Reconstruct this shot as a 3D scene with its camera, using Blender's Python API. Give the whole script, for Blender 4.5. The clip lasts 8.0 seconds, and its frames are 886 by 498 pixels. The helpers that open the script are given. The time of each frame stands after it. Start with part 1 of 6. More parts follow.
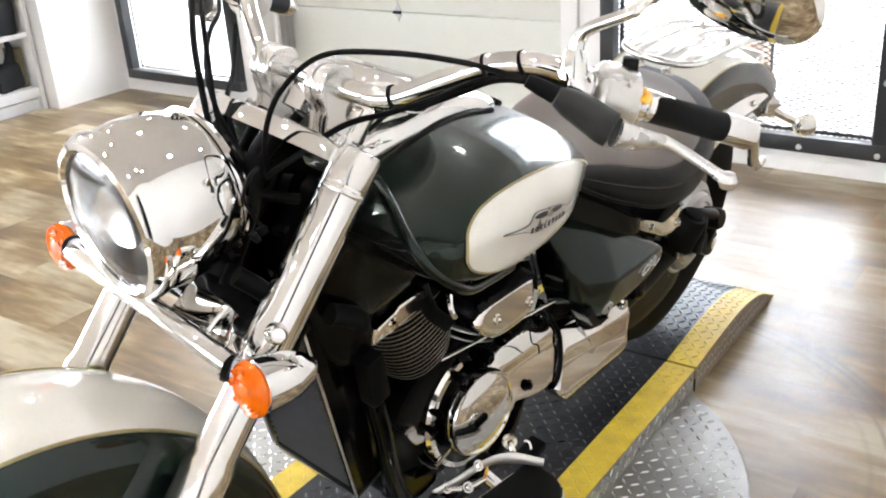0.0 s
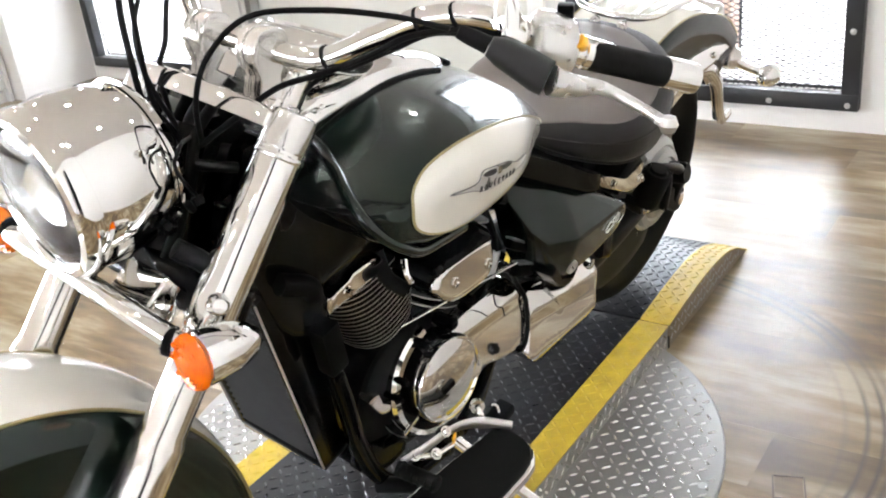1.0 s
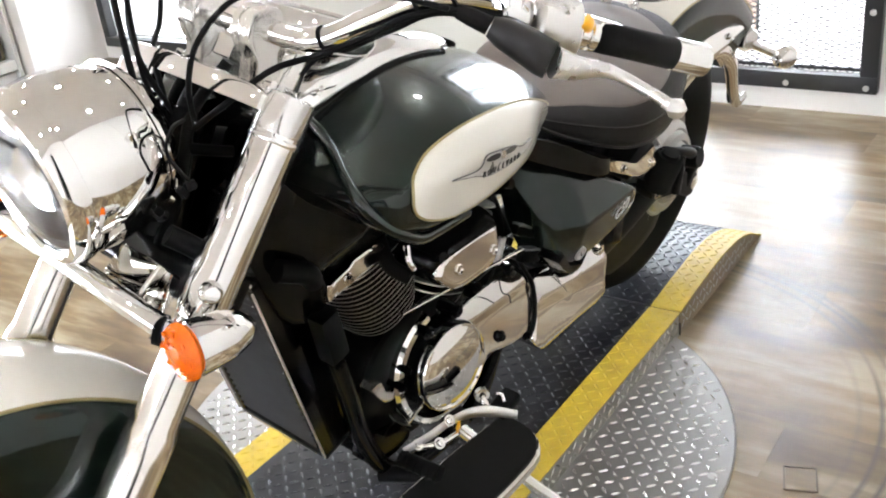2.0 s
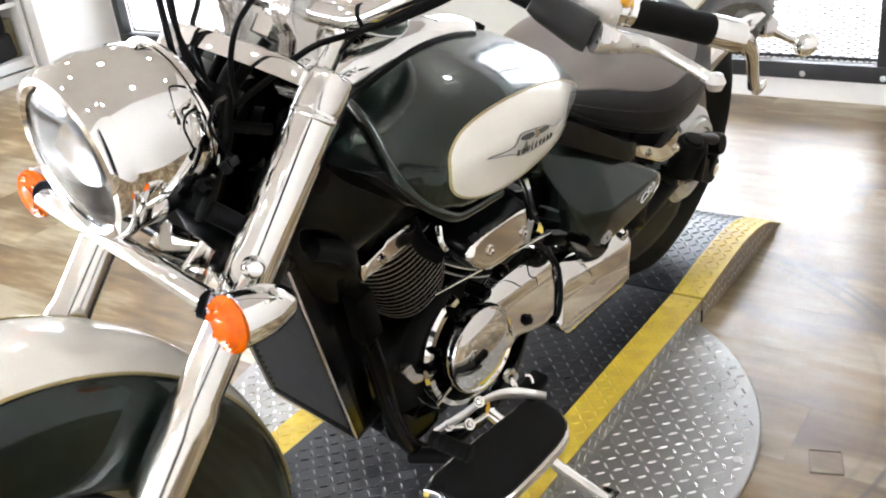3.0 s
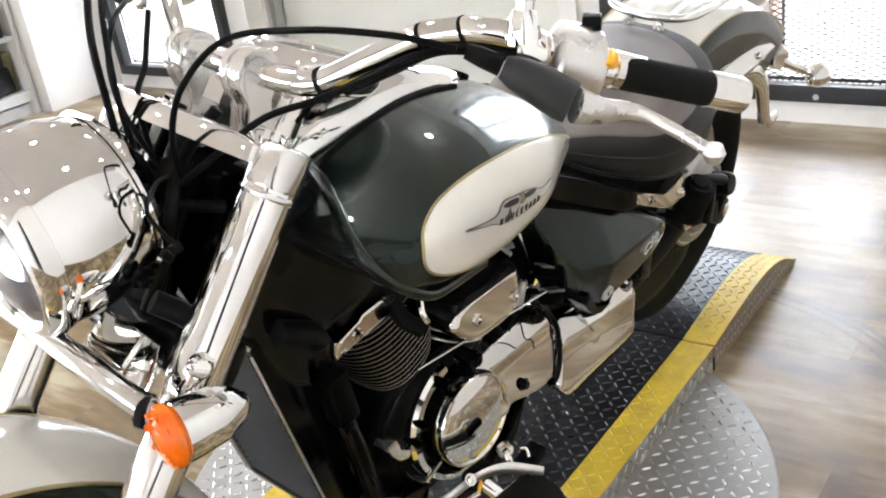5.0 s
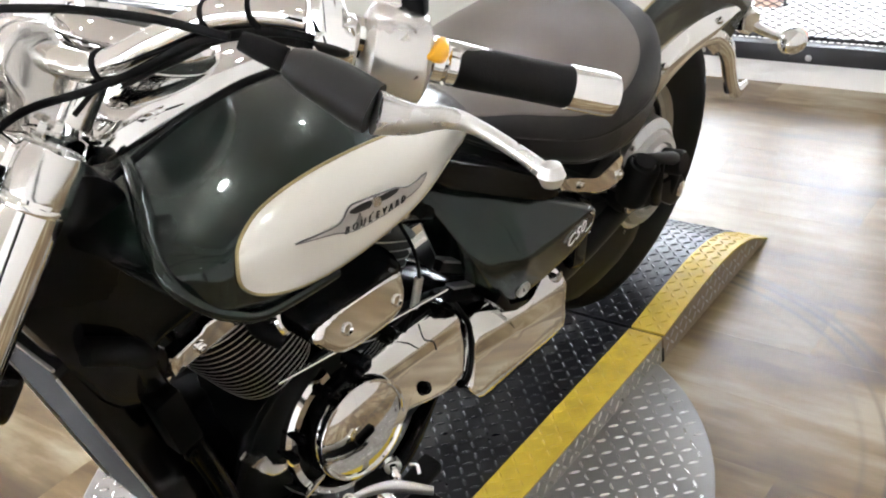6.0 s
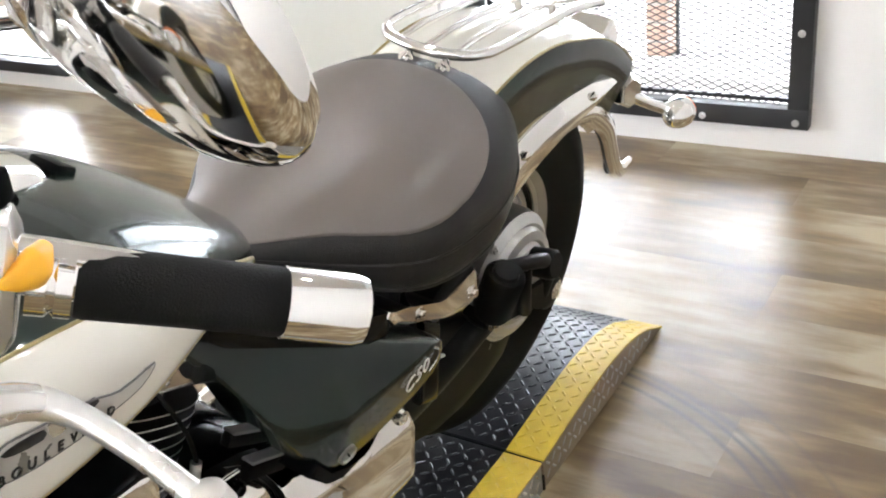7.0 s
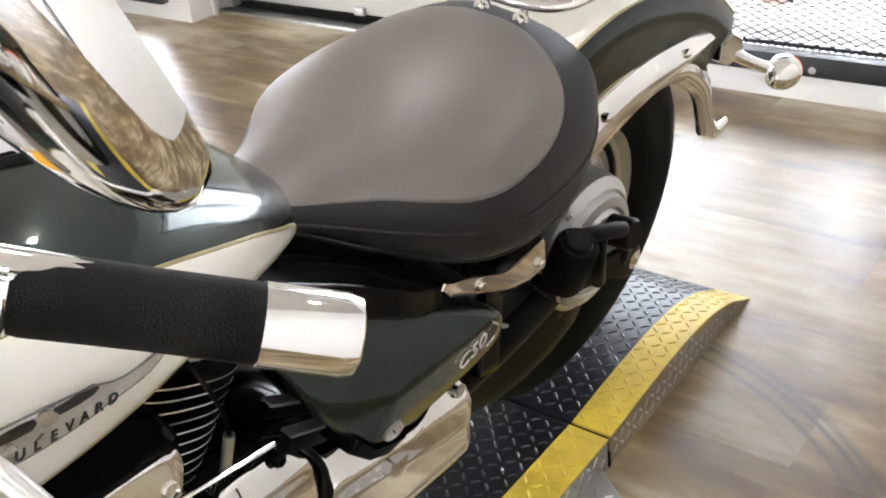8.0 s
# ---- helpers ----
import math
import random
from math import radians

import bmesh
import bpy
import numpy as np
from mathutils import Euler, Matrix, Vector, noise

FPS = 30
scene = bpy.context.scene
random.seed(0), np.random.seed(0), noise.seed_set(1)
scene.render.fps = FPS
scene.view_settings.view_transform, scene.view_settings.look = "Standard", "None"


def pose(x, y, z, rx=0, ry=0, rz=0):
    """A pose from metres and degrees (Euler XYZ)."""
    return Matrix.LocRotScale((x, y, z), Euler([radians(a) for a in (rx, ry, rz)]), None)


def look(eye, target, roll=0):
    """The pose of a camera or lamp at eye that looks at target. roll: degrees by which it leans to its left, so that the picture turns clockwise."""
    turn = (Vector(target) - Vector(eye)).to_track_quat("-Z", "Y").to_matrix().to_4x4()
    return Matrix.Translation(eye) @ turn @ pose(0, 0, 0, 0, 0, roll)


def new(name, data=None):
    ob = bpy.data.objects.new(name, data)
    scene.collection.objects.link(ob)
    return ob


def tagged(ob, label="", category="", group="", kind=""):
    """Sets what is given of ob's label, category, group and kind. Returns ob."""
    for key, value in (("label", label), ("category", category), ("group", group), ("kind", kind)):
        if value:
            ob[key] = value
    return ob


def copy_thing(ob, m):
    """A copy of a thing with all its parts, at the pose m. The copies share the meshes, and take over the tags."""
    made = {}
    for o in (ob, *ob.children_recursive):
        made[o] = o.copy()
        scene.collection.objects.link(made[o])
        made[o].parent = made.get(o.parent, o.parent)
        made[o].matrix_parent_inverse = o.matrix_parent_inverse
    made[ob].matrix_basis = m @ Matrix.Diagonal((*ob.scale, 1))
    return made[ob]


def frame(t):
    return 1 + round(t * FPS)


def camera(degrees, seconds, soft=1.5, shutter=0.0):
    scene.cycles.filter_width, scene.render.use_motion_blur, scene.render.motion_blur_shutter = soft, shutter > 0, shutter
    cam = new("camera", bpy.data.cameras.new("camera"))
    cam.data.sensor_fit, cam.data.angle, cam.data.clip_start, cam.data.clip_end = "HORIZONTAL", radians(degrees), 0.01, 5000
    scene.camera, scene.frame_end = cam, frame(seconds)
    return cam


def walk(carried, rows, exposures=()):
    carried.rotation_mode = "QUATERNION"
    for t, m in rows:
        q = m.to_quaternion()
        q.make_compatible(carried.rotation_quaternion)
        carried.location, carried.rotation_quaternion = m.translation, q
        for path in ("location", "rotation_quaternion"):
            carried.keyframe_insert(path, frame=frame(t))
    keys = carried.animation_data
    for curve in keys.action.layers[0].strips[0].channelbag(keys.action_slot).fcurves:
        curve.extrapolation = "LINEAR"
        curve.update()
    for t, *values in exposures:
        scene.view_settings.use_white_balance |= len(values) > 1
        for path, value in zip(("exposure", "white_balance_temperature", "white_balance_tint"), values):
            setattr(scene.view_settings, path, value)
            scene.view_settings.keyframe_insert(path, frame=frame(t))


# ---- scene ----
cam = camera(48.0, 8.0, 2.0)
PATH = [
    (0, (1.927, 1.05, 1.267), (0.454, -0.044, 0.47), -4.0),
    (0.5, (1.915, 1.079, 1.259), (0.446, -0.018, 0.457), -5.5),
    (1, (1.89, 1.082, 1.237), (0.423, 0.015, 0.396), -6.7),
    (1.2, (1.881, 1.083, 1.23), (0.432, 0.009, 0.364), -7.1),
    (2.3, (1.852, 1.076, 1.225), (0.422, -0.016, 0.352), -7.0),
    (2.5, (1.864, 1.075, 1.22), (0.44, -0.021, 0.342), -7.3),
    (3, (1.892, 1.06, 1.212), (0.466, -0.039, 0.342), -7.3),
    (3.5, (1.901, 1.048, 1.22), (0.466, -0.081, 0.404), -6.1),
    (4, (1.901, 1.03, 1.225), (0.454, -0.085, 0.41), -5.8),
    (4.2, (1.9, 1.03, 1.228), (0.371, -0.008, 0.464), -4.0),
    (5.3, (1.668, 1.022, 1.216), (0.284, -0.132, 0.348), -9.4),
    (5.5, (1.613, 1.029, 1.21), (0.242, -0.113, 0.308), -8.1),
    (6, (1.508, 1.06, 1.193), (0.16, -0.079, 0.252), -8.0),
    (6.2, (1.45, 1.067, 1.181), (0.065, -0.016, 0.227), -8.0),
    (6.5, (1.324, 1.035, 1.157), (-0.127, 0.02, 0.228), -6.4),
    (6.8, (1.207, 0.997, 1.163), (-0.264, -0.009, 0.256), -6.6),
    (7, (1.163, 0.969, 1.153), (-0.308, -0.042, 0.251), -6.9),
    (7.2, (1.146, 0.965, 1.149), (-0.322, -0.002, 0.195), -6.5),
    (7.5, (1.126, 0.957, 1.134), (-0.299, -0.058, 0.166), -7.5),
    (8, (1.068, 0.948, 1.142), (-0.241, -0.192, 0.149), -7.0),
]
walk(cam, [(t, look(eye, target, roll)) for t, eye, target, roll in PATH],
     [(0, -0.20), (4.2, -0.18), (5.3, -0.32), (6.2, -0.34), (6.8, -0.27), (8, -0.20)])

# ---- world, daylight and exposure ----
world = bpy.data.worlds.new("world")
scene.world = world
world.use_nodes = True
wn = world.node_tree.nodes
sky = wn.new("ShaderNodeTexSky")
sky.sky_type = "NISHITA"
sky.sun_disc = False
sky.sun_elevation = radians(45)
sky.sun_rotation = radians(180)
world.node_tree.links.new(sky.outputs[0], wn["Background"].inputs[0])
wn["Background"].inputs[1].default_value = 0.15
sun_data = bpy.data.lights.new("sun", "SUN")
sun_data.energy, sun_data.angle, sun_data.color = 5.0, radians(0.6), (1.0, 0.96, 0.9)
sun = new("sun", sun_data)
sun.matrix_world = look((0, -9, 9), (0, 0, 0))


# ---- materials ----
def mat(name, color, rough=0.5, metal=0.0, vary=0.08, scale=4.0, fine=120.0, bump=0.0, rvary=0.08, coat=0.0,
        trans=0.0, ior=1.45, emit=0.0, stretch=(1, 1, 1), tint=None, spec=0.5):
    """A surface with broad stains and fine grain."""
    m = bpy.data.materials.new(name)
    m.use_nodes = True
    nt = m.node_tree
    n, l = nt.nodes, nt.links
    b = n["Principled BSDF"]
    tc, mp = n.new("ShaderNodeTexCoord"), n.new("ShaderNodeMapping")
    mp.inputs["Scale"].default_value = stretch
    l.new(tc.outputs["Object"], mp.inputs[0])
    big, small = n.new("ShaderNodeTexNoise"), n.new("ShaderNodeTexNoise")
    big.inputs["Scale"].default_value, small.inputs["Scale"].default_value = scale, fine
    big.inputs["Detail"].default_value, small.inputs["Detail"].default_value = 4, 3
    l.new(mp.outputs[0], big.inputs[0])
    l.new(mp.outputs[0], small.inputs[0])
    mix = n.new("ShaderNodeMix")
    mix.data_type = "RGBA"
    dark = [max(0, c * (1 - vary * 2)) for c in color] if tint is None else tint
    mix.inputs[6].default_value = (*dark, 1)
    mix.inputs[7].default_value = (*[min(1, c * (1 + vary)) for c in color], 1)
    l.new(big.outputs[0], mix.inputs[0])
    l.new(mix.outputs[2], b.inputs["Base Color"])
    rm = n.new("ShaderNodeMapRange")
    rm.inputs[3].default_value, rm.inputs[4].default_value = max(0.0, rough - rvary), min(1, rough + rvary)
    l.new(big.outputs[0], rm.inputs[0])
    l.new(rm.outputs[0], b.inputs["Roughness"])
    b.inputs["Metallic"].default_value = metal
    b.inputs["IOR"].default_value = ior
    b.inputs["Transmission Weight"].default_value = trans
    b.inputs["Specular IOR Level"].default_value = spec
    b.inputs["Coat Weight"].default_value = coat
    b.inputs["Coat Roughness"].default_value = 0.04
    if bump:
        bp = n.new("ShaderNodeBump")
        bp.inputs["Strength"].default_value, bp.inputs["Distance"].default_value = bump, 0.002
        l.new(small.outputs[0], bp.inputs["Height"])
        l.new(bp.outputs[0], b.inputs["Normal"])
    if emit:
        b.inputs["Emission Color"].default_value = (*color, 1)
        b.inputs["Emission Strength"].default_value = emit
    return m


CHROME = mat("chrome", (0.86, 0.85, 0.83), 0.05, 1.0, 0.02, 9, 300, 0.0, 0.025)
CHROME_WORN = mat("worn_chrome", (0.80, 0.78, 0.74), 0.13, 1.0, 0.04, 14, 260, 0.03, 0.06)
ALUMINIUM = mat("cast_aluminium", (0.70, 0.69, 0.67), 0.34, 1.0, 0.06, 16, 400, 0.08)
POLISHED = mat("polished_alloy", (0.76, 0.745, 0.72), 0.19, 1.0, 0.05, 16, 400, 0.04)
BADGE_METAL = mat("bright_satin_badge_metal", (0.62, 0.615, 0.60), 0.30, 0.65, 0.1, 30, 400, 0.04)
PALE_METAL = mat("pale_plated_plastic", (0.82, 0.81, 0.78), 0.3, 0.35, 0.03, 30)
BEVEL_SHADE = mat("shaded_badge_edge", (0.16, 0.16, 0.16), 0.35, 0.8, 0.05, 30)
STEEL = mat("galvanised_steel", (0.55, 0.55, 0.54), 0.4, 1.0, 0.1, 12, 200, 0.05)
GREEN = mat("dark_green_metallic_paint", (0.0070, 0.0140, 0.0105), 0.26, 0.35, 0.12, 6, 1500, 0.0, 0.03, coat=0.55, spec=0.2)
CREAM = mat("cream_pearl_paint", (0.76, 0.735, 0.665), 0.2, 0.0, 0.015, 3, 900, 0.0, 0.03, coat=0.8)
GOLD = mat("gold_pinstripe", (0.33, 0.27, 0.13), 0.35, 0.6, 0.05, 20)
BOOT = mat("soft_black_rubber", (0.013, 0.012, 0.0115), 0.42, 0.0, 0.1, 20, 500, 0.1, spec=0.4)
BLACK_GLOSS = mat("black_gloss_paint", (0.004, 0.004, 0.0045), 0.12, 0.0, 0.1, 10, 600, 0.0, 0.04, spec=0.15)
BLACK = mat("black_satin_paint", (0.006, 0.006, 0.0064), 0.36, 0.0, 0.15, 14, 500, 0.05, spec=0.10)
PLASTIC = mat("black_plastic", (0.0038, 0.0038, 0.004), 0.42, 0.0, 0.12, 18, 700, 0.06, spec=0.04)
RUBBER = mat("black_rubber", (0.007, 0.007, 0.007), 0.6, 0.0, 0.15, 10, 260, 0.18, spec=0.08)
GRIP = mat("grip_rubber", (0.008, 0.0076, 0.0075), 0.7, 0.0, 0.1, 30, 900, 0.25, spec=0.15)
# Two tones of one black vinyl: the upper holds the sheen in its colour.
VINYL_LIT = mat("lit_seat_vinyl", (0.068, 0.048, 0.034), 0.40, 0.0, 0.15, 5, 520, 0.05, 0.05, spec=0.9, ior=1.62)
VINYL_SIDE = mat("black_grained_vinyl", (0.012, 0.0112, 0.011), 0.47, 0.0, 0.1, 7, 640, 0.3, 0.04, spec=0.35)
AMBER = mat("amber_plastic_lens", (0.90, 0.17, 0.0), 0.18, 0.0, 0.3, 90, 130, 0.55, 0.03, coat=0.25, trans=0.1, tint=(0.80, 0.10, 0.0))
GLASS = mat("clear_glass", (0.97, 0.98, 0.98), 0.02, 0.0, 0.0, 3, 50, 0.0, 0.0, trans=1.0, ior=1.45)
REFLECTOR = mat("mirror_reflector", (0.9, 0.9, 0.9), 0.04, 1.0, 0.02, 9)
LAMP_BOWL = mat("satin_lamp_reflector", (0.86, 0.86, 0.87), 0.16, 1.0, 0.04, 30)
RED_LENS = mat("red_plastic_lens", (0.5, 0.01, 0.01), 0.15, 0.0, 0.05, 40, 200, 0.0, 0.02, coat=0.6)
YELLOW_PLASTIC = mat("yellow_plastic", (0.85, 0.42, 0.02), 0.4, 0.0, 0.04, 30)
SILVER_PAINT = mat("silver_painted_alloy", (0.72, 0.705, 0.68), 0.28, 0.9, 0.05, 20, 500, 0.03)
LETTER = mat("dark_badge_enamel", (0.02, 0.02, 0.022), 0.3, 0.0, 0.1, 40)
# Black plastic as it looks lit from above.
GREY_LIT = mat("lit_grey_plastic", (0.16, 0.16, 0.165), 0.4, 0.0, 0.2, 30, 300, 0.1)
FIN_EDGE = mat("machined_fin_edge", (0.66, 0.65, 0.63), 0.34, 1.0, 0.08, 40)
CORE = mat("black_radiator_slats", (0.034, 0.034, 0.035), 0.45, 0.0, 0.15, 30, 300, 0.1, spec=0.25)
RIM_GREY = mat("grey_cast_wheel", (0.42, 0.41, 0.395), 0.36, 0.9, 0.15, 20, 300, 0.1)
TREAD_BLACK = mat("black_painted_tread_plate", (0.010, 0.0105, 0.013), 0.36, 0.0, 0.3, 9, 300, 0.12, 0.1, spec=0.36)
TREAD_BLACK_LUG = mat("worn_black_tread_lug", (0.036, 0.038, 0.044), 0.30, 0.3, 0.5, 25, 300, 0.1, 0.1)
TREAD_YELLOW = mat("yellow_painted_tread_plate", (0.66, 0.48, 0.040), 0.42, 0.0, 0.1, 26, 260, 0.15, 0.08, tint=(0.36, 0.245, 0.030))
TREAD_SILVER = mat("bare_aluminium_tread_plate", (0.37, 0.36, 0.345), 0.46, 0.8, 0.14, 7, 220, 0.15, 0.08)
TREAD_LUG = mat("polished_tread_lug", (0.80, 0.79, 0.77), 0.26, 1.0, 0.08, 25, 220, 0.05)
RAMP_SIDE = mat("scuffed_aluminium_tread_side", (0.30, 0.235, 0.17), 0.45, 0.35, 0.25, 22, 200, 0.2)
WALL = mat("white_wall_paint", (0.85, 0.835, 0.81), 0.6, 0.0, 0.012, 1.6, 260, 0.06)
CEIL = mat("off_white_ceiling_paint", (0.70, 0.66, 0.62), 0.75, 0.0, 0.03, 2.0, 150, 0.1)
TRIM = mat("white_semi_gloss_trim", (0.80, 0.79, 0.77), 0.35, 0.0, 0.02, 5, 200, 0.03)
# Darkness of an unlit passage, put into its colour.
PASSAGE_DARK = mat("unlit_passage_tone", (0.03, 0.03, 0.032), 0.7, 0.0, 0.05, 3, 200, 0.05)
DOOR_PANEL = mat("grey_white_door_panel", (0.66, 0.66, 0.60), 0.42, 0.0, 0.02, 2, 320, 0.12)
FRAME_DARK = mat("dark_bronze_frame", (0.035, 0.036, 0.038), 0.38, 0.3, 0.25, 8, 200, 0.08)
MESH_DARK = mat("black_expanded_metal", (0.022, 0.022, 0.024), 0.45, 0.4, 0.15, 30)
SHELF_WHITE = mat("white_laminate", (0.80, 0.80, 0.80), 0.4, 0.0, 0.02, 4)
DARK_CLOTH = mat("black_fabric", (0.012, 0.012, 0.014), 0.85, 0.0, 0.2, 12, 300, 0.3)
DARK_WOOD = mat("dark_scuffed_wood", (0.10, 0.07, 0.045), 0.5, 0.0, 0.15, 30)
OLIVE_BOX = mat("printed_card_box", (0.20, 0.18, 0.10), 0.6, 0.0, 0.4, 22)
TEAL = mat("teal_plastic", (0.12, 0.36, 0.40), 0.3, 0.0, 0.06, 8)
BRICK = mat("red_brick", (0.46, 0.31, 0.24), 0.85, 0.0, 0.2, 20, 120, 0.4)
MORTAR = mat("mortar", (0.42, 0.38, 0.34), 0.9, 0.0, 0.1, 30, 120, 0.4)
CONCRETE = mat("pale_concrete", (0.66, 0.64, 0.61), 0.85, 0.0, 0.1, 1.5, 60, 0.3)
LAMP_GLOW = mat("lit_diffuser", (0.995, 0.985, 0.985), 0.5, emit=355.0)
# South and west glow: fill light added beyond the unseen glazing.
SOUTH_FILL = mat("south_fill_glow", (0.90, 0.925, 1.0), 0.9, emit=5.0)
WEST_FILL = mat("west_fill_glow", (0.90, 0.925, 1.0), 0.9, emit=22.0)
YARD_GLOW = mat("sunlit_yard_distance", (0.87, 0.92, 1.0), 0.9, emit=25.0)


def floor_material():
    m = bpy.data.materials.new("oak_vinyl_plank")
    m.use_nodes = True
    nt = m.node_tree
    n, l = nt.nodes, nt.links
    b = n["Principled BSDF"]
    geo, info = n.new("ShaderNodeNewGeometry"), n.new("ShaderNodeObjectInfo")
    shift = n.new("ShaderNodeVectorMath")
    shift.operation = "MULTIPLY_ADD"
    shift.inputs[1].default_value = (1, 1, 1)
    rnd = n.new("ShaderNodeCombineXYZ")
    mul = n.new("ShaderNodeMath")
    mul.operation, mul.inputs[1].default_value = "MULTIPLY", 37.0
    l.new(info.outputs["Random"], mul.inputs[0])
    for k in range(3):
        l.new(mul.outputs[0], rnd.inputs[k])
    l.new(geo.outputs["Position"], shift.inputs[0])
    l.new(rnd.outputs[0], shift.inputs[2])
    layers = []
    for sc, st, det in ((2.4, (1.7, 0.75, 1), 5), (7.0, (4.0, 0.7, 1), 6), (1.1, (1.2, 0.7, 1), 2)):
        mp, ns = n.new("ShaderNodeMapping"), n.new("ShaderNodeTexNoise")
        mp.inputs["Scale"].default_value = st
        ns.inputs["Scale"].default_value, ns.inputs["Detail"].default_value = sc, det
        l.new(shift.outputs[0] if sc != 1.1 else geo.outputs["Position"], mp.inputs[0])
        l.new(mp.outputs[0], ns.inputs[0])
        layers.append(ns)
    ramp = n.new("ShaderNodeValToRGB")
    e = ramp.color_ramp.elements
    e[0].position, e[0].color = 0.40, (0.090, 0.054, 0.021, 1)
    e[1].position, e[1].color = 0.62, (0.40, 0.342, 0.235, 1)
    k = e.new(0.5)
    k.color = (0.185, 0.126, 0.056, 1)
    add = n.new("ShaderNodeMix")
    add.data_type = "FLOAT"
    add.inputs[0].default_value = 0.30
    l.new(layers[0].outputs[0], add.inputs[2])
    l.new(layers[1].outputs[0], add.inputs[3])
    l.new(add.outputs[0], ramp.inputs[0])
    # the scuffs that tyres left, turning round the turntable
    sep = n.new("ShaderNodeVectorMath")
    sep.operation = "DISTANCE"
    sep.inputs[1].default_value = (0.2735, 0.1617, 0)
    l.new(geo.outputs["Position"], sep.inputs[0])
    wob = n.new("ShaderNodeMath")
    wob.operation, wob.inputs[1].default_value = "MULTIPLY_ADD", 0.03
    l.new(layers[2].outputs[0], wob.inputs[0])
    l.new(sep.outputs["Value"], wob.inputs[2])
    ring = n.new("ShaderNodeMapRange")
    ring.inputs[1].default_value, ring.inputs[2].default_value = 0.56, 0.80
    l.new(wob.outputs[0], ring.inputs[0])
    rr = n.new("ShaderNodeValToRGB")
    el = rr.color_ramp.elements
    el[0].color = el[1].color = (0, 0, 0, 1)
    for at, v in ((0.18, 0.0), (0.22, 0.35), (0.26, 0.05), (0.36, 0.1), (0.39, 0.9), (0.43, 0.15), (0.49, 0.25), (0.52, 1.0), (0.56, 0.2), (0.60, 0.75), (0.66, 0.0), (0.84, 0.0), (0.87, 0.3), (0.91, 0.0)):
        el.new(at).color = (v, v, v, 1)
    l.new(ring.outputs[0], rr.inputs[0])
    near = n.new("ShaderNodeMapRange")
    near.inputs[1].default_value, near.inputs[2].default_value = 1.45, 0.75
    l.new(sep.outputs["Value"], near.inputs[0])
    patch = n.new("ShaderNodeMapRange")
    patch.inputs[1].default_value, patch.inputs[2].default_value = 0.28, 0.46
    l.new(layers[2].outputs[0], patch.inputs[0])
    m1, m2, m3 = (n.new("ShaderNodeMath") for _ in range(3))
    for q in (m1, m2, m3):
        q.operation = "MULTIPLY"
    l.new(rr.outputs[0], m1.inputs[0])
    l.new(near.outputs[0], m1.inputs[1])
    l.new(m1.outputs[0], m2.inputs[0])
    l.new(patch.outputs[0], m2.inputs[1])
    l.new(m2.outputs[0], m3.inputs[0])
    m3.inputs[1].default_value = 0.95
    m3.use_clamp = True
    scuff = n.new("ShaderNodeMix")
    scuff.data_type = "RGBA"
    scuff.inputs[7].default_value = (0.050, 0.040, 0.032, 1)
    l.new(m3.outputs[0], scuff.inputs[0])
    tone = n.new("ShaderNodeHueSaturation")
    tr = n.new("ShaderNodeMapRange")
    tr.inputs[3].default_value, tr.inputs[4].default_value = 0.84, 1.18
    l.new(info.outputs["Random"], tr.inputs[0])
    l.new(tr.outputs[0], tone.inputs["Value"])
    l.new(ramp.outputs[0], tone.inputs["Color"])
    l.new(tone.outputs[0], scuff.inputs[6])
    l.new(scuff.outputs[2], b.inputs["Base Color"])
    ro = n.new("ShaderNodeMapRange")
    b.inputs["Specular IOR Level"].default_value = 0.55
    ro.inputs[3].default_value, ro.inputs[4].default_value = 0.27, 0.42
    l.new(layers[2].outputs[0], ro.inputs[0])
    l.new(ro.outputs[0], b.inputs["Roughness"])
    bp = n.new("ShaderNodeBump")
    bp.inputs["Strength"].default_value, bp.inputs["Distance"].default_value = 0.12, 0.002
    l.new(layers[1].outputs[0], bp.inputs["Height"])
    l.new(bp.outputs[0], b.inputs["Normal"])
    return m


PLANK = floor_material()


# ---- mesh helpers ----
def part(name, bm, material, parent=None, label="", sharp=38, kind="", group="", category=""):
    """Links a bmesh as one mesh object under a thing or a part."""
    bmesh.ops.recalc_face_normals(bm, faces=bm.faces)
    lim = radians(sharp)
    for f in bm.faces:
        f.smooth = True
    for e in bm.edges:
        if len(e.link_faces) == 2 and e.calc_face_angle(0) > lim:
            e.smooth = False
    me = bpy.data.meshes.new(name)
    bm.to_mesh(me)
    bm.free()
    for k in material if isinstance(material, (list, tuple)) else [material]:
        me.materials.append(k)
    ob = new(name, me)
    ob.parent = parent
    return tagged(ob, label, category, group, kind)


def thing(name, label, category, m=None, group="", kind=""):
    ob = new(name)
    ob.empty_display_size = 0.1
    if m is not None:
        ob.matrix_world = m
    return tagged(ob, label, category, group, kind)


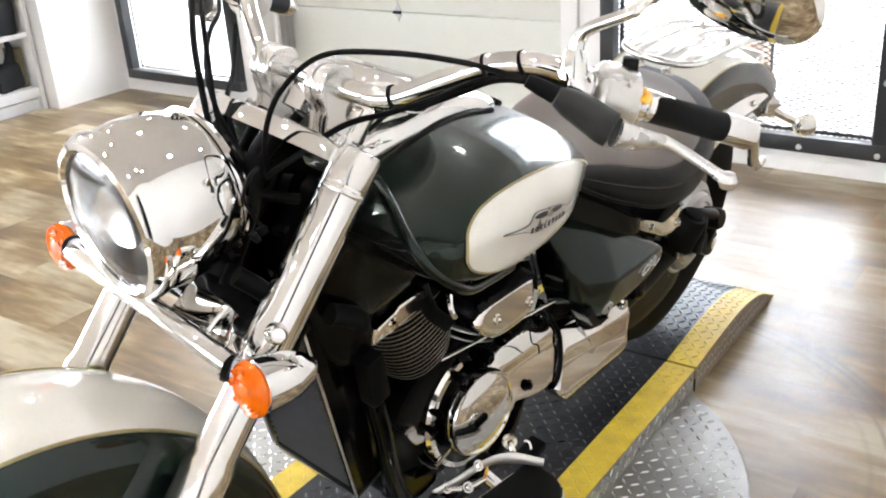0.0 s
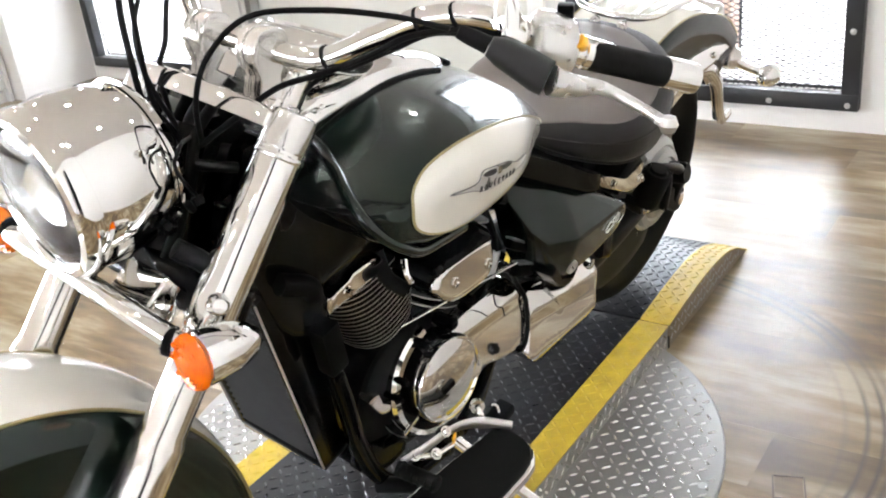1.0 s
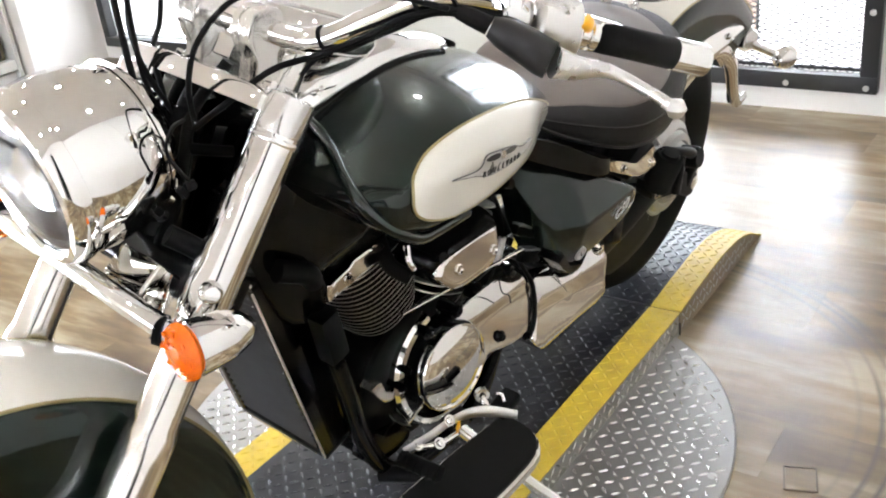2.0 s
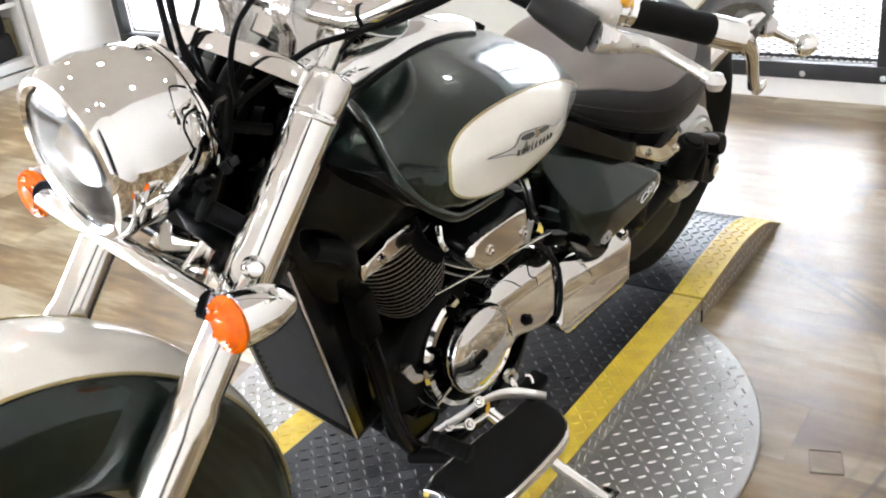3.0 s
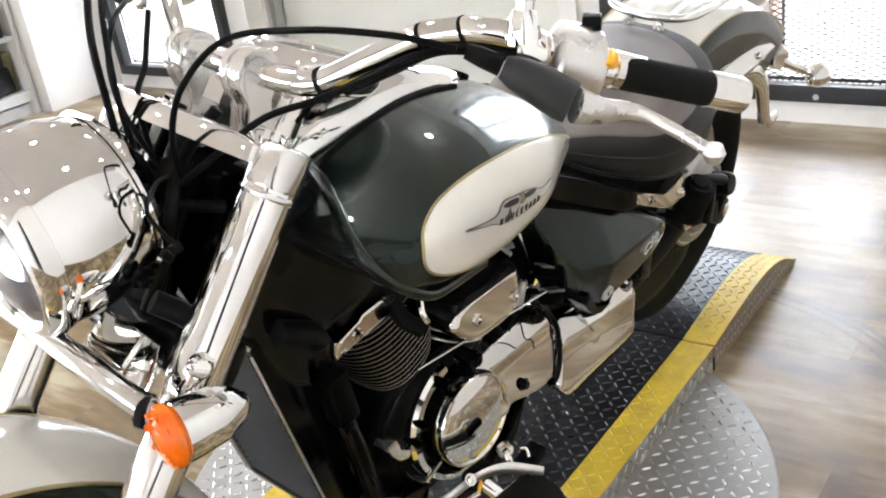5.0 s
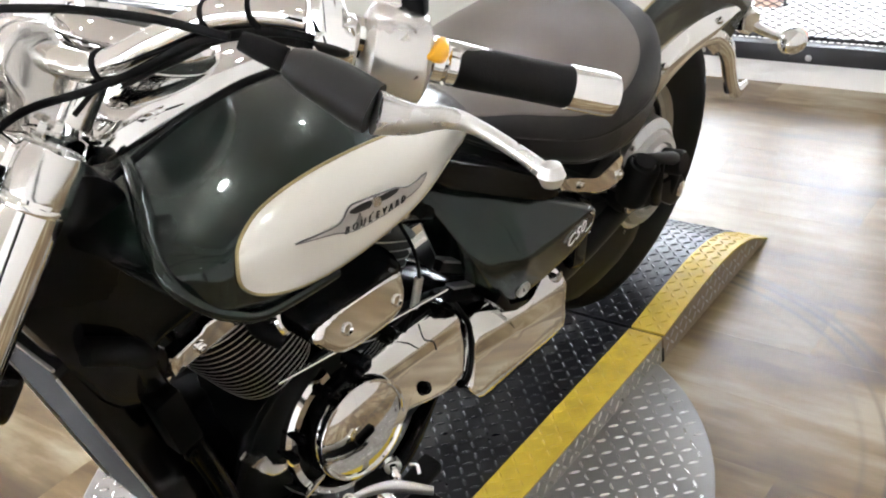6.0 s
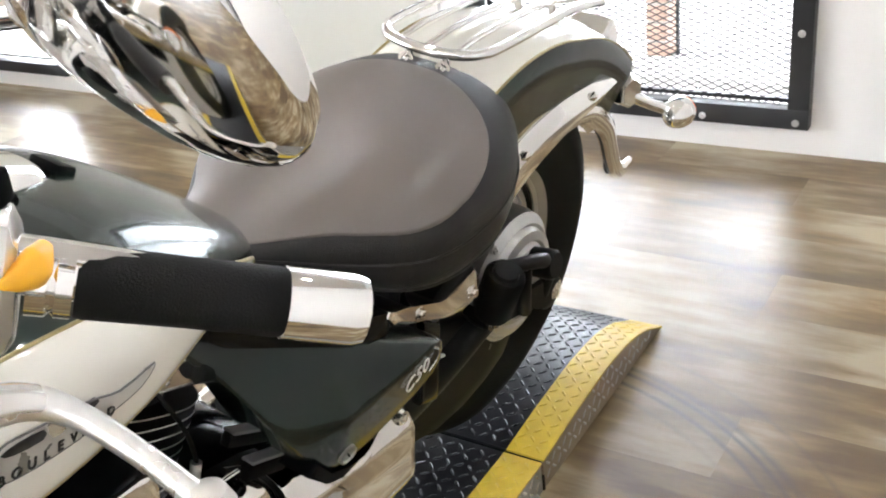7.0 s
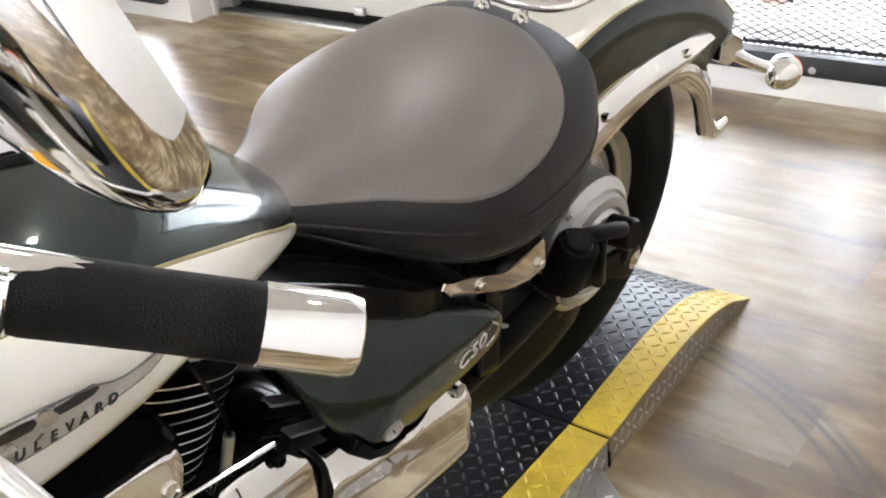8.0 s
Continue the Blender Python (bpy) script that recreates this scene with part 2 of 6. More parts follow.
def spline(pts, n=8, closed=False):
    """Points on a smooth curve through pts."""
    p = [Vector(q) for q in pts]
    if len(p) == 2:
        return p
    out, c = [], len(p)
    for i in range(c if closed else c - 1):
        a, b = p[i], p[(i + 1) % c]
        pa = p[i - 1] if (i > 0 or closed) else a + (a - b)
        pb = p[(i + 2) % c] if (i + 2 < c or closed) else b + (b - a)
        for k in range(n):
            t = k / n
            out.append(0.5 * (2 * a + (b - pa) * t + (2 * pa - 5 * a + 4 * b - pb) * t * t + (3 * a - pa - 3 * b + pb) * t ** 3))
    if not closed:
        out.append(p[-1])
    return out


def tube(pts, r, seg=12, n=8, closed=False, bm=None, flat=1.0, smooth=True):
    """A round bar along pts. r: one radius or one for each of pts."""
    bm = bm or bmesh.new()
    path = spline(pts, n, closed) if smooth else [Vector(q) for q in pts]
    rs = r if isinstance(r, (list, tuple)) else [r] * len(pts)
    up = Vector((0, 0, 1))
    rings = []
    last = None
    for i, q in enumerate(path):
        a = path[i - 1] if (i or closed) else q
        b = path[(i + 1) % len(path)] if (i + 1 < len(path) or closed) else q
        d = (b - a).normalized()
        if last is None:
            s = d.cross(up)
            s = d.cross(Vector((1, 0, 0))) if s.length < 1e-3 else s
        else:
            s = last - d * last.dot(d)
        s.normalize()
        last = s
        w = d.cross(s)
        u = i / max(1, len(path) - 1) * (len(rs) - 1)
        k = min(int(u), len(rs) - 2) if len(rs) > 1 else 0
        rad = rs[k] + (rs[k + 1] - rs[k]) * (u - k) if len(rs) > 1 else rs[0]
        rings.append([bm.verts.new(q + rad * (math.cos(t) * s * flat + math.sin(t) * w)) for t in (2 * math.pi * j / seg for j in range(seg))])
    m = len(rings)
    for i in range(m if closed else m - 1):
        a, b = rings[i], rings[(i + 1) % m]
        for j in range(seg):
            bm.faces.new((a[j], a[(j + 1) % seg], b[(j + 1) % seg], b[j]))
    if not closed:
        bm.faces.new(rings[0])
        bm.faces.new(rings[-1][::-1])
    return bm


def lathe(profile, origin, axis, seg=40, bm=None, a0=0.0, a1=360.0, ref=(0, 0, 1)):
    """Turns (radius, height) pairs round an axis."""
    bm = bm or bmesh.new()
    o, d = Vector(origin), Vector(axis).normalized()
    u = Vector(ref) - d * Vector(ref).dot(d)
    if u.length < 1e-3:
        u = Vector((1, 0, 0)) - d * d.x
    u.normalize()
    v = d.cross(u)
    full = abs(a1 - a0) >= 359.9
    count = seg if full else seg + 1
    cols = []
    for j in range(count):
        t = radians(a0 + (a1 - a0) * j / seg)
        w = math.cos(t) * u + math.sin(t) * v
        cols.append([bm.verts.new(o + d * h + w * max(r, 1e-5)) for r, h in profile])
    for j in range(seg):
        a, b = cols[j], cols[(j + 1) % count]
        for i in range(len(profile) - 1):
            bm.faces.new((a[i], b[i], b[i + 1], a[i + 1]))
    bmesh.ops.remove_doubles(bm, verts=bm.verts, dist=2e-5)
    return bm


def loft(rings, bm=None, caps=True):
    """Skins closed rings of equal count."""
    bm = bm or bmesh.new()
    vs = [[bm.verts.new(q) for q in ring] for ring in rings]
    c = len(vs[0])
    for a, b in zip(vs, vs[1:]):
        for j in range(c):
            bm.faces.new((a[j], a[(j + 1) % c], b[(j + 1) % c], b[j]))
    if caps:
        bm.faces.new(vs[0])
        bm.faces.new(vs[-1][::-1])
    return bm


def box(size, at=(0, 0, 0), rot=(0, 0, 0), bevel=0.0, bm=None, segments=2):
    own = bmesh.new()
    bmesh.ops.create_cube(own, size=1)
    bmesh.ops.scale(own, vec=size, verts=own.verts)
    if bevel:
        bmesh.ops.bevel(own, geom=own.edges[:], offset=bevel, segments=segments, affect="EDGES", profile=0.6)
    bmesh.ops.transform(own, matrix=pose(*at, *rot), verts=own.verts)
    if bm is None:
        return own
    return join(bm, own)


def join(bm, other):
    me = bpy.data.meshes.new("tmp")
    other.to_mesh(me)
    other.free()
    bm.from_mesh(me)
    bpy.data.meshes.remove(me)
    return bm


def smooth2(outline, n=4):
    """A closed outline in the plane, rounded."""
    return [(q.x, q.y) for q in spline([(a, b, 0) for a, b in outline], n, True)]


def plate(outline, y0, y1, bevel=0.0, fy=None, bulge=0.0, round_n=0, bm=None, fyz=None):
    """A plate with an outline in x and z, from y0 (back) to y1 (face). fy: the face's y for an x; bulge: how far its middle swells."""
    pts = smooth2(outline, round_n) if round_n else list(outline)
    bm = bm or bmesh.new()
    cx, cz = sum(p[0] for p in pts) / len(pts), sum(p[1] for p in pts) / len(pts)
    fz = (lambda x, z: fy(x) if fy else y1) if fyz is None else fyz
    inset = 1 - bevel / max(0.02, min(max(abs(p[0] - cx) for p in pts), max(abs(p[1] - cz) for p in pts)))
    steps = [(1.0, None), (1.0, -bevel)] + ([(1 - (1 - inset) * 0.3, -bevel * 0.3)] if bevel else [])
    inner = [1.0, 0.8, 0.5, 0.2] if fyz is None else [1.0 - 0.06 * k for k in range(16)]
    steps += [(inset * k, bulge * (1 - k * k)) for k in inner]
    rings = []
    for k, off in steps:
        ring = []
        for x, z in pts:
            X, Z = cx + (x - cx) * k, cz + (z - cz) * k
            ring.append(bm.verts.new((X, y0 if off is None else fz(X, Z) + off, Z)))
        rings.append(ring)
    c = len(pts)
    for a, b in zip(rings, rings[1:]):
        for j in range(c):
            bm.faces.new((a[j], a[(j + 1) % c], b[(j + 1) % c], b[j]))
    bm.faces.new(rings[0][::-1])
    bm.faces.new(rings[-1])
    return bm


def cubic(xs, ys, x):
    """A smooth curve through the points xs, ys."""
    g = np.gradient(np.array(ys, float), np.array(xs, float))
    x = min(max(x, xs[0]), xs[-1])
    i = min(max(int(np.searchsorted(xs, x, side="right")) - 1, 0), len(xs) - 2)
    h = xs[i + 1] - xs[i]
    u = (x - xs[i]) / h
    return float((2 * u ** 3 - 3 * u ** 2 + 1) * ys[i] + (u ** 3 - 2 * u ** 2 + u) * h * g[i] + (3 * u ** 2 - 2 * u ** 3) * ys[i + 1] + (u ** 3 - u ** 2) * h * g[i + 1])


def bolt(at, axis=(0, 1, 0), r=0.008, h=0.006, hexed=True, bm=None):
    """A bolt head with a washer."""
    bm = lathe([(0, 0.0), (r * 1.5, 0.0), (r * 1.5, h * 0.3), (r, h * 0.3)], at, axis, 16, bm)
    head = [(r, h * 0.25), (r, h * 0.85), (r * 0.85, h), (r * 0.5, h), (r * 0.45, h * 0.6), (0, h * 0.6)]
    return lathe(head, at, axis, 6 if hexed else 16, bm)


def letters(text, size, m, material, parent, name, label="", depth=0.0015, spacing=1.0, shear=0.0, bold=0.0):
    """Raised letters in the built-in font; m: their pose, x along the line and y up."""
    cu = bpy.data.curves.new(name, "FONT")
    cu.body, cu.size, cu.extrude, cu.space_character, cu.shear, cu.offset = text, size, depth, spacing, shear, bold
    cu.align_x, cu.align_y = "CENTER", "CENTER"
    tmp = bpy.data.objects.new("tmp", cu)
    scene.collection.objects.link(tmp)
    me = bpy.data.meshes.new_from_object(tmp.evaluated_get(bpy.context.evaluated_depsgraph_get()))
    bpy.data.objects.remove(tmp)
    me.name = name
    me.transform(m)
    me.materials.clear()
    me.materials.append(material)
    ob = new(name, me)
    ob.parent = parent
    return tagged(ob, label)


# ---- the room ----
WX = -1.58          # face of the back wall
EX1, EY0, EY1, CH = 6.2, -5.2, 1.68, 2.55


def slab(name, x0, x1, y0, y1, z0, z1, material, label, category, kind="structure"):
    return part(name, box((x1 - x0, y1 - y0, z1 - z0), ((x0 + x1) / 2, (y0 + y1) / 2, (z0 + z1) / 2)), material,
                None, label, kind=kind, category=category)


ground = slab("ground", -60, 60, -60, 60, -0.5, -0.04, CONCRETE, "pale concrete ground outside the building", "ground")
floor = slab("floor", WX - 0.3, EX1 + 0.2, EY0 - 0.2, EY1 + 0.2, -0.03, -0.008, MORTAR, "oak-look vinyl plank showroom floor", "floor")

# back wall, with the mesh-guarded window and the sectional door
W1 = (-0.705, 0.380, 0.085, 2.15)      # the guarded window: y, y, z, z
GD = (-2.47, -0.885, 0.0, 2.35)        # the sectional door's opening
T = 0.16
W2 = (-3.47, -2.60, 0.075, 2.15)       # the window beside the door
LX = -1.45                             # face of the wall left of the door


def wall_with_hole(name, x0, x1, y0, y1, hole, label):
    a, b, c, d = hole
    bm = bmesh.new()
    for ya, yb, za, zb in ((y0, a, 0, CH), (b, y1, 0, CH), (a, b, d, CH)) + (((a, b, 0, c),) if c > 0 else ()):
        box((x1 - x0, yb - ya, zb - za), ((x0 + x1) / 2, (ya + yb) / 2, (za + zb) / 2), bm=bm)
    return part(name, bm, WALL, None, label, kind="structure", category="wall")


wall_with_hole("wall_north", WX - T, WX, GD[1], EY1, W1, "smooth white painted showroom wall below and beside a window")
slab("wall_over_door", WX - T, WX, GD[0], GD[1], GD[3], CH, WALL, "white painted wall above the sectional door", "wall")
wall_with_hole("wall_north_west", LX - T - 0.15, LX, -3.53, GD[0], W2, "smooth white painted wall with a dark-framed window")
slab("wall_return", LX - T, -1.0, -5.2, -3.53, 0, CH, WALL, "white painted wall corner jutting into the room", "wall")
# unseen glazed walls ahead of and beside the motorcycle, added to brighten the room
def glazed(name, wname, label, turn):
    """An unseen wall with a broad glazed opening, drawn along x and turned into place."""
    m, lo, hi, a, b = turn
    bm = bmesh.new()
    for xa, xb, za, zb in ((lo, a, 0, CH), (b, hi, 0, CH), (a, b, 0, 0.15), (a, b, 2.36, CH)):
        box((xb - xa, T, zb - za), ((xa + xb) / 2, T / 2, (za + zb) / 2), bm=bm)
    bmesh.ops.transform(bm, matrix=m, verts=bm.verts)
    part(name, bm, WALL, None, label, kind="structure", category="wall")
    win = thing(wname, "tall unseen window with pale mullions, added for fill light", "window", kind="structure")
    k = (b - a - 0.05) / 2
    for i in (0, 2):
        bm = box((0.05, 0.08, 2.21), (a + 0.025 + k * i, 0.06, 1.255), bevel=0.004)
        bmesh.ops.transform(bm, matrix=m, verts=bm.verts)
        part("mullion", bm, TRIM, win)
    for z in (0.15, 2.32):
        bm = box((b - a, 0.08, 0.04), ((a + b) / 2, 0.06, z + 0.02), bevel=0.004)
        bmesh.ops.transform(bm, matrix=m, verts=bm.verts)
        part("transom", bm, TRIM, win)
    bm = box((b - a, 0.006, 2.21), ((a + b) / 2, 0.11, 1.255))
    bmesh.ops.transform(bm, matrix=m, verts=bm.verts)
    part("pane", bm, GLASS, win).visible_shadow = False


bm = bmesh.new()
for xa, xb, za in ((WX - T, 0.42, 0), (0.424, 2.5, 0), (2.5, 3.0, 2.2), (3.0, EX1, 0)):
    box((xb - xa, T, CH - za), ((xa + xb) / 2, EY1 + T / 2, (za + CH) / 2), bm=bm)
part("wall_east", bm, WALL, None, "white painted long wall with a joint and an added tall doorway", kind="structure", category="wall")
# Unseen passage added behind the doorway, to reflect in chrome as a dark stripe.
bm = bmesh.new()
for sz, at in (((1.2, 0.1, CH), (2.75, EY1 + 2.2, CH / 2)), ((0.1, 1.99, CH), (2.3, EY1 + T + 0.997, CH / 2)), ((0.1, 1.99, CH), (3.2, EY1 + T + 0.997, CH / 2)), ((1.2, 2.08, 0.1), (2.75, EY1 + T + 1.05, CH + 0.05)), ((1.2, 2.08, 0.03), (2.75, EY1 + T + 1.05, -0.02))):
    box(sz, at, bm=bm)
part("added_passage", bm, PASSAGE_DARK, None, "added unseen passage beyond the doorway, coloured dark as if unlit", kind="structure", category="wall")
glazed("wall_south", "fill_window_south", "unseen white painted end wall with added tall glazing", (Matrix.Translation((EX1, 0, 0)) @ pose(0, 0, 0, 0, 0, -90), -EY1 - T, -EY0, -1.4, 3.2))
# Glowing panel out of view, added as fill through the end wall.
part("fill_panel_south", box((0.1, 22, 9), (11.5, -1.0, 3.0)), SOUTH_FILL, None, "glowing panel standing in for overexposed overcast daylight", kind="structure", category="backdrop")
glazed("wall_west", "fill_window_west", "unseen white painted side wall with added tall glazing", (Matrix.Translation((0, EY0, 0)) @ pose(0, 0, 0, 0, 0, 180), -EX1, 1.0, -5.4, -0.5))
# Second added glow panel, brightening the floor from the west.
part("fill_panel_west", box((24, 0.1, 9), (2.5, -10.5, 3.0)), WEST_FILL, None, "glowing panel standing in for overexposed overcast daylight", kind="structure", category="backdrop")
slab("ceiling", WX - 0.3, EX1 + T, EY0 - T, EY1 + T, CH, CH + 0.1, CEIL, "plain off-white showroom ceiling with round lamps", "ceiling")


def join_rim(a, b, at, turn):
    """A thin upright frame round a rectangle on the floor."""
    bm = bmesh.new()
    for sx, sy, x, y in ((a, 0.003, 0, b / 2), (a, 0.003, 0, -b / 2), (0.003, b - 0.003, a / 2, 0), (0.003, b - 0.003, -a / 2, 0)):
        box((sx, sy, 0.002), (x, y, 0.001), bm=bm)
    bmesh.ops.transform(bm, matrix=pose(at[0], at[1], 0, 0, 0, turn), verts=bm.verts)
    return bm


def window(name, x, hole, fw, label, guard):
    """A dark metal frame round panes, proud of the wall; guard: expanded metal screwed over it."""
    a, b, c, d = hole
    top = thing(name, label, "window", kind="structure")
    for nm, ya, yb, za, zb in (("frame_bar", a, b, c, c + fw), ("frame_bar", a, b, d - fw, d), ("frame_bar", a, a + fw, c + fw, d - fw), ("frame_bar", b - fw, b, c + fw, d - fw)):
        part(nm, box((0.05, yb - ya, zb - za), (x + 0.012, (ya + yb) / 2, (za + zb) / 2), bevel=0.003), FRAME_DARK, top)
    i = 0.012
    for ya, yb, za, zb in ((a + fw, b - fw, c + fw, c + fw + i), (a + fw, b - fw, d - fw - i, d - fw), (a + fw, a + fw + i, c + fw + i, d - fw - i), (b - fw - i, b - fw, c + fw + i, d - fw - i)):
        part("inner_bead", box((0.02, yb - ya, zb - za), (x - 0.03, (ya + yb) / 2, (za + zb) / 2), bevel=0.002), FRAME_DARK if guard else CHROME_WORN, top)
    pane = part("pane", box((0.006, b - a - 2 * fw, d - c - 2 * fw), (x - 0.08, (a + b) / 2, (c + d) / 2)), GLASS, top, "clear window glass")
    pane.visible_shadow = False
    return top


win1 = window("window_1", WX, W1, 0.058, "dark bronze metal window frame behind a black expanded-metal guard", True)
window("window_2", LX, W2, 0.048, "dark metal window frame with a bright inner bead", False)
for y in (-0.62, -0.27, 0.08, 0.345):
    part("screw", bolt((WX + 0.037, y, 0.105), (1, 0, 0), 0.007, 0.005, False), STEEL, win1)
for z in (0.36, 0.62, 0.9):
    part("screw", bolt((WX + 0.037, 0.35, z), (1, 0, 0), 0.007, 0.005, False), STEEL, win1)


def expanded_metal(y0, y1, z0, z1, x, lw, lh, w, t):
    """A sheet of diamonds lw wide and lh high, of strands w wide and t thick."""
    verts, faces = [], []
    k = lh / lw
    for s in (1, -1):
        c = z0 - (y1 - y0) * k if s > 0 else z0
        while c < z1 + (y1 - y0) * k * (s < 0) + 0.001:
            f = lambda y: c + s * k * (y - y0)
            ya, yb = y0, y1
            lo, hi = sorted(((z0 - c) / (s * k) + y0, (z1 - c) / (s * k) + y0))
            ya, yb = max(ya, lo), min(yb, hi)
            if yb - ya > 0.004:
                n = Vector((0, -s * k, 1)).normalized() * w / 2
                i = len(verts)
                for yy in (ya, yb):
                    for sx, sn in ((0, -1), (t, -1), (t, 1), (0, 1)):
                        verts.append((x + sx + (0.0008 if s > 0 else 0), yy + sn * n.y, f(yy) + sn * n.z))
                faces += [(i + q, i + (q + 1) % 4, i + 4 + (q + 1) % 4, i + 4 + q) for q in range(4)]
            c += lh
    me = bpy.data.meshes.new("guard_mesh")
    me.from_pydata(verts, [], faces)
    me.materials.append(MESH_DARK)
    ob = new("guard_mesh", me)
    ob.parent = win1
    return tagged(ob, "black expanded-metal diamond mesh", kind="stuff")


expanded_metal(W1[0] + 0.055, W1[1] - 0.055, W1[2] + 0.055, W1[3] - 0.055, WX - 0.02, 0.042, 0.0195, 0.0031, 0.002)
part("mullion", box((0.05, 0.03, 2.0), (WX - 0.11, 0.325, 1.1), bevel=0.004), FRAME_DARK, win1)

# the sectional door
door = thing("door_1", "closed grey-white sectional garage door with metal hinges", "garage door", kind="structure")
DX = WX - 0.09
z = 0.045
for h in (0.42, 0.47, 0.47, 0.47, 0.47):
    bm = box((0.04, GD[1] - GD[0] + 0.04, h - 0.003), (DX - 0.02, (GD[0] + GD[1]) / 2, z + h / 2), bevel=0.003)
    part("panel", bm, DOOR_PANEL, door)
    z += h
# Unseen sheet behind the panels, added so no daylight leaks through the seams.
part("seam_light_stop", box((0.012, GD[1] - GD[0] + 0.04, 2.30), (DX - 0.048, (GD[0] + GD[1]) / 2, 1.195)), RUBBER, door, "unseen dark sheet added to stop daylight at the seams")
part("bottom_seal", box((0.05, GD[1] - GD[0], 0.035), (DX - 0.01, (GD[0] + GD[1]) / 2, 0.028), bevel=0.008), RUBBER, door, "black rubber bottom seal")
part("threshold", box((0.09, GD[1] - GD[0], 0.012), (DX + 0.03, (GD[0] + GD[1]) / 2, 0.006), bevel=0.003), ALUMINIUM, door, "bare metal threshold strip")
for zz in (0.465, 0.935):
    for y in (-0.915, -1.78, -2.42):
        leaf = [(0.0, 0.062), (0.008, 0.030), (0.017, 0.012), (0.019, 0.0), (0.017, -0.012), (0.008, -0.026), (0.0, -0.046), (-0.008, -0.026), (-0.017, -0.012), (-0.019, 0.0), (-0.017, 0.012), (-0.008, 0.030)]
        bm = bmesh.new()
        back = [bm.verts.new((DX + 0.0005, y + a, zz + b)) for a, b in leaf]
        face = [bm.verts.new((DX + 0.004, y + a * 0.9, zz + b * 0.95)) for a, b in leaf]
        for k in range(len(leaf)):
            bm.faces.new((back[k], back[(k + 1) % len(leaf)], face[(k + 1) % len(leaf)], face[k]))
        bm.faces.new(face)
        hinge = part("hinge", bm, STEEL, door, "galvanised steel leaf hinge")
        bm = tube([(DX + 0.009, y - 0.020, zz), (DX + 0.009, y + 0.020, zz)], 0.0075, 10)
        part("knuckle", bm, FRAME_DARK, hinge, "dark hinge knuckle")
for y in (-1.70, -2.38):
    bm = box((0.02, 0.05, 0.03), (DX + 0.01, y, 0.062), bevel=0.003)
    part("bracket", bm, STEEL, door, "small steel bracket")
for y in (GD[0] + 0.03,):
    bm = box((0.05, 0.008, 2.2), (DX + 0.035, y, 1.12), bevel=0.002)
    box((0.008, 0.05, 2.2), (DX + 0.06, y - 0.02, 1.12), bevel=0.002, bm=bm)
    part("track", bm, STEEL, door, "vertical steel roller track")
    part("roller_bracket", box((0.05, 0.07, 0.09), (DX + 0.045, y + 0.03, 0.075), bevel=0.006), STEEL, door)
for y0, y1 in ((GD[1], GD[1] + 0.075), (GD[0] - 0.002, GD[0] + 0.02)):
    part("trim", box((0.02, y1 - y0, 2.38), (WX + 0.009, (y0 + y1) / 2, 1.19), bevel=0.004), TRIM, None, "white painted door casing", kind="structure", category="trim")

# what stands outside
part("backdrop", box((0.1, 18, 9), (-9.0, -1.5, 2.5)), YARD_GLOW, None, "glowing panel standing in for overexposed overcast daylight", kind="structure", category="backdrop")
pillar = thing("brick_pillar", "red brick pillar with pale mortar outside the window", "pillar")
part("mortar_core", box((0.135, 0.072, 2.6), (-2.55, -0.41, 1.26)), MORTAR, pillar)
bme = None
for i in range(35):
    for j in range(2):
        if bme is None:
            tmp = box((0.15, 0.086, 0.062), bevel=0.004, segments=1)
            ob = part("brick", tmp, BRICK, pillar)
            bme = ob.data
        else:
            ob = new("brick", bme)
            ob.parent = pillar
        ob.location = (-2.55 + (0.003 if i % 2 else -0.003), -0.41, -0.008 + i * 0.074)
        break
part("drainpipe", tube([(-2.55, -0.350, -0.04), (-2.55, -0.350, 2.5)], 0.008, 10), FRAME_DARK, None, "thin dark drainpipe beside the brick pillar", category="pipe")
part("kerb", box((0.25, 6.0, 0.06), (-2.30, -0.6, -0.035), bevel=0.02), CONCRETE, None, "low pale concrete kerb outside the window", kind="structure", category="kerb")
part("backdrop_wall", box((0.2, 3.2, 2.6), (-5.4, -5.4, 1.3)), CONCRETE, None, "pale concrete wall outside", kind="structure", category="wall")

# display shelf beside the wall corner
shelf = thing("display_shelf", "white laminate display shelf against the wall corner", "shelf")
X0, X1, Y0, Y1 = -0.975, 0.10, -3.95, -3.61
XM, YM = (X0 + X1) / 2, (Y0 + Y1) / 2
for nm, sz, at in (("side_panel", (0.022, 0.34, 1.6), (X0, YM, 0.80)), ("side_panel", (0.022, 0.34, 1.6), (X1, YM, 0.80)), ("plinth", (X1 - X0 - 0.03, 0.30, 0.055), (XM, YM - 0.01, 0.0275)),
                   ("back_panel", (X1 - X0 - 0.03, 0.012, 1.5), (XM, Y0 + 0.008, 0.82)), ("shelf_board", (X1 - X0 - 0.025, 0.33, 0.05), (XM, YM, 0.095)),
                   ("shelf_board", (X1 - X0 - 0.025, 0.33, 0.024), (XM, YM, 0.39)), ("shelf_board", (X1 - X0 - 0.025, 0.33, 0.024), (XM, YM, 0.80)), ("shelf_board", (X1 - X0 + 0.03, 0.36, 0.025), (XM, YM, 1.615))):
    part(nm, box(sz, at, bevel=0.002), SHELF_WHITE, shelf)
bm = box((0.15, 0.10, 0.13), (-0.845, -3.70, 0.187), (0, 6, 0), bevel=0.022, segments=3)
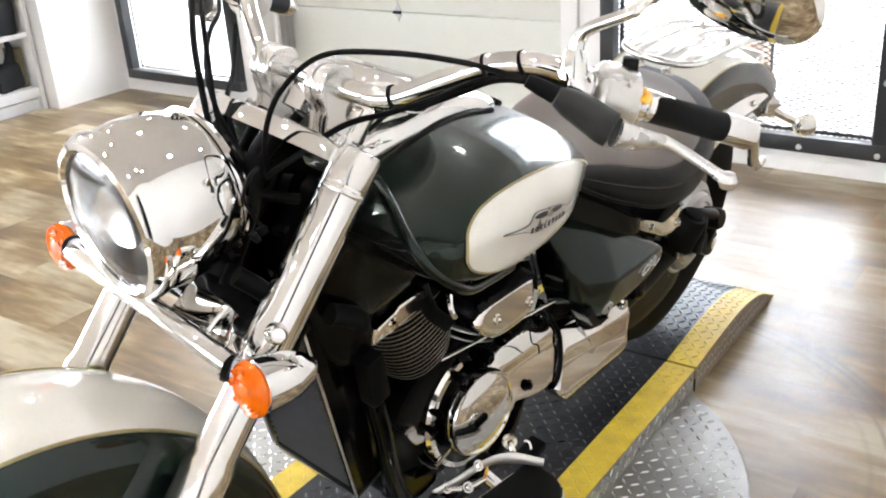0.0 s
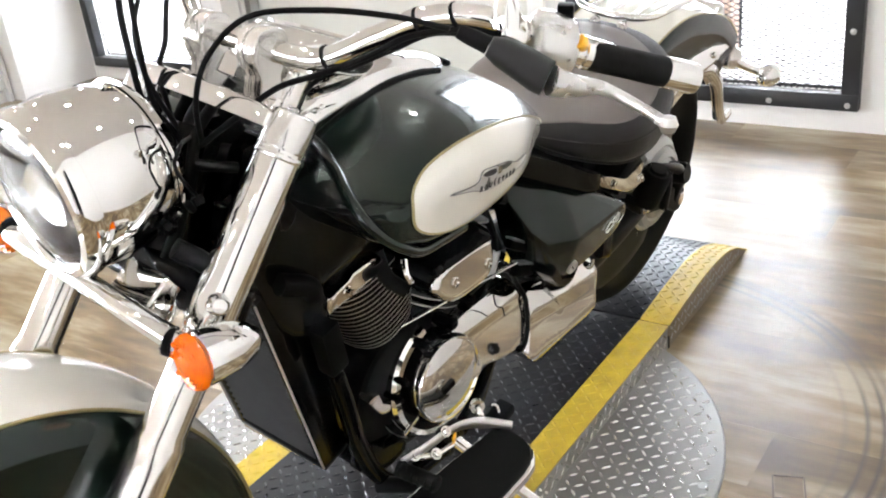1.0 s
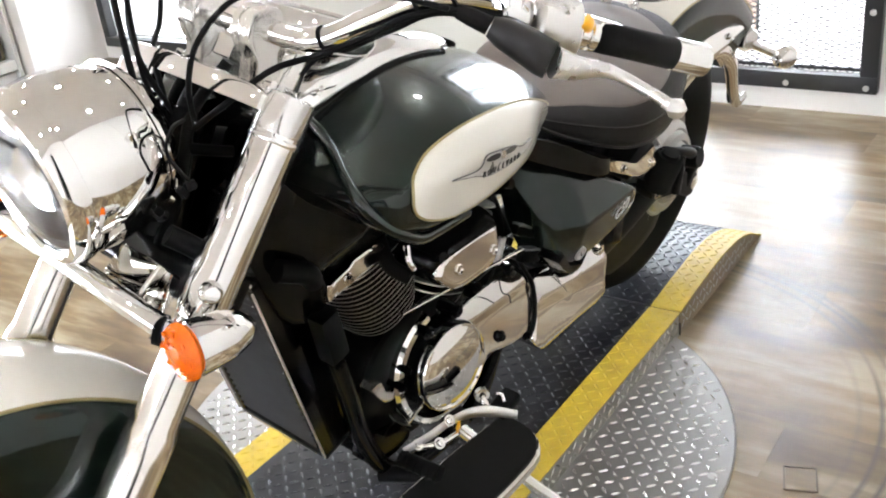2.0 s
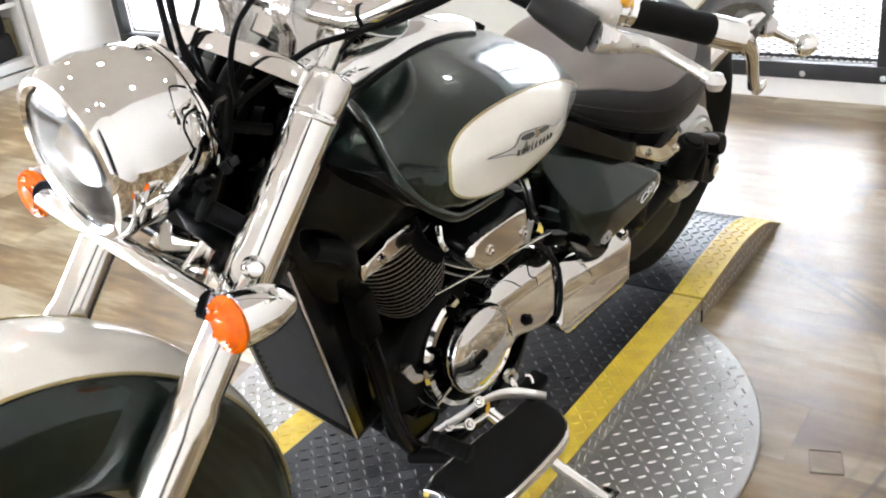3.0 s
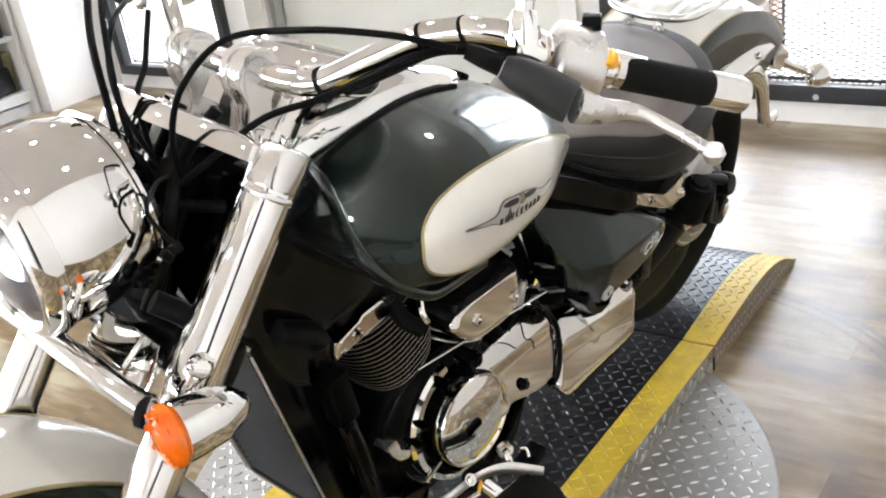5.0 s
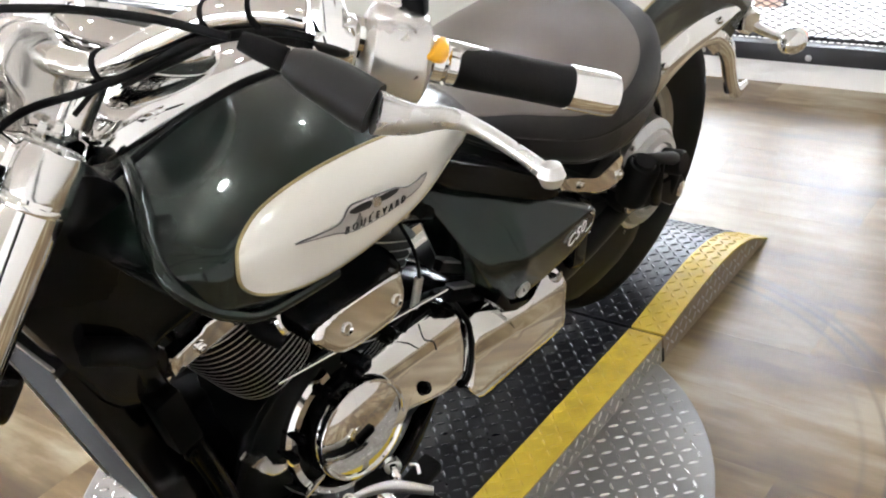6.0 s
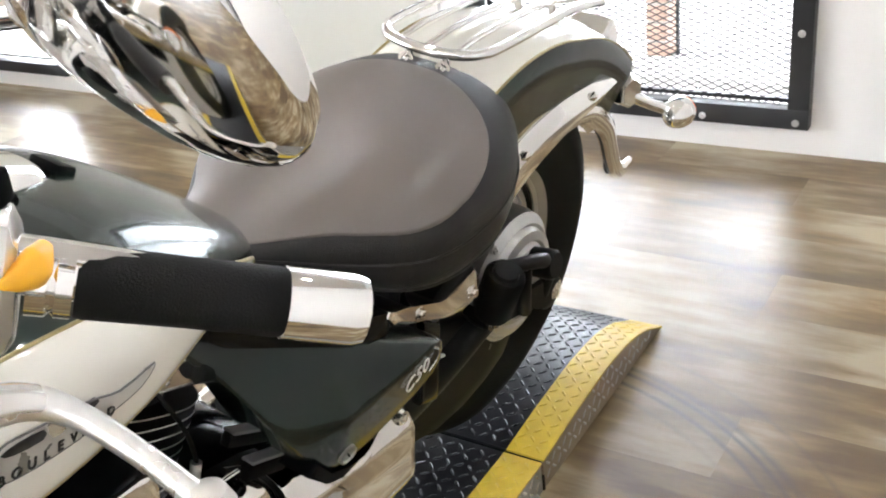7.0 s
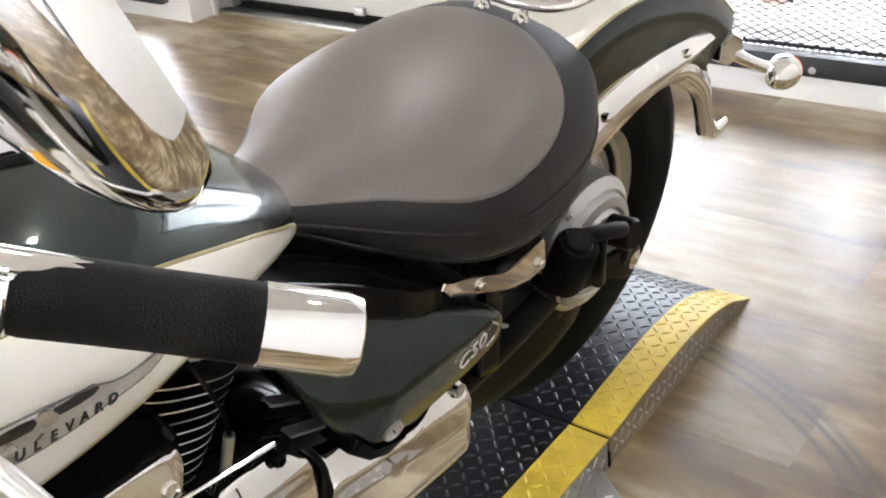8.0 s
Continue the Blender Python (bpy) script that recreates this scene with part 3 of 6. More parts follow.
tube([(-0.87, -3.69, 0.24), (-0.885, -3.68, 0.32), (-0.88, -3.68, 0.372)], [0.03, 0.018, 0.014], bm=bm)
part("helmet_bag", bm, DARK_CLOTH, None, "black fabric helmet bag on the bottom shelf", category="bag")
part("boot_bag", box((0.13, 0.16, 0.26), (-0.865, -3.70, 0.533), (0, -4, 0), bevel=0.012, segments=3), DARK_CLOTH, None, "black fabric bag standing on a white shelf", category="bag")
part("card_box", box((0.045, 0.10, 0.20), (-0.925, -3.72, 0.222), bevel=0.004), OLIVE_BOX, None, "olive printed card box on the bottom shelf", category="box")
bm = bmesh.new()
for k in range(6):
    tube([(-0.76 + 0.05 * k, -3.66, 0.404 + 0.004), (-0.72 + 0.05 * k, -3.70, 0.43 + 0.02 * (k % 3)), (-0.77 + 0.05 * k, -3.74, 0.44), (-0.70 + 0.04 * k, -3.68, 0.41)], 0.006, 8, bm=bm)
part("cord_coil", bm, TEAL, None, "coiled teal cord lying on a white shelf", category="cord")

# faint square scratch on the floor, built as a thin outlined patch
scratch_thing = thing("floor_plate", "small faint square scratch on the floor, wood-coloured with a dark outline", "cover plate")
part("cover", box((0.060, 0.050, 0.0012), (0.375, 0.70, 0.0006), (0, 0, 18)), PLANK, scratch_thing)
part("rim", join_rim(0.066, 0.056, (0.375, 0.70), 18), DARK_WOOD, scratch_thing)

# round ceiling lamps
lamp = thing("ceiling_lamp", "lit round white recessed ceiling lamp", "ceiling lamp", group="lamps in the ceiling")
part("lamp_ring", lathe([(0.045, 0.0), (0.064, 0.0), (0.064, -0.010), (0.052, -0.016), (0.044, -0.010), (0.045, 0.0)], (0, 0, 0), (0, 0, 1), 32), TRIM, lamp)
part("diffuser", lathe([(0, -0.004), (0.043, -0.004), (0.043, -0.001), (0, -0.001)], (0, 0, 0), (0, 0, 1), 32), LAMP_GLOW, lamp, "glowing white diffuser")
spots = [(x, y) for x in (-0.6, 0.7, 2.0, 4.0) for y in (-3.6, -1.9, -0.4, 1.0)]
lamp.location = (*spots[0], CH)
for x, y in spots[1:]:
    copy_thing(lamp, pose(x + 0.05 * math.sin(7 * y), y + 0.05 * math.cos(5 * x), CH))


# ---- turntable and ramps ----
SYL, SYR, SH, GAP = 0.32, -0.25, 0.062, 0.008      # strip's edges, its height, the joint
DC, DR = Vector((0.515, 0.025, 0)), 0.572           # turntable's centre and radius
YB = 0.072                                           # width of the yellow bands


def lug_mesh(spots, material, name, parent, label, size=(0.0205, 0.0056, 0.0019)):
    """Raised lens-shaped lugs; spots: (place, along, up)."""
    verts, faces = [], []
    a, b, h = size
    for o, d, u in spots:
        s = u.cross(d)
        i = len(verts)
        verts += [o - d * a / 2, o - d * a * 0.2 + s * b / 2, o + d * a * 0.2 + s * b / 2, o + d * a / 2, o + d * a * 0.2 - s * b / 2, o - d * a * 0.2 - s * b / 2,
                  o - d * a * 0.22 + u * h, o + d * a * 0.22 + u * h]
        faces += [(i, i + 6, i + 1), (i + 1, i + 6, i + 7, i + 2), (i + 2, i + 7, i + 3), (i + 3, i + 7, i + 4), (i + 4, i + 7, i + 6, i + 5), (i + 5, i + 6, i)]
    me = bpy.data.meshes.new(name)
    me.from_pydata([tuple(v) for v in verts], [], [f[::-1] for f in faces])
    for p in me.polygons:
        p.use_smooth = False
    me.materials.append(material)
    ob = new(name, me)
    ob.parent = parent
    return tagged(ob, label, kind="stuff")


PITCH = 0.0215


def lattice(x0, x1, y0, y1, p=PITCH):
    """Places of a tread pattern, with the way that each lug lies."""
    i0, i1 = math.floor(x0 / p), math.ceil(x1 / p)
    j0, j1 = math.floor(y0 / p), math.ceil(y1 / p)
    for i in range(i0, i1 + 1):
        for j in range(j0, j1 + 1):
            x, y = i * p, j * p
            if x0 <= x <= x1 and y0 <= y <= y1:
                yield x, y, (1 if (i + j) % 2 else -1)


def rear_top(x):
    return cubic([-0.562, -0.54, -0.48, -0.40, -0.30, -0.15, 0.0], [0.004, 0.014, 0.044, 0.068, 0.079, 0.075, SH], x)


def front_top(x):
    return cubic([1.03, 1.3, 1.62, 1.72, 1.80, 1.88, 1.95], [SH, SH, SH, 0.058, 0.044, 0.02, 0.004], x)


def strip(name, x0, x1, top, label, n, skirt):
    """A raised length of tread plate with yellow bands along both edges."""
    base = thing(name, label, "ramp")
    xs = [x0 + (x1 - x0) * i / n for i in range(n + 1)]
    for nm, ya, yb, mt, lb in (("tread_plate", SYR + YB, SYL - YB, TREAD_BLACK, ""), ("edge_band", SYL - YB, SYL, TREAD_YELLOW, "scuffed yellow painted edge band"),
                               ("edge_band", SYR, SYR + YB, TREAD_YELLOW, "scuffed yellow painted edge band")):
        bm = bmesh.new()
        rings = []
        for x in xs:
            t = top(x)
            rings.append([bm.verts.new(q) for q in ((x, ya, t), (x, yb, t), (x, yb, t - 0.004), (x, ya, t - 0.004))])
        for a, b in zip(rings, rings[1:]):
            for j in range(4):
                bm.faces.new((a[j], a[(j + 1) % 4], b[(j + 1) % 4], b[j]))
        bm.faces.new(rings[0])
        bm.faces.new(rings[-1][::-1])
        part(nm, bm, mt, base, lb)
    for y in (SYL - 0.004, SYR + 0.004):
        bm = bmesh.new()
        s = 0.002 if y > 0 else -0.002
        rings = [[bm.verts.new(q) for q in ((x, y - s, 0.001), (x, y + s, 0.001), (x, y + s, max(0.002, top(x) - 0.004)), (x, y - s, max(0.002, top(x) - 0.004)))] for x in xs]
        for a, b in zip(rings, rings[1:]):
            for j in range(4):
                bm.faces.new((a[j], a[(j + 1) % 4], b[(j + 1) % 4], b[j]))
        bm.faces.new(rings[0])
        bm.faces.new(rings[-1][::-1])
        part("side_plate", bm, skirt, base, "scuffed bare aluminium tread side")
    for x in (x0 + 0.002, x1 - 0.002):
        if top(x) > 0.03:
            part("end_plate", box((0.003, SYL - SYR - 0.012, top(x) - 0.008), (x, (SYL + SYR) / 2, (top(x) - 0.006) / 2 + 0.001)), BLACK, base)
    black, yellow, side = [], [], []
    for x, y, s in lattice(x0 + 0.012, x1 - 0.012, SYR + 0.012, SYL - 0.012):
        t, e = top(x), 0.004
        up = Vector((-(top(x + e) - top(x - e)) / (2 * e), 0, 1)).normalized()
        d = Vector((1, s, 0))
        d = (d - up * d.dot(up)).normalized()
        edge = y > SYL - YB - 0.004 or y < SYR + YB + 0.004
        if min(abs(y - SYL + YB), abs(y - SYR - YB)) < 0.008:
            continue
        (yellow if edge else black).append((Vector((x, y, t)), d, up))
    for x, zz, s in lattice(x0 + 0.012, x1 - 0.012, 0.012, 0.09):
        if zz < top(x) - 0.014:
            side.append((Vector((x, SYL - 0.002, zz)), Vector((1, 0, s)).normalized(), Vector((0, 1, 0))))
    lug_mesh(black, TREAD_BLACK_LUG, "tread_lug_field", base, "raised black tread lugs")
    lug_mesh(yellow, TREAD_YELLOW, "edge_lug_field", base, "raised yellow tread lugs")
    lug_mesh(side, TREAD_LUG if skirt == TREAD_SILVER else STEEL, "side_lug_field", base, "raised tread lugs on the side", (0.022, 0.005, 0.0015))
    return base


strip("rear_ramp", -0.562, -GAP / 2, rear_top, "black tread-plate ramp with yellow edges sloping to the floor", 44, RAMP_SIDE)
strip("front_ramp", 1.03 + GAP / 2, 1.95, front_top, "black tread-plate ramp with yellow edges before the turntable", 30, RAMP_SIDE)

turntable = strip("turntable", GAP / 2, 1.03 - GAP / 2, lambda x: SH, "round silver tread-plate turntable with a raised black track", 4, TREAD_SILVER)
tagged(turntable, category="turntable")
bm = lathe([(0, 0.0), (DR - 0.004, 0.0), (DR, 0.001), (DR, 0.010), (DR - 0.003, 0.012), (0, 0.012)], DC, (0, 0, 1), 120)
part("disc", bm, TREAD_SILVER, turntable, "bare silver tread-plate disc", sharp=30)
spots = []
for x, y, s in lattice(-0.1, 1.1, -0.6, 0.62, 0.0238):
    if (Vector((x, y, 0)) - DC).length < DR - 0.016 and not SYR - 0.012 < y < SYL + 0.012:
        spots.append((Vector((x, y, 0.012)), Vector((1, s, 0)).normalized(), Vector((0, 0, 1))))
lug_mesh(spots, TREAD_LUG, "disc_lug_field", turntable, "raised polished tread lugs", (0.0215, 0.0050, 0.0026))
for a in (28, 62, 97, 140, 205, 262, 310, 345):
    for rr in (DR - 0.03, DR - 0.26):
        q = DC + Vector((math.cos(radians(a)), math.sin(radians(a)), 0)) * rr
        if not SYR - 0.03 < q.y < SYL + 0.03:
            part("screw", bolt((q.x, q.y, 0.012), (0, 0, 1), 0.006, 0.003, False), STEEL, turntable)
part("joint_strip", box((GAP * 0.6, SYL - SYR, 0.03), (0, (SYL + SYR) / 2, 0.016)), RUBBER, turntable)


# ---- the motorcycle ----
LEAN, YAW = 9.6, -3.3
BIKE = Matrix.Translation((0, 0.122, SH)) @ pose(0, 0, 0, 0, 0, YAW) @ pose(0, 0, 0, -LEAN, 0, 0)
bike = thing("motorcycle", "dark green and cream cruiser motorcycle on its side stand", "motorcycle", BIKE)
AXIS_P, AXIS_D = Vector((1.10, 0, 0.95)), Vector((0.545, 0, -0.839)).normalized()
STEER = Matrix.Translation(AXIS_P) @ Matrix.Rotation(radians(7.2), 4, AXIS_D) @ Matrix.Translation(-AXIS_P)


def front(bm):
    """Turns what moves with the fork."""
    bmesh.ops.transform(bm, matrix=STEER, verts=bm.verts)
    return bm


def bp(name, bm, material, label="", parent=None, sharp=38, kind=""):
    return part(name, bm, material, parent or bike, label, sharp, kind)


# wheels
def wheel(name, cx, cz, R, half, rim_r, steer, label):
    f = front if steer else (lambda b: b)
    o, ax = (cx, 0, cz), (0, 1, 0)
    prof = [(rim_r - 0.008, -half * 0.62), (rim_r + 0.02, -half * 0.86), (rim_r + 0.06, -half), (R - 0.055, -half * 0.98), (R - 0.025, -half * 0.8), (R - 0.008, -half * 0.5), (R, 0)]
    prof = prof + [(r, -h) for r, h in prof[-2::-1]]
    tyre = bp(name, f(lathe(prof, o, ax, 72)), RUBBER, label, sharp=60)
    lip = [(rim_r - 0.03, -half * 0.30), (rim_r - 0.012, -half * 0.60), (rim_r + 0.004, -half * 0.66), (rim_r + 0.006, -half * 0.58), (rim_r - 0.004, -half * 0.52), (rim_r - 0.022, -half * 0.2)]
    lip = lip + [(r, -h) for r, h in lip[::-1]]
    bp("rim", f(lathe(lip + lip[:1], o, ax, 72)), RIM_GREY, "cast grey metal rim", tyre)
    for k, (dr, mt) in enumerate(((0.022, STEEL), (0.034, BLACK), (0.046, RIM_GREY))):
        r = rim_r - dr
        bp("rim_ridge", f(lathe([(r - 0.006, half * 0.40 - k * 0.006), (r, half * 0.46 - k * 0.006), (r + 0.006, half * 0.44 - k * 0.006), (r + 0.006, half * 0.3), (r - 0.006, half * 0.3), (r - 0.006, half * 0.40 - k * 0.006)], o, ax, 64)), mt, "", tyre)
    hub = [(0, -half * 0.7), (0.05, -half * 0.7), (0.055, -half * 0.5), (0.045, 0), (0.055, half * 0.5), (0.05, half * 0.7), (0, half * 0.7)]
    bp("hub", f(lathe(hub, o, ax, 40)), ALUMINIUM, "", tyre)
    for k in range(10):
        t = radians(36 * k + 8)
        bm = tube([Vector(o) + Vector((math.cos(t + d), 0, math.sin(t + d))) * r for d, r in ((0.12, 0.045), (0.0, rim_r * 0.6), (-0.03, rim_r - 0.02))], [0.014, 0.012, 0.015], 10)
        bp("spoke", f(bm), ALUMINIUM, "", tyre)
    return tyre


RW, FW = (-0.06, 0.330), (1.525, 0.322)
wheel("rear_tyre", -0.072, 0.334, 0.309, 0.066, 0.180, False, "black rear tyre on a cast wheel")
wheel("front_tyre", *FW, 0.318, 0.063, 0.203, True, "black front tyre on a cast wheel")


# mudguards: cream crown, dark green sides, gold line between
def arc_shell(profile, c, a0, a1, seg, thick=0.003, ends=None):
    """Turns a (radius, y) profile round a wheel's axle between two angles (degrees from ahead, up), with thickness."""
    bm = bmesh.new()
    cols = []
    for j in range(seg + 1):
        u = j / seg
        t = radians(a0 + (a1 - a0) * u)
        g = ends(u) if ends else 0.0
        col = [(r + g, y) for r, y in profile] + [(r + g - thick, y * 0.985) for r, y in profile[::-1]]
        cols.append([bm.verts.new((c[0] + r * math.cos(t), y, c[1] + r * math.sin(t))) for r, y in col])
    n = len(cols[0])
    for a, b in zip(cols, cols[1:]):
        for i in range(n):
            bm.faces.new((a[i], b[i], b[(i + 1) % n], a[(i + 1) % n]))
    bm.faces.new(cols[0])
    bm.faces.new(cols[-1][::-1])
    return bm


def line_on(r, y, c, a0, a1, rad, ends=None):
    return tube([(c[0] + (r + (ends(u) if ends else 0)) * math.cos(radians(a0 + (a1 - a0) * u)), y, c[1] + (r + (ends(u) if ends else 0)) * math.sin(radians(a0 + (a1 - a0) * u)))
                 for u in (i / 30 for i in range(31))], rad, 6, 2)


crown = [(0.343, 0.084), (0.350, 0.070), (0.357, 0.045), (0.361, 0.0), (0.357, -0.045), (0.350, -0.070), (0.343, -0.084)]
fend = bp("front_mudguard", front(arc_shell(crown, FW, 12, 176, 64)), CREAM, "cream painted front mudguard with dark green sides")
for s in (1, -1):
    side = [(0.343, s * 0.0845), (0.336, s * 0.093), (0.325, s * 0.099), (0.30, s * 0.103), (0.26, s * 0.104), (0.225, s * 0.102), (0.215, s * 0.099)]
    bp("side_skirt", front(arc_shell(side, FW, 14, 178, 64)), GREEN, "dark green metallic side skirt", fend)
    bp("pinstripe", front(line_on(0.344, s * 0.0845, FW, 12, 176, 0.0022)), GOLD, "", fend)

sw = lambda u: 0.030 * max(0, u - 0.62) / 0.38
crown = [(0.392, 0.103), (0.402, 0.085), (0.412, 0.05), (0.415, 0.0), (0.412, -0.05), (0.402, -0.085), (0.392, -0.103)]
rear = bp("rear_mudguard", arc_shell(crown, RW, 58, 142, 60, ends=sw), CREAM, "cream painted rear mudguard with dark green sides")
for s in (1, -1):
    side = [(0.392, s * 0.1035), (0.384, s * 0.109), (0.365, s * 0.112), (0.345, s * 0.111), (0.335, s * 0.108), (0.31, s * 0.108), (0.288, s * 0.106)]
    bp("side_skirt", arc_shell(side, RW, 50, 138, 60, ends=sw), GREEN, "dark green metallic side skirt", rear)
    bp("pinstripe", line_on(0.393, s * 0.1035, RW, 58, 138, 0.002, sw), GOLD, "", rear)
    mid = spline([(0.16, 0, 0.492), (0.07, 0, 0.548), (-0.012, 0, 0.582), (-0.11, 0, 0.602), (-0.212, 0, 0.608), (-0.278, 0, 0.612)], 8)
    bm = bmesh.new()
    cols = []
    for j, q in enumerate(mid):
        q, u = Vector(q), j / (len(mid) - 1)
        d = (Vector(mid[min(j + 1, len(mid) - 1)]) - Vector(mid[max(j - 1, 0)])).normalized()
        n = Vector((d.z, 0, -d.x)) * 0.036 * (1 - 0.86 * u ** 2.4)
        n = n if n.z > 0 else -n
        cols.append([bm.verts.new(q + n * k + Vector((0, s * y, 0))) for k, y in ((-1, 0.108), (-0.92, 0.121), (-0.3, 0.124), (0.3, 0.119), (0.92, 0.109), (1, 0.100))])
    for a, b in zip(cols, cols[1:]):
        for i in range(6):
            bm.faces.new((a[i], b[i], b[(i + 1) % 6], a[(i + 1) % 6]))
    bm.faces.new(cols[0])
    bm.faces.new(cols[-1][::-1])
    bp("mudguard_rail", bm, CHROME, "long curved chrome mudguard rail", rear)
    for x, z in ((0.0, 0.590), (-0.20, 0.612)):
        bp("bolt", lathe([(0, 0.004), (0.004, 0.0035), (0.0068, 0.001), (0.0072, -0.003), (0, -0.003)], (x, s * 0.1225, z), (0, s, 0.05), 20), CHROME_WORN, "", rear)
    bp("inner_lip", arc_shell([(0.272, s * 0.100), (0.285, s * 0.108), (0.297, s * 0.107)], RW, 58, 134, 40, 0.004), CHROME_WORN, "dull chrome lower lip", rear)
# tail end: chrome hooks, lamp and indicators
for s in (1, -1):
    bm = tube([(-0.13, s * 0.100, 0.566), (-0.20, s * 0.100, 0.570), (-0.255, s * 0.098, 0.556), (-0.315, s * 0.096, 0.510), (-0.352, s * 0.094, 0.452), (-0.385, s * 0.094, 0.405), (-0.415, s * 0.094, 0.386), (-0.452, s * 0.094, 0.390)], [0.008, 0.014, 0.020, 0.023, 0.021, 0.018, 0.015, 0.010], 14, flat=0.6)
    bp("tail_hook", bm, CHROME_WORN, "curved chrome tail hook", rear)
    bp("wire_hook", tube([(-0.345, s * 0.085, 0.47), (-0.36, s * 0.088, 0.41), (-0.38, s * 0.088, 0.395), (-0.40, s * 0.085, 0.40)], 0.0035, 8), BLACK, "", rear)
bp("plate_holder", box((0.006, 0.13, 0.10), (-0.40, 0, 0.50), (0, 28, 0), 0.004), BLACK, "black plate holder", rear)
tl = bp("tail_lamp", box((0.035, 0.085, 0.05), (-0.432, 0, 0.612), (0, 32, 0), 0.012, segments=4), RED_LENS, "red tail lamp in a chrome shell")
bp("lamp_shell", box((0.05, 0.098, 0.06), (-0.408, 0, 0.628), (0, 32, 0), 0.014, segments=4), CHROME, "chrome lamp shell", tl)
for s in (1, -1):
    bm = lathe([(0, -0.02), (0.026, -0.02), (0.030, -0.012), (0.030, 0.012), (0.024, 0.02), (0, 0.02)], (-0.395, s * 0.088, 0.548), (0.3, s * 1, 0.1), 6)
    tube([(-0.395, s * 0.09, 0.545), (-0.42, s * 0.12, 0.525), (-0.452, s * 0.142, 0.508)], [0.014, 0.010, 0.010], 12, bm=bm)
    ind = bp("rear_indicator", bm, CHROME, "chrome rear indicator")
    bullet = [(0, -0.036), (0.010, -0.034), (0.020, -0.024), (0.027, -0.008), (0.029, 0.006), (0.028, 0.012), (0, 0.012)]
    bp("bullet_shell", lathe(bullet, (-0.478, s * 0.162, 0.496), (-1, 0, 0.05), 32), CHROME, "chrome bullet shell", ind)
    bp("lens", lathe([(0.026, 0.0125), (0.026, 0.018), (0.018, 0.026), (0, 0.029)], (-0.478, s * 0.162, 0.496), (-1, 0, 0.05), 32), AMBER, "amber lens", ind)

# luggage rack on the rear mudguard
rz = 0.752
hoop = [(-0.30, 0.070, 0.725), (-0.16, 0.088, rz), (0.02, 0.088, rz), (0.068, 0.074, rz - 0.003), (0.085, 0.03, rz - 0.006), (0.085, -0.03, rz - 0.006), (0.068, -0.074, rz - 0.003), (0.02, -0.088, rz), (-0.16, -0.088, rz), (-0.30, -0.070, 0.725)]
rack = bp("luggage_rack", tube(hoop, 0.0075, 12, 8), CHROME, "chrome tubular luggage rack")
for y in (-0.045, 0.0, 0.045):
    bp("rack_bar", tube([(0.083 - abs(y) * 0.12, y, rz - 0.006), (0.0, y, rz + 0.002), (-0.16, y, rz), (-0.29, y * 0.9, 0.728)], 0.0055, 10), CHROME, "", rack)
bp("rack_bar", tube([(-0.28, -0.075, 0.729), (-0.285, 0, 0.729), (-0.28, 0.075, 0.729)], 0.006, 10), CHROME, "", rack)
for y in (-0.03, 0.03):
    bp("stay", tube([(0.08, y, rz - 0.006), (0.075, y, 0.735), (0.07, y * 0.9, 0.70)], 0.006, 10), CHROME, "", rack)
    bp("stay", tube([(-0.2, y, rz), (-0.21, y, 0.735), (-0.215, y, 0.71)], 0.006, 10), CHROME, "", rack)
    bp("bolt", bolt((0.085, y, 0.722), (1, 0, 0.6), 0.008, 0.008), CHROME, "", rack)

# fuel tank
TX = [0.50, 0.535, 0.57, 0.61, 0.65, 0.75, 0.85, 0.93, 1.0, 1.05, 1.073, 1.085]
TW = [0.065, 0.114, 0.139, 0.158, 0.177, 0.219, 0.238, 0.241, 0.236, 0.215, 0.17, 0.10]
TT = [0.700, 0.729, 0.755, 0.782, 0.803, 0.832, 0.841, 0.830, 0.809, 0.792, 0.782, 0.772]
TB = [0.672, 0.679, 0.683, 0.686, 0.689, 0.692, 0.692, 0.696, 0.709, 0.737, 0.765, 0.785]
NL, ZM = 4.5, 0.42


def shoulder(x):
    """How square the tank's shoulder is: rounder behind, squarer in front."""
    u = min(1.0, max(0.0, (x - 0.72) / 0.32))
    return 2.5 + 2.4 * u * u * (3 - 2 * u)


def tank_y(x, z, more=0.0):
    w, zt, zb = cubic(TX, TW, x), cubic(TX, TT, x), cubic(TX, TB, x)
    zc = zb + ZM * (zt - zb)
    s, n = ((z - zc) / (zt - zc), shoulder(x)) if z > zc else ((zc - z) / (zc - zb), NL)
    return w * max(0.0, 1 - s ** n) ** (1 / n) + more


def tank_ring(x, n=112, grow=0.0):
    w, zt, zb = cubic(TX, TW, x) + grow, cubic(TX, TT, x) + grow, cubic(TX, TB, x) - grow
    zc = zb + ZM * (zt - zb)
    out = []
    for j in range(n):
        t = 2 * math.pi * j / n
        c, s = math.cos(t), math.sin(t)
        h, e = ((zt - zc), 2 / shoulder(x)) if s > 0 else ((zc - zb), 2 / NL)
        out.append((x, w * math.copysign(abs(c) ** e, c), zc + h * math.copysign(abs(s) ** e, s)))
    return out


xs = [0.50 + 0.585 * (1 - (1 - i / 80) ** 1.25) for i in range(81)]
SEAM_Z = [0.691, 0.698, 0.709, 0.727, 0.749, 0.775, 0.80, 0.817, 0.825, 0.828]
SEAM_X = [0.88, 0.94, 0.99, 1.022, 1.048, 1.064, 1.050, 1.012, 0.995, 0.99]
bm = loft([tank_ring(x) for x in xs])
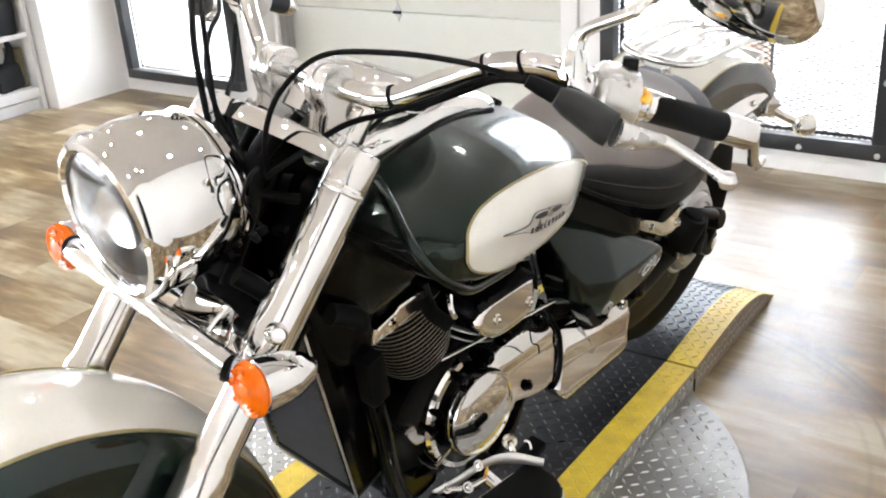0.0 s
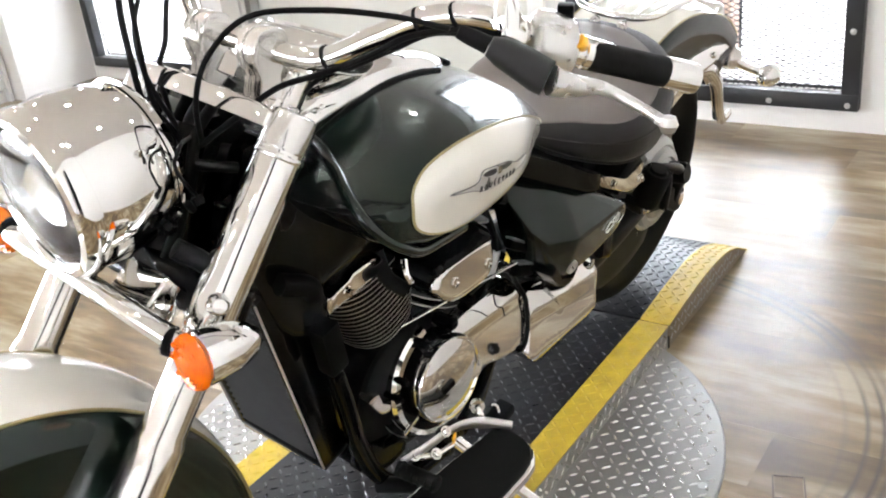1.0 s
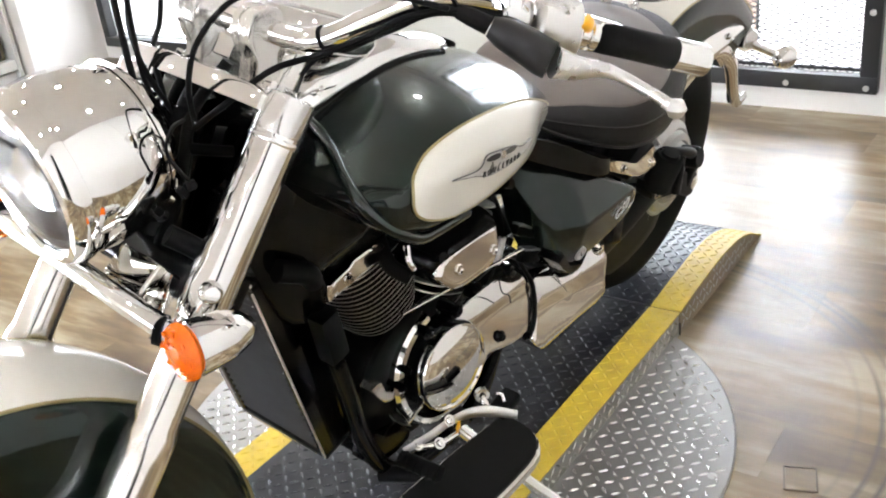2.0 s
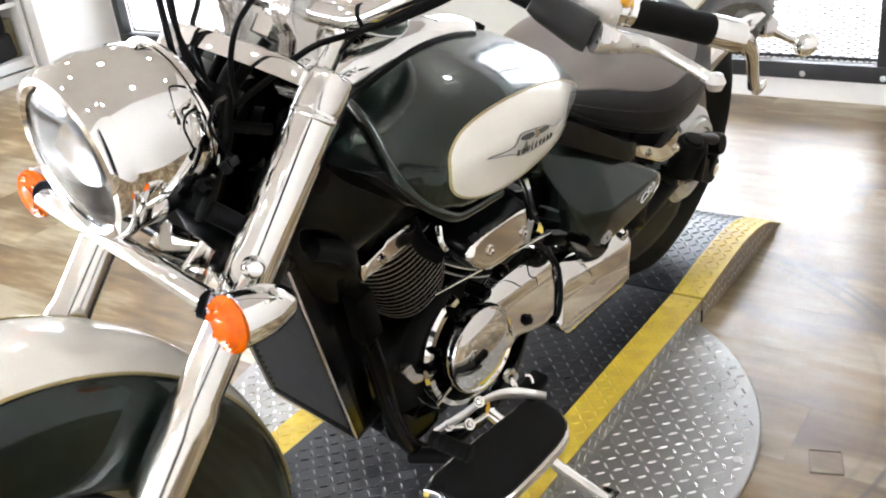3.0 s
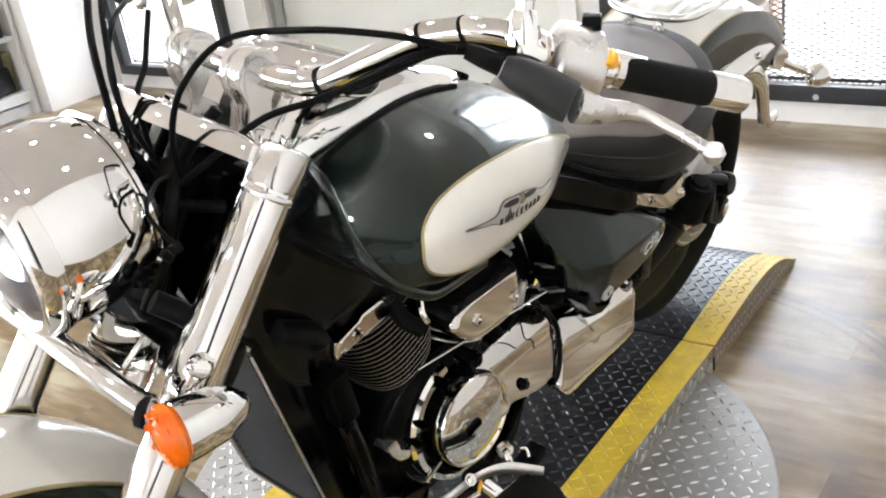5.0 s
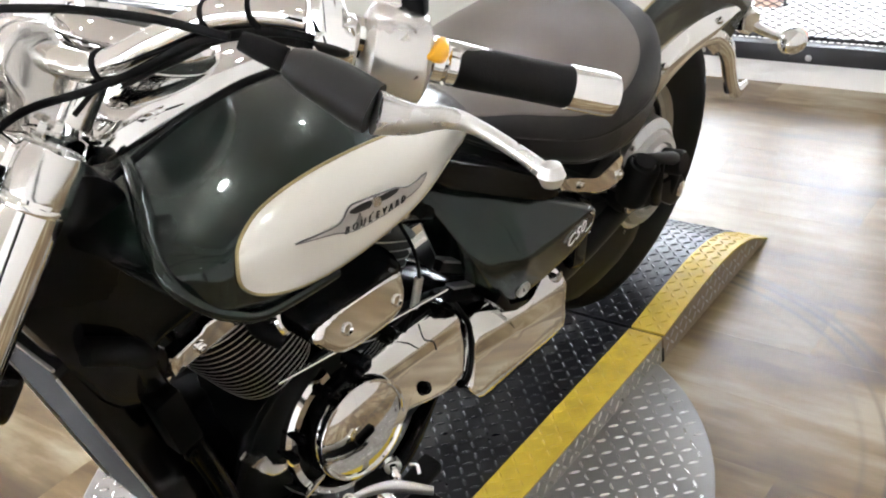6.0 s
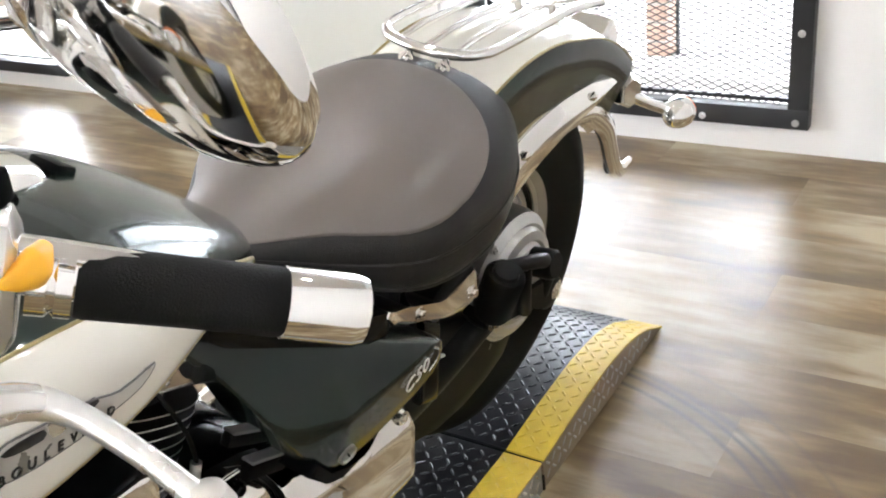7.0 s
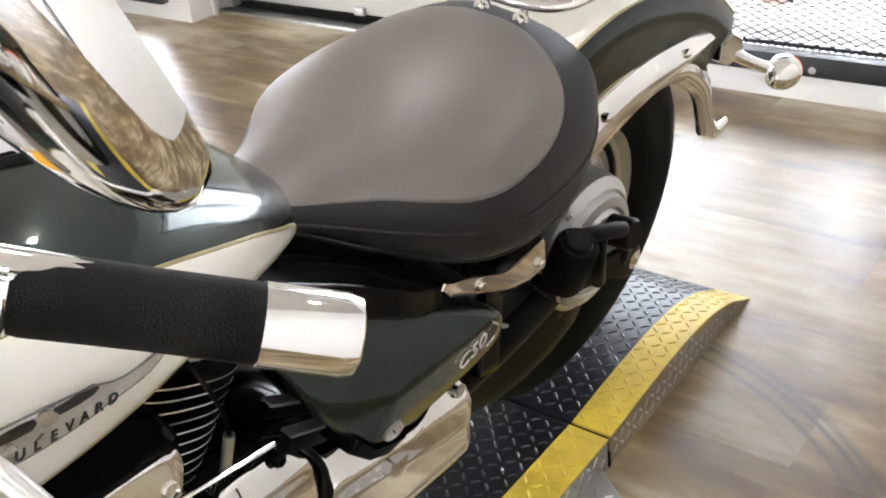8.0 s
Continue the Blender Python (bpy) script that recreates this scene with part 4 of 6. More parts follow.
# Front and underside beyond the seam are coloured black, standing for their shade.
for f in bm.faces:
    c = f.calc_center_median()
    f.material_index = 1 if c.x > cubic(SEAM_Z, SEAM_X, c.z) else 0
tank = bp("fuel_tank", bm, [GREEN, BLACK_GLOSS], "dark green metallic teardrop fuel tank", sharp=50)


def on_tank(outline, lift, name, material, label="", thick=0.0012, parent=None, rings=7):
    """A thin piece that follows the tank's left side inside an outline in x and z."""
    cx, cz = sum(p[0] for p in outline) / len(outline), sum(p[1] for p in outline) / len(outline)
    bm = bmesh.new()
    rs = []
    for k in [1.0] + [1 - i / rings for i in range(rings)]:
        base = not rs
        rs.append([bm.verts.new((cx + (x - cx) * k, tank_y(cx + (x - cx) * k, cz + (z - cz) * k, lift - (thick + 0.004 if base else 0)), cz + (z - cz) * k)) for x, z in outline])
    c = len(outline)
    for a, b in zip(rs, rs[1:]):
        for j in range(c):
            bm.faces.new((a[j], a[(j + 1) % c], b[(j + 1) % c], b[j]))
    bm.faces.new(rs[-1])
    return bp(name, bm, material, label, parent or tank, sharp=55)


PANEL = smooth2([(1.0165, 0.768), (1.0140, 0.782), (1.0055, 0.792), (0.9870, 0.8015), (0.9610, 0.810), (0.9253, 0.8165), (0.8812, 0.819), (0.8294, 0.8148), (0.7663, 0.802), (0.6977, 0.781), (0.6161, 0.744), (0.560, 0.712), (0.540, 0.697), (0.549, 0.691),
                 (0.6067, 0.7005), (0.6807, 0.7125), (0.7500, 0.7175), (0.8194, 0.7165), (0.875, 0.7155), (0.9313, 0.7210), (0.9734, 0.7320), (0.9985, 0.7425), (1.0120, 0.755)], 3)
on_tank(PANEL, 0.0030, "side_panel", CREAM, "cream painted oval side panel", rings=28)
bp("pinstripe", tube([(x, tank_y(x, z, 0.0020), z) for x, z in PANEL], 0.0019, 6, 1, True, smooth=False), GOLD, "gold outline of the panel", tank)
# tank badge: winged plate with lettering
wing = smooth2([(0.9558, 0.7777), (0.925, 0.7735), (0.8985, 0.7725), (0.8853, 0.7829), (0.8649, 0.7808), (0.8155, 0.7695), (0.7866, 0.757), (0.7465, 0.7515), (0.7650, 0.7440), (0.8021, 0.7470), (0.8311, 0.7480), (0.8807, 0.7548), (0.910, 0.766)], 3)
badge = on_tank(wing, 0.0056, "badge", BADGE_METAL, "chrome winged tank badge", 0.004, rings=10)
on_tank(smooth2([(0.8871, 0.7789), (0.8733, 0.7798), (0.8541, 0.7758), (0.8569, 0.7697), (0.879, 0.7739)], 2), 0.0066, "badge_field", LETTER, "", 0.002, badge, 3)
on_tank(smooth2([(0.8399, 0.7735), (0.8086, 0.7676), (0.8131, 0.7633), (0.8378, 0.7669)], 2), 0.0066, "badge_field", LETTER, "", 0.002, badge, 3)
on_tank(smooth2([(0.8525, 0.7765), (0.8425, 0.7750), (0.839, 0.7655), (0.850, 0.7665)], 2), 0.0072, "badge_crest", SILVER_PAINT, "", 0.001, badge, 2)
# Grey line round the wing: its bevel's shading put into colour.
bp("badge_edge", tube([(x, tank_y(x, z, 0.0050), z) for x, z in wing], 0.0009, 6, 1, True, smooth=False), BEVEL_SHADE, "badge edge coloured grey for the shading of its bevel", badge)
for i, ch in enumerate("BOULEVARD"):
    x = 0.892 - i * 0.0115
    z = 0.7612 - i * 0.00155
    y = tank_y(x, z, 0.0064)
    nrm = Vector((-(tank_y(x + 0.004, z) - tank_y(x - 0.004, z)) / 0.008, 1, -(tank_y(x, z + 0.004) - tank_y(x, z - 0.004)) / 0.008)).normalized()
    xa = Vector((-1, 0, -0.15))
    xa = (xa - nrm * xa.dot(nrm)).normalized()
    ya = nrm.cross(xa)
    m = Matrix.Identity(4)
    for r in range(3):
        m[r][0], m[r][1], m[r][2], m[r][3] = xa[r], ya[r], nrm[r], (x, y, z)[r]
    letters(ch, 0.0104, m, LETTER, badge, "letter", "", 0.0005, bold=0.0002, shear=0.15)
# chrome console along the tank's top, with its clock housing
trim = []
for x, zt, hw in ((0.668, 0.800, 0.016), (0.676, 0.822, 0.028), (0.69, 0.834, 0.036), (0.72, 0.846, 0.045), (0.76, 0.860, 0.052), (0.82, 0.868, 0.056), (0.90, 0.870, 0.058), (0.96, 0.862, 0.052), (1.00, 0.842, 0.04), (1.02, 0.81, 0.02)):
    zb = cubic(TX, TT, x) - 0.012
    trim.append([(x, hw * math.copysign(abs(math.cos(t)) ** 0.7, math.cos(t)), zb + max(0, zt - zb) * math.sin(t) ** 0.7) for t in (math.pi * j / 14 for j in range(15))])
bp("console", loft(trim), CHROME, "raised chrome tank console", tank, sharp=70)
cax = Vector((-0.36, 0, 0.93)).normalized()
cc = Vector((0.915, -0.01, 0.905))
bp("speedometer_bezel", lathe([(0.060, 0.006), (0.064, 0.012), (0.074, 0.010), (0.082, 0.0), (0.085, -0.012), (0.080, -0.024), (0.066, -0.032), (0, -0.034)], cc, cax, 48), CHROME, "chrome speedometer housing", tank, sharp=60)
bp("speedometer_glass", lathe([(0, 0.010), (0.045, 0.009), (0.061, 0.006), (0.061, 0.002), (0, 0.002)], cc, cax, 48), BLACK_GLOSS, "dark speedometer dial", tank)
bp("console_end", box((0.022, 0.04, 0.010), (0.655, 0.0, 0.808), (0, -30, 0), 0.004), PLASTIC, "black console end", tank)
bp("console_gasket", tube([(x, 0.058, cubic(TX, TT, x) - 0.001) for x in (0.73, 0.75, 0.78, 0.84, 0.90, 0.96, 1.02, 1.05)], 0.005, 8), RUBBER, "black rubber edge beside the console", tank)
# the rolled seam at the tank's front and lower edge
seam = [(0.995, 0.055, 0.812), (1.012, 0.090, 0.812), (1.036, 0.132, 0.806), (1.058, 0.170, 0.794), (1.064, 0.200, 0.775), (1.048, 0.216, 0.749), (1.022, 0.226, 0.727), (0.99, 0.226, 0.708), (0.94, 0.220, 0.698), (0.88, 0.214, 0.691)]
bp("seam", tube(seam, 0.0075, 10), GREEN, "rolled lower seam", tank)
bp("seam", tube([(x, -y, z) for x, y, z in seam], 0.0048, 8), BLACK_GLOSS, "", tank)


# saddle
def seat_ring(x, w, zt, zb, crown_z, n=48, ne=3.2, eu=2.7):
    zc = zb + 0.45 * (zt - zb)
    out = []
    for j in range(n):
        t = 2 * math.pi * j / n
        c, s = math.cos(t), math.sin(t)
        h = (zt - zc) if s > 0 else (zc - zb)
        e = 2 / (eu if s > 0 else ne)
        y = w * math.copysign(abs(c) ** e, c)
        z = zc + h * math.copysign(abs(s) ** e, s)
        if s > 0:
            z += crown_z * (1 - (y / max(w, 1e-4)) ** 2)
        out.append((x, y, z))
    return out


SXS = [0.015, 0.027, 0.055, 0.11, 0.18, 0.27, 0.33, 0.37, 0.41, 0.45, 0.50, 0.56]
SW = [0.03, 0.085, 0.132, 0.168, 0.187, 0.192, 0.181, 0.152, 0.116, 0.084, 0.066, 0.056]
ST = [0.672, 0.704, 0.720, 0.726, 0.720, 0.708, 0.692, 0.683, 0.674, 0.668, 0.668, 0.676]
SB = [0.63, 0.600, 0.572, 0.545, 0.532, 0.538, 0.548, 0.562, 0.580, 0.604, 0.640, 0.668]


def seat_w(x):
    """Half the saddle's width: round behind, narrowing to the nose."""
    return max(0.02, 0.192 * max(0.0, 1 - ((0.27 - x) / 0.262) ** 2.5) ** (1 / 2.5)) if x < 0.25 else sum(cubic(SXS, SW, max(0.25, x + min(0.03, 0.56 - x, x - 0.25) * d)) for d in (-1, -0.5, 0, 0.5, 1)) / 5


def eased(ys, x):
    """A height of the saddle with its curve eased along the length."""
    r = min(0.035, max(0.0, (x - 0.05) * 0.4), max(0.0, (0.56 - x) * 0.6))
    return sum(cubic(SXS, ys, x + r * d) for d in (-1, -0.66, -0.33, 0, 0.33, 0.66, 1)) / 7


rings = []
for i in range(49):
    u = i / 48
    x = 0.015 + 0.545 * u ** 1.3
    zt, zb, w = eased(ST, x), eased(SB, x), seat_w(x)
    dish = 0.003 * math.sin(math.pi * min(1.0, max(0.0, (x - 0.08) / 0.36))) ** 1.5
    eu = cubic([0.0, 0.12, 0.25, 0.36, 0.46, 0.60], [2.4, 2.4, 2.3, 2.3, 2.1, 2.1], x)
    ring = []
    for px, py, pz in seat_ring(x, w, zt, zb, 0.0, 64, 4.6, eu):
        k = 1 - (py / w) ** 2 if w > 0 else 0
        ring.append((px, py, pz - dish * k ** 2 * (1 if pz > zb + 0.5 * (zt - zb) else 0)))
    rings.append(ring)
bm = loft(rings)
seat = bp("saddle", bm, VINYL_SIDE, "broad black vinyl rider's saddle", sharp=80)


def seat_top(x, y, grow=0.0):
    """The height of the saddle's upper face."""
    zt, zb, w = eased(ST, x), eased(SB, x), seat_w(x) + grow
    zc = zb + 0.45 * (zt - zb)
    eu = cubic([0.0, 0.12, 0.25, 0.36, 0.46, 0.60], [2.4, 2.4, 2.3, 2.3, 2.1, 2.1], x)
    dish = 0.003 * math.sin(math.pi * min(1.0, max(0.0, (x - 0.08) / 0.36))) ** 1.5
    return zc + (zt - zc + grow) * max(0.0, 1 - min(1, abs(y) / w) ** eu) ** (1 / eu) - dish * max(0, 1 - (y / w) ** 2) ** 2


half = [(0.102, 0.03), (0.110, 0.065), (0.122, 0.097), (0.142, 0.134), (0.170, 0.160), (0.207, 0.175), (0.252, 0.182), (0.300, 0.180), (0.340, 0.164), (0.375, 0.135), (0.410, 0.101), (0.450, 0.072), (0.490, 0.052), (0.515, 0.034), (0.524, 0.012)]
pad = smooth2(half + [(x, -y) for x, y in half[::-1]], 3)
bm = bmesh.new()
rs = []
for i in range(26):
    k = 1.0 if i == 0 else 1 - 0.98 * ((i - 1) / 24) ** 1.4
    rs.append([bm.verts.new((0.29 + (x - 0.29) * k, y * k, seat_top(0.29 + (x - 0.29) * k, y * k, 0.0016) - (0.006 if i == 0 else 0))) for x, y in pad])
for a, b in zip(rs, rs[1:]):
    for j in range(len(pad)):
        bm.faces.new((a[j], a[(j + 1) % len(pad)], b[(j + 1) % len(pad)], b[j]))
bm.faces.new(rs[-1])
# Pad is coloured paler than the sides, as light falls on the top.
bp("seat_pad", bm, VINYL_LIT, "smooth black vinyl top coloured paler and browner for its sheen", seat, sharp=80)


def seat_line(zk, grow):
    """A line round the saddle's side at the share zk of its height."""
    out = []
    for s in (1, -1):
        row = []
        for i in range(26):
            x = 0.018 + 0.50 * (i / 25) ** 1.5
            zt, zb, w = eased(ST, x), eased(SB, x), seat_w(x)
            zc = zb + 0.45 * (zt - zb)
            z = zb + zk * (zt - zb)
            q = (z - zc) / ((zt - zc) if z > zc else (zc - zb))
            row.append((x - 0.001, s * (w * max(0, 1 - abs(q) ** 4.6) ** (1 / 4.6) + grow), z))
        out.append(row)
    return out[0][::-1] + out[1]


bp("piping", tube(seat_line(0.40, 0.0), 0.0022, 6, 2), VINYL_SIDE, "stitched seam round the side", seat)
bp("skirt_edge", tube(seat_line(0.10, 0.0), 0.004, 8, 2), VINYL_SIDE, "", seat)

# frame
fr = bp("frame", tube([(1.13, 0, 0.86), (1.17, 0, 0.79), (1.20, 0, 0.73)], 0.034, 20), BLACK_GLOSS, "black painted steel frame")
for s in (1, -1):
    bp("down_tube", tube([(1.13, s * 0.035, 0.78), (1.06, s * 0.080, 0.68), (1.035, s * 0.085, 0.58), (1.012, s * 0.088, 0.49), (0.982, s * 0.09, 0.39), (0.955, s * 0.092, 0.29), (0.915, s * 0.10, 0.205), (0.86, s * 0.108, 0.168), (0.75, s * 0.112, 0.165), (0.64, s * 0.095, 0.175), (0.52, s * 0.05, 0.20), (0.42, s * 0.04, 0.25), (0.37, s * 0.04, 0.32)], 0.015, 14), BLACK_GLOSS, "", fr)
    bp("back_tube", tube([(1.10, s * 0.03, 0.80), (0.9, s * 0.04, 0.72), (0.62, s * 0.05, 0.64), (0.45, s * 0.10, 0.57), (0.38, s * 0.10, 0.42), (0.37, s * 0.05, 0.32)], 0.018, 14), BLACK, "", fr)
    side_y = lambda x: 0.172 if x < 0.42 else 0.172 - 0.20 * (x - 0.42)
    rail = [(0.625, 0.655), (0.60, 0.672), (0.52, 0.634), (0.42, 0.578), (0.388, 0.566), (0.384, 0.532), (0.42, 0.540), (0.52, 0.588), (0.60, 0.630)]
    bm = plate(rail, 0.09, 0.16, 0.006, side_y)
    if s < 0:
        bmesh.ops.transform(bm, matrix=Matrix.Diagonal((1, -1, 1, 1)), verts=bm.verts)
    bp("seat_rail_cover", bm, BLACK_GLOSS, "glossy black cover under the saddle", fr)
    bp("lower_rail", tube([(0.60, s * 0.09, 0.58), (0.42, s * 0.11, 0.50), (0.30, s * 0.11, 0.46), (0.15, s * 0.11, 0.44)], 0.012, 12), BLACK, "", fr)
# Filler body added so no background shows between tank and saddle.
bp("frame_filler", loft([[(x, w * c, z + h * d) for c, d in ((1, -1), (1, 0.6), (0.7, 1), (-0.7, 1), (-1, 0.6), (-1, -1))] for x, w, z, h in ((0.34, 0.11, 0.56, 0.03), (0.42, 0.075, 0.585, 0.035), (0.50, 0.058, 0.620, 0.04), (0.60, 0.056, 0.640, 0.04), (0.72, 0.05, 0.66, 0.04))]), BLACK, "black filler on the frame, added to close the gap under tank and saddle", fr)
# cover behind the fork
neck = [(1.098, 0.842), (1.045, 0.835), (1.020, 0.800), (0.985, 0.735), (0.955, 0.665), (0.985, 0.640), (1.022, 0.618), (1.024, 0.575), (1.045, 0.545), (1.085, 0.570), (1.135, 0.690), (1.150, 0.735), (1.125, 0.790)]
for s in (1, -1):
    bm = plate(neck, 0.03, 0.105, 0.014, lambda x: 0.075 + 0.5 * max(0, 1.10 - x) * 0.6, 0.010, 3)
    if s < 0:
        bmesh.ops.transform(bm, matrix=Matrix.Diagonal((1, -1, 1, 1)), verts=bm.verts)
    bp("neck_cover", bm, BLACK_GLOSS, "glossy black moulded neck cover", fr)
# radiator
RAD_HW = 0.0915
rad_m = Matrix.Translation((1.040, -0.023, 0.460)) @ pose(0, 0, 0, 0, 17.5, 0)


def rad_part(name, bm, material, label="", parent=None, kind=""):
    bmesh.ops.transform(bm, matrix=rad_m, verts=bm.verts)
    return bp(name, bm, material, label, parent, kind=kind)


radiator = rad_part("radiator", box((0.045, 2 * RAD_HW - 0.017, 0.36), bevel=0.006), BLACK, "black finned radiator with a bright edge")
bm = bmesh.new()
for i in range(25):
    box((0.008, 2 * RAD_HW - 0.028, 0.0040), (0.0245, 0, -0.168 + i * 0.014), (0, 24, 0), bm=bm)
rad_part("radiator_core", bm, CORE, "", radiator, "stuff")
for s in (1, -1):
    rad_part("side_tank", box((0.062, 0.014, 0.375), (-0.003, s * (RAD_HW - 0.0065), 0), bevel=0.004), BLACK_GLOSS, "", radiator)
    rad_part("edge_strip", box((0.003, 0.003, 0.372), (0.0290, s * (RAD_HW + 0.0002), 0), bevel=0.001), ALUMINIUM, "bright metal edge", radiator)
for z, nm in ((0.1895, "top_bar"), (-0.1895, "bottom_bar")):
    rad_part(nm, box((0.056, 2 * RAD_HW, 0.012), (0, 0, z), bevel=0.004), BLACK, "", radiator)
rad_part("edge_strip", box((0.004, 2 * RAD_HW, 0.004), (0.0265, 0, 0.197), bevel=0.001), ALUMINIUM, "", radiator)
rad_part("lower_bracket", box((0.03, 2 * RAD_HW - 0.03, 0.010), (0.012, -0.012, -0.203), (0, -20, 0), 0.003), CHROME_WORN, "bright metal lower bracket", radiator)
# hoses and bracket beside the radiator
bp("hose", tube([(1.10, 0.09, 0.66), (1.06, 0.10, 0.64), (1.03, 0.08, 0.60), (1.0, 0.06, 0.56)], 0.015, 14), RUBBER, "black coolant hose")
bp("regulator", box((0.035, 0.03, 0.085), (1.030, 0.105, 0.530), (0, 14, 0), 0.006, segments=2), PLASTIC, "black ribbed regulator box", fr)
bp("bolt", bolt((1.02, 0.112, 0.475), (0, 1, 0), 0.007, 0.006), BLACK_GLOSS, "", fr)

# engine
def cyl(name, label, x0, x1, z0, z1, h0, h1, w0, w1, tilt, cover):
    """A finned cylinder: fins from z0 to z1, whose middles shift from x0 to x1 while they grow."""
    a = radians(tilt)
    d, q = Vector((math.sin(a), 0, math.cos(a))), Vector((math.cos(a), 0, -math.sin(a)))
    body = bp(name, loft([[(x + k * math.cos(t), k * 0.95 * math.sin(t), z) for t in (2 * math.pi * j / 32 for j in range(32))] for x, z, k in ((x0, z0 - 0.03, h0 * 0.72), (x1, z1 + 0.01, h1 * 0.72))]), BLACK, label)
    n, c = 15, 48
    for i in range(n):
        u = i / (n - 1)
        o = Vector((x0 + (x1 - x0) * u, 0, z0 + (z1 - z0) * u))
        hl, hw = h0 + (h1 - h0) * u ** 0.8, w0 + (w1 - w0) * u ** 0.8
        rings = []
        for rr, hh in ((0.66, -0.0006), (0.985, -0.0008), (1.0, -0.0010), (1.0, 0.0010), (0.985, 0.0008), (0.66, 0.0006)):
            ring = []
            for j in range(c):
                t = 2 * math.pi * j / c
                e = 2 / 2.7
                ring.append(o + d * hh + q * (math.copysign(abs(math.cos(t)) ** e, math.cos(t)) * hl * rr) + Vector((0, math.copysign(abs(math.sin(t)) ** e, math.sin(t)) * hw * rr, 0)))
            rings.append(ring)
        bm = loft(rings, caps=False)
        bm.faces.ensure_lookup_table()
        for k, f in enumerate(bm.faces):
            f.material_index = 1 if k // c == 2 else 0
        bp("fin", bm, [BLACK, FIN_EDGE], "", body)
    top = Vector((x1 + (x1 - x0) * 0.28, 0, z1 + 0.038))
    hb = box((h1 * 1.85, w1 * 1.75, 0.055), top, (0, tilt, 0), 0.014, segments=3)
    bp("cylinder_head", hb, BLACK_GLOSS, "", body)
    for s in (1, -1):
        hc = plate([(-0.058, -0.016), (0.060, -0.016), (0.064, -0.004), (0.056, 0.010), (0.015, 0.014), (0.005, 0.020), (-0.050, 0.016), (-0.060, 0.0)], 0.0, 0.020, 0.004)
        m = Matrix.Translation(top + Vector((cover[0], s * (w1 * 0.87 - 0.006), cover[1]))) @ pose(0, 0, 0, 0, cover[2], 0) @ Matrix.Diagonal((1, s, 1, 1))
        bmesh.ops.transform(hc, matrix=m, verts=hc.verts)
        bp("head_cover", hc, CHROME, "chrome cylinder head cover", body)
        bp("bolt", bolt(m @ Vector((0.02, 0.020, -0.002)), (0, s, 0), 0.006, 0.006), CHROME, "", body)
    return body


cyl("front_cylinder", "black finned front cylinder with machined fin edges", 0.826, 0.884, 0.428, 0.580, 0.062, 0.098, 0.066, 0.088, 19, (0.052, -0.030, 9))
cyl("rear_cylinder", "black finned rear cylinder with machined fin edges", 0.722, 0.640, 0.372, 0.545, 0.062, 0.086, 0.070, 0.080, -24, (0.0, 0.0, -22))
case = [(0.93, 0.33), (0.95, 0.26), (0.90, 0.19), (0.74, 0.165), (0.52, 0.20), (0.44, 0.28), (0.48, 0.38), (0.62, 0.42), (0.80, 0.43), (0.89, 0.40)]
crank = bp("crankcase", plate(case, -0.095, 0.062, 0.016, None, 0.0, 3), BLACK_GLOSS, "black painted engine crankcase")
bp("crankcase_flange", plate([(x * 0.96 + 0.03, z * 0.96 + 0.012) for x, z in case], -0.05, 0.068, 0.008, None, 0.0, 3), BLACK, "", crank)
# chrome side cover with its round clutch cover
cov = [(0.548, 0.394), (0.585, 0.398), (0.640, 0.397), (0.690, 0.395), (0.735, 0.391), (0.762, 0.360), (0.760, 0.320), (0.735, 0.292), (0.700, 0.285), (0.680, 0.296), (0.637, 0.286), (0.580, 0.268), (0.560, 0.268), (0.541, 0.293), (0.528, 0.320), (0.525, 0.350), (0.533, 0.378)]


def cov_y(x, z):
    """The cover's face: a bright upper facet leaning back, a shallow flank and an upright lower facet."""
    za, zb = 0.366 - 0.05 * (0.62 - x), 0.342 + 0.08 * max(0, x - 0.55)
    low = 0.276 + 0.10 * max(0, x - 0.55)
    return 0.134 - 0.38 * max(0, min(z, zb) - low) - 0.10 * max(0, min(z, za) - zb) - 0.60 * max(0, z - za) - 0.5 * max(0, low - z)


cover = bp("engine_side_cover", plate(cov, 0.04, 0.108, 0.005, None, 0.0, 3, fyz=cov_y), CHROME, "polished chrome engine side cover")
dax = Vector((0.085, 1, 0.12)).normalized()
dc = Vector((0.747, 0.0, 0.300))
at_y = lambda y: dc + dax * (y / dax.y)
bp("clutch_housing", lathe([(0.118, 0.040), (0.118, 0.062), (0.122, 0.066), (0.120, 0.072), (0.112, 0.070), (0.090, 0.068), (0.0, 0.068)], at_y(0.0), dax, 72), BLACK_GLOSS, "glossy black clutch housing", cover)
bp("clutch_ring", lathe([(0.094, 0.060), (0.094, 0.094), (0.097, 0.099), (0.106, 0.098), (0.111, 0.092), (0.112, 0.068)], at_y(0.0), dax, 64, a0=-75, a1=125, ref=(1, 0, 0)), CHROME, "chrome ring round the clutch cover", cover, sharp=30)
bp("clutch_wall", lathe([(0.080, 0.060), (0.080, 0.096), (0.077, 0.104), (0.0, 0.104)], at_y(0.0), dax, 56), BLACK_GLOSS, "", cover)
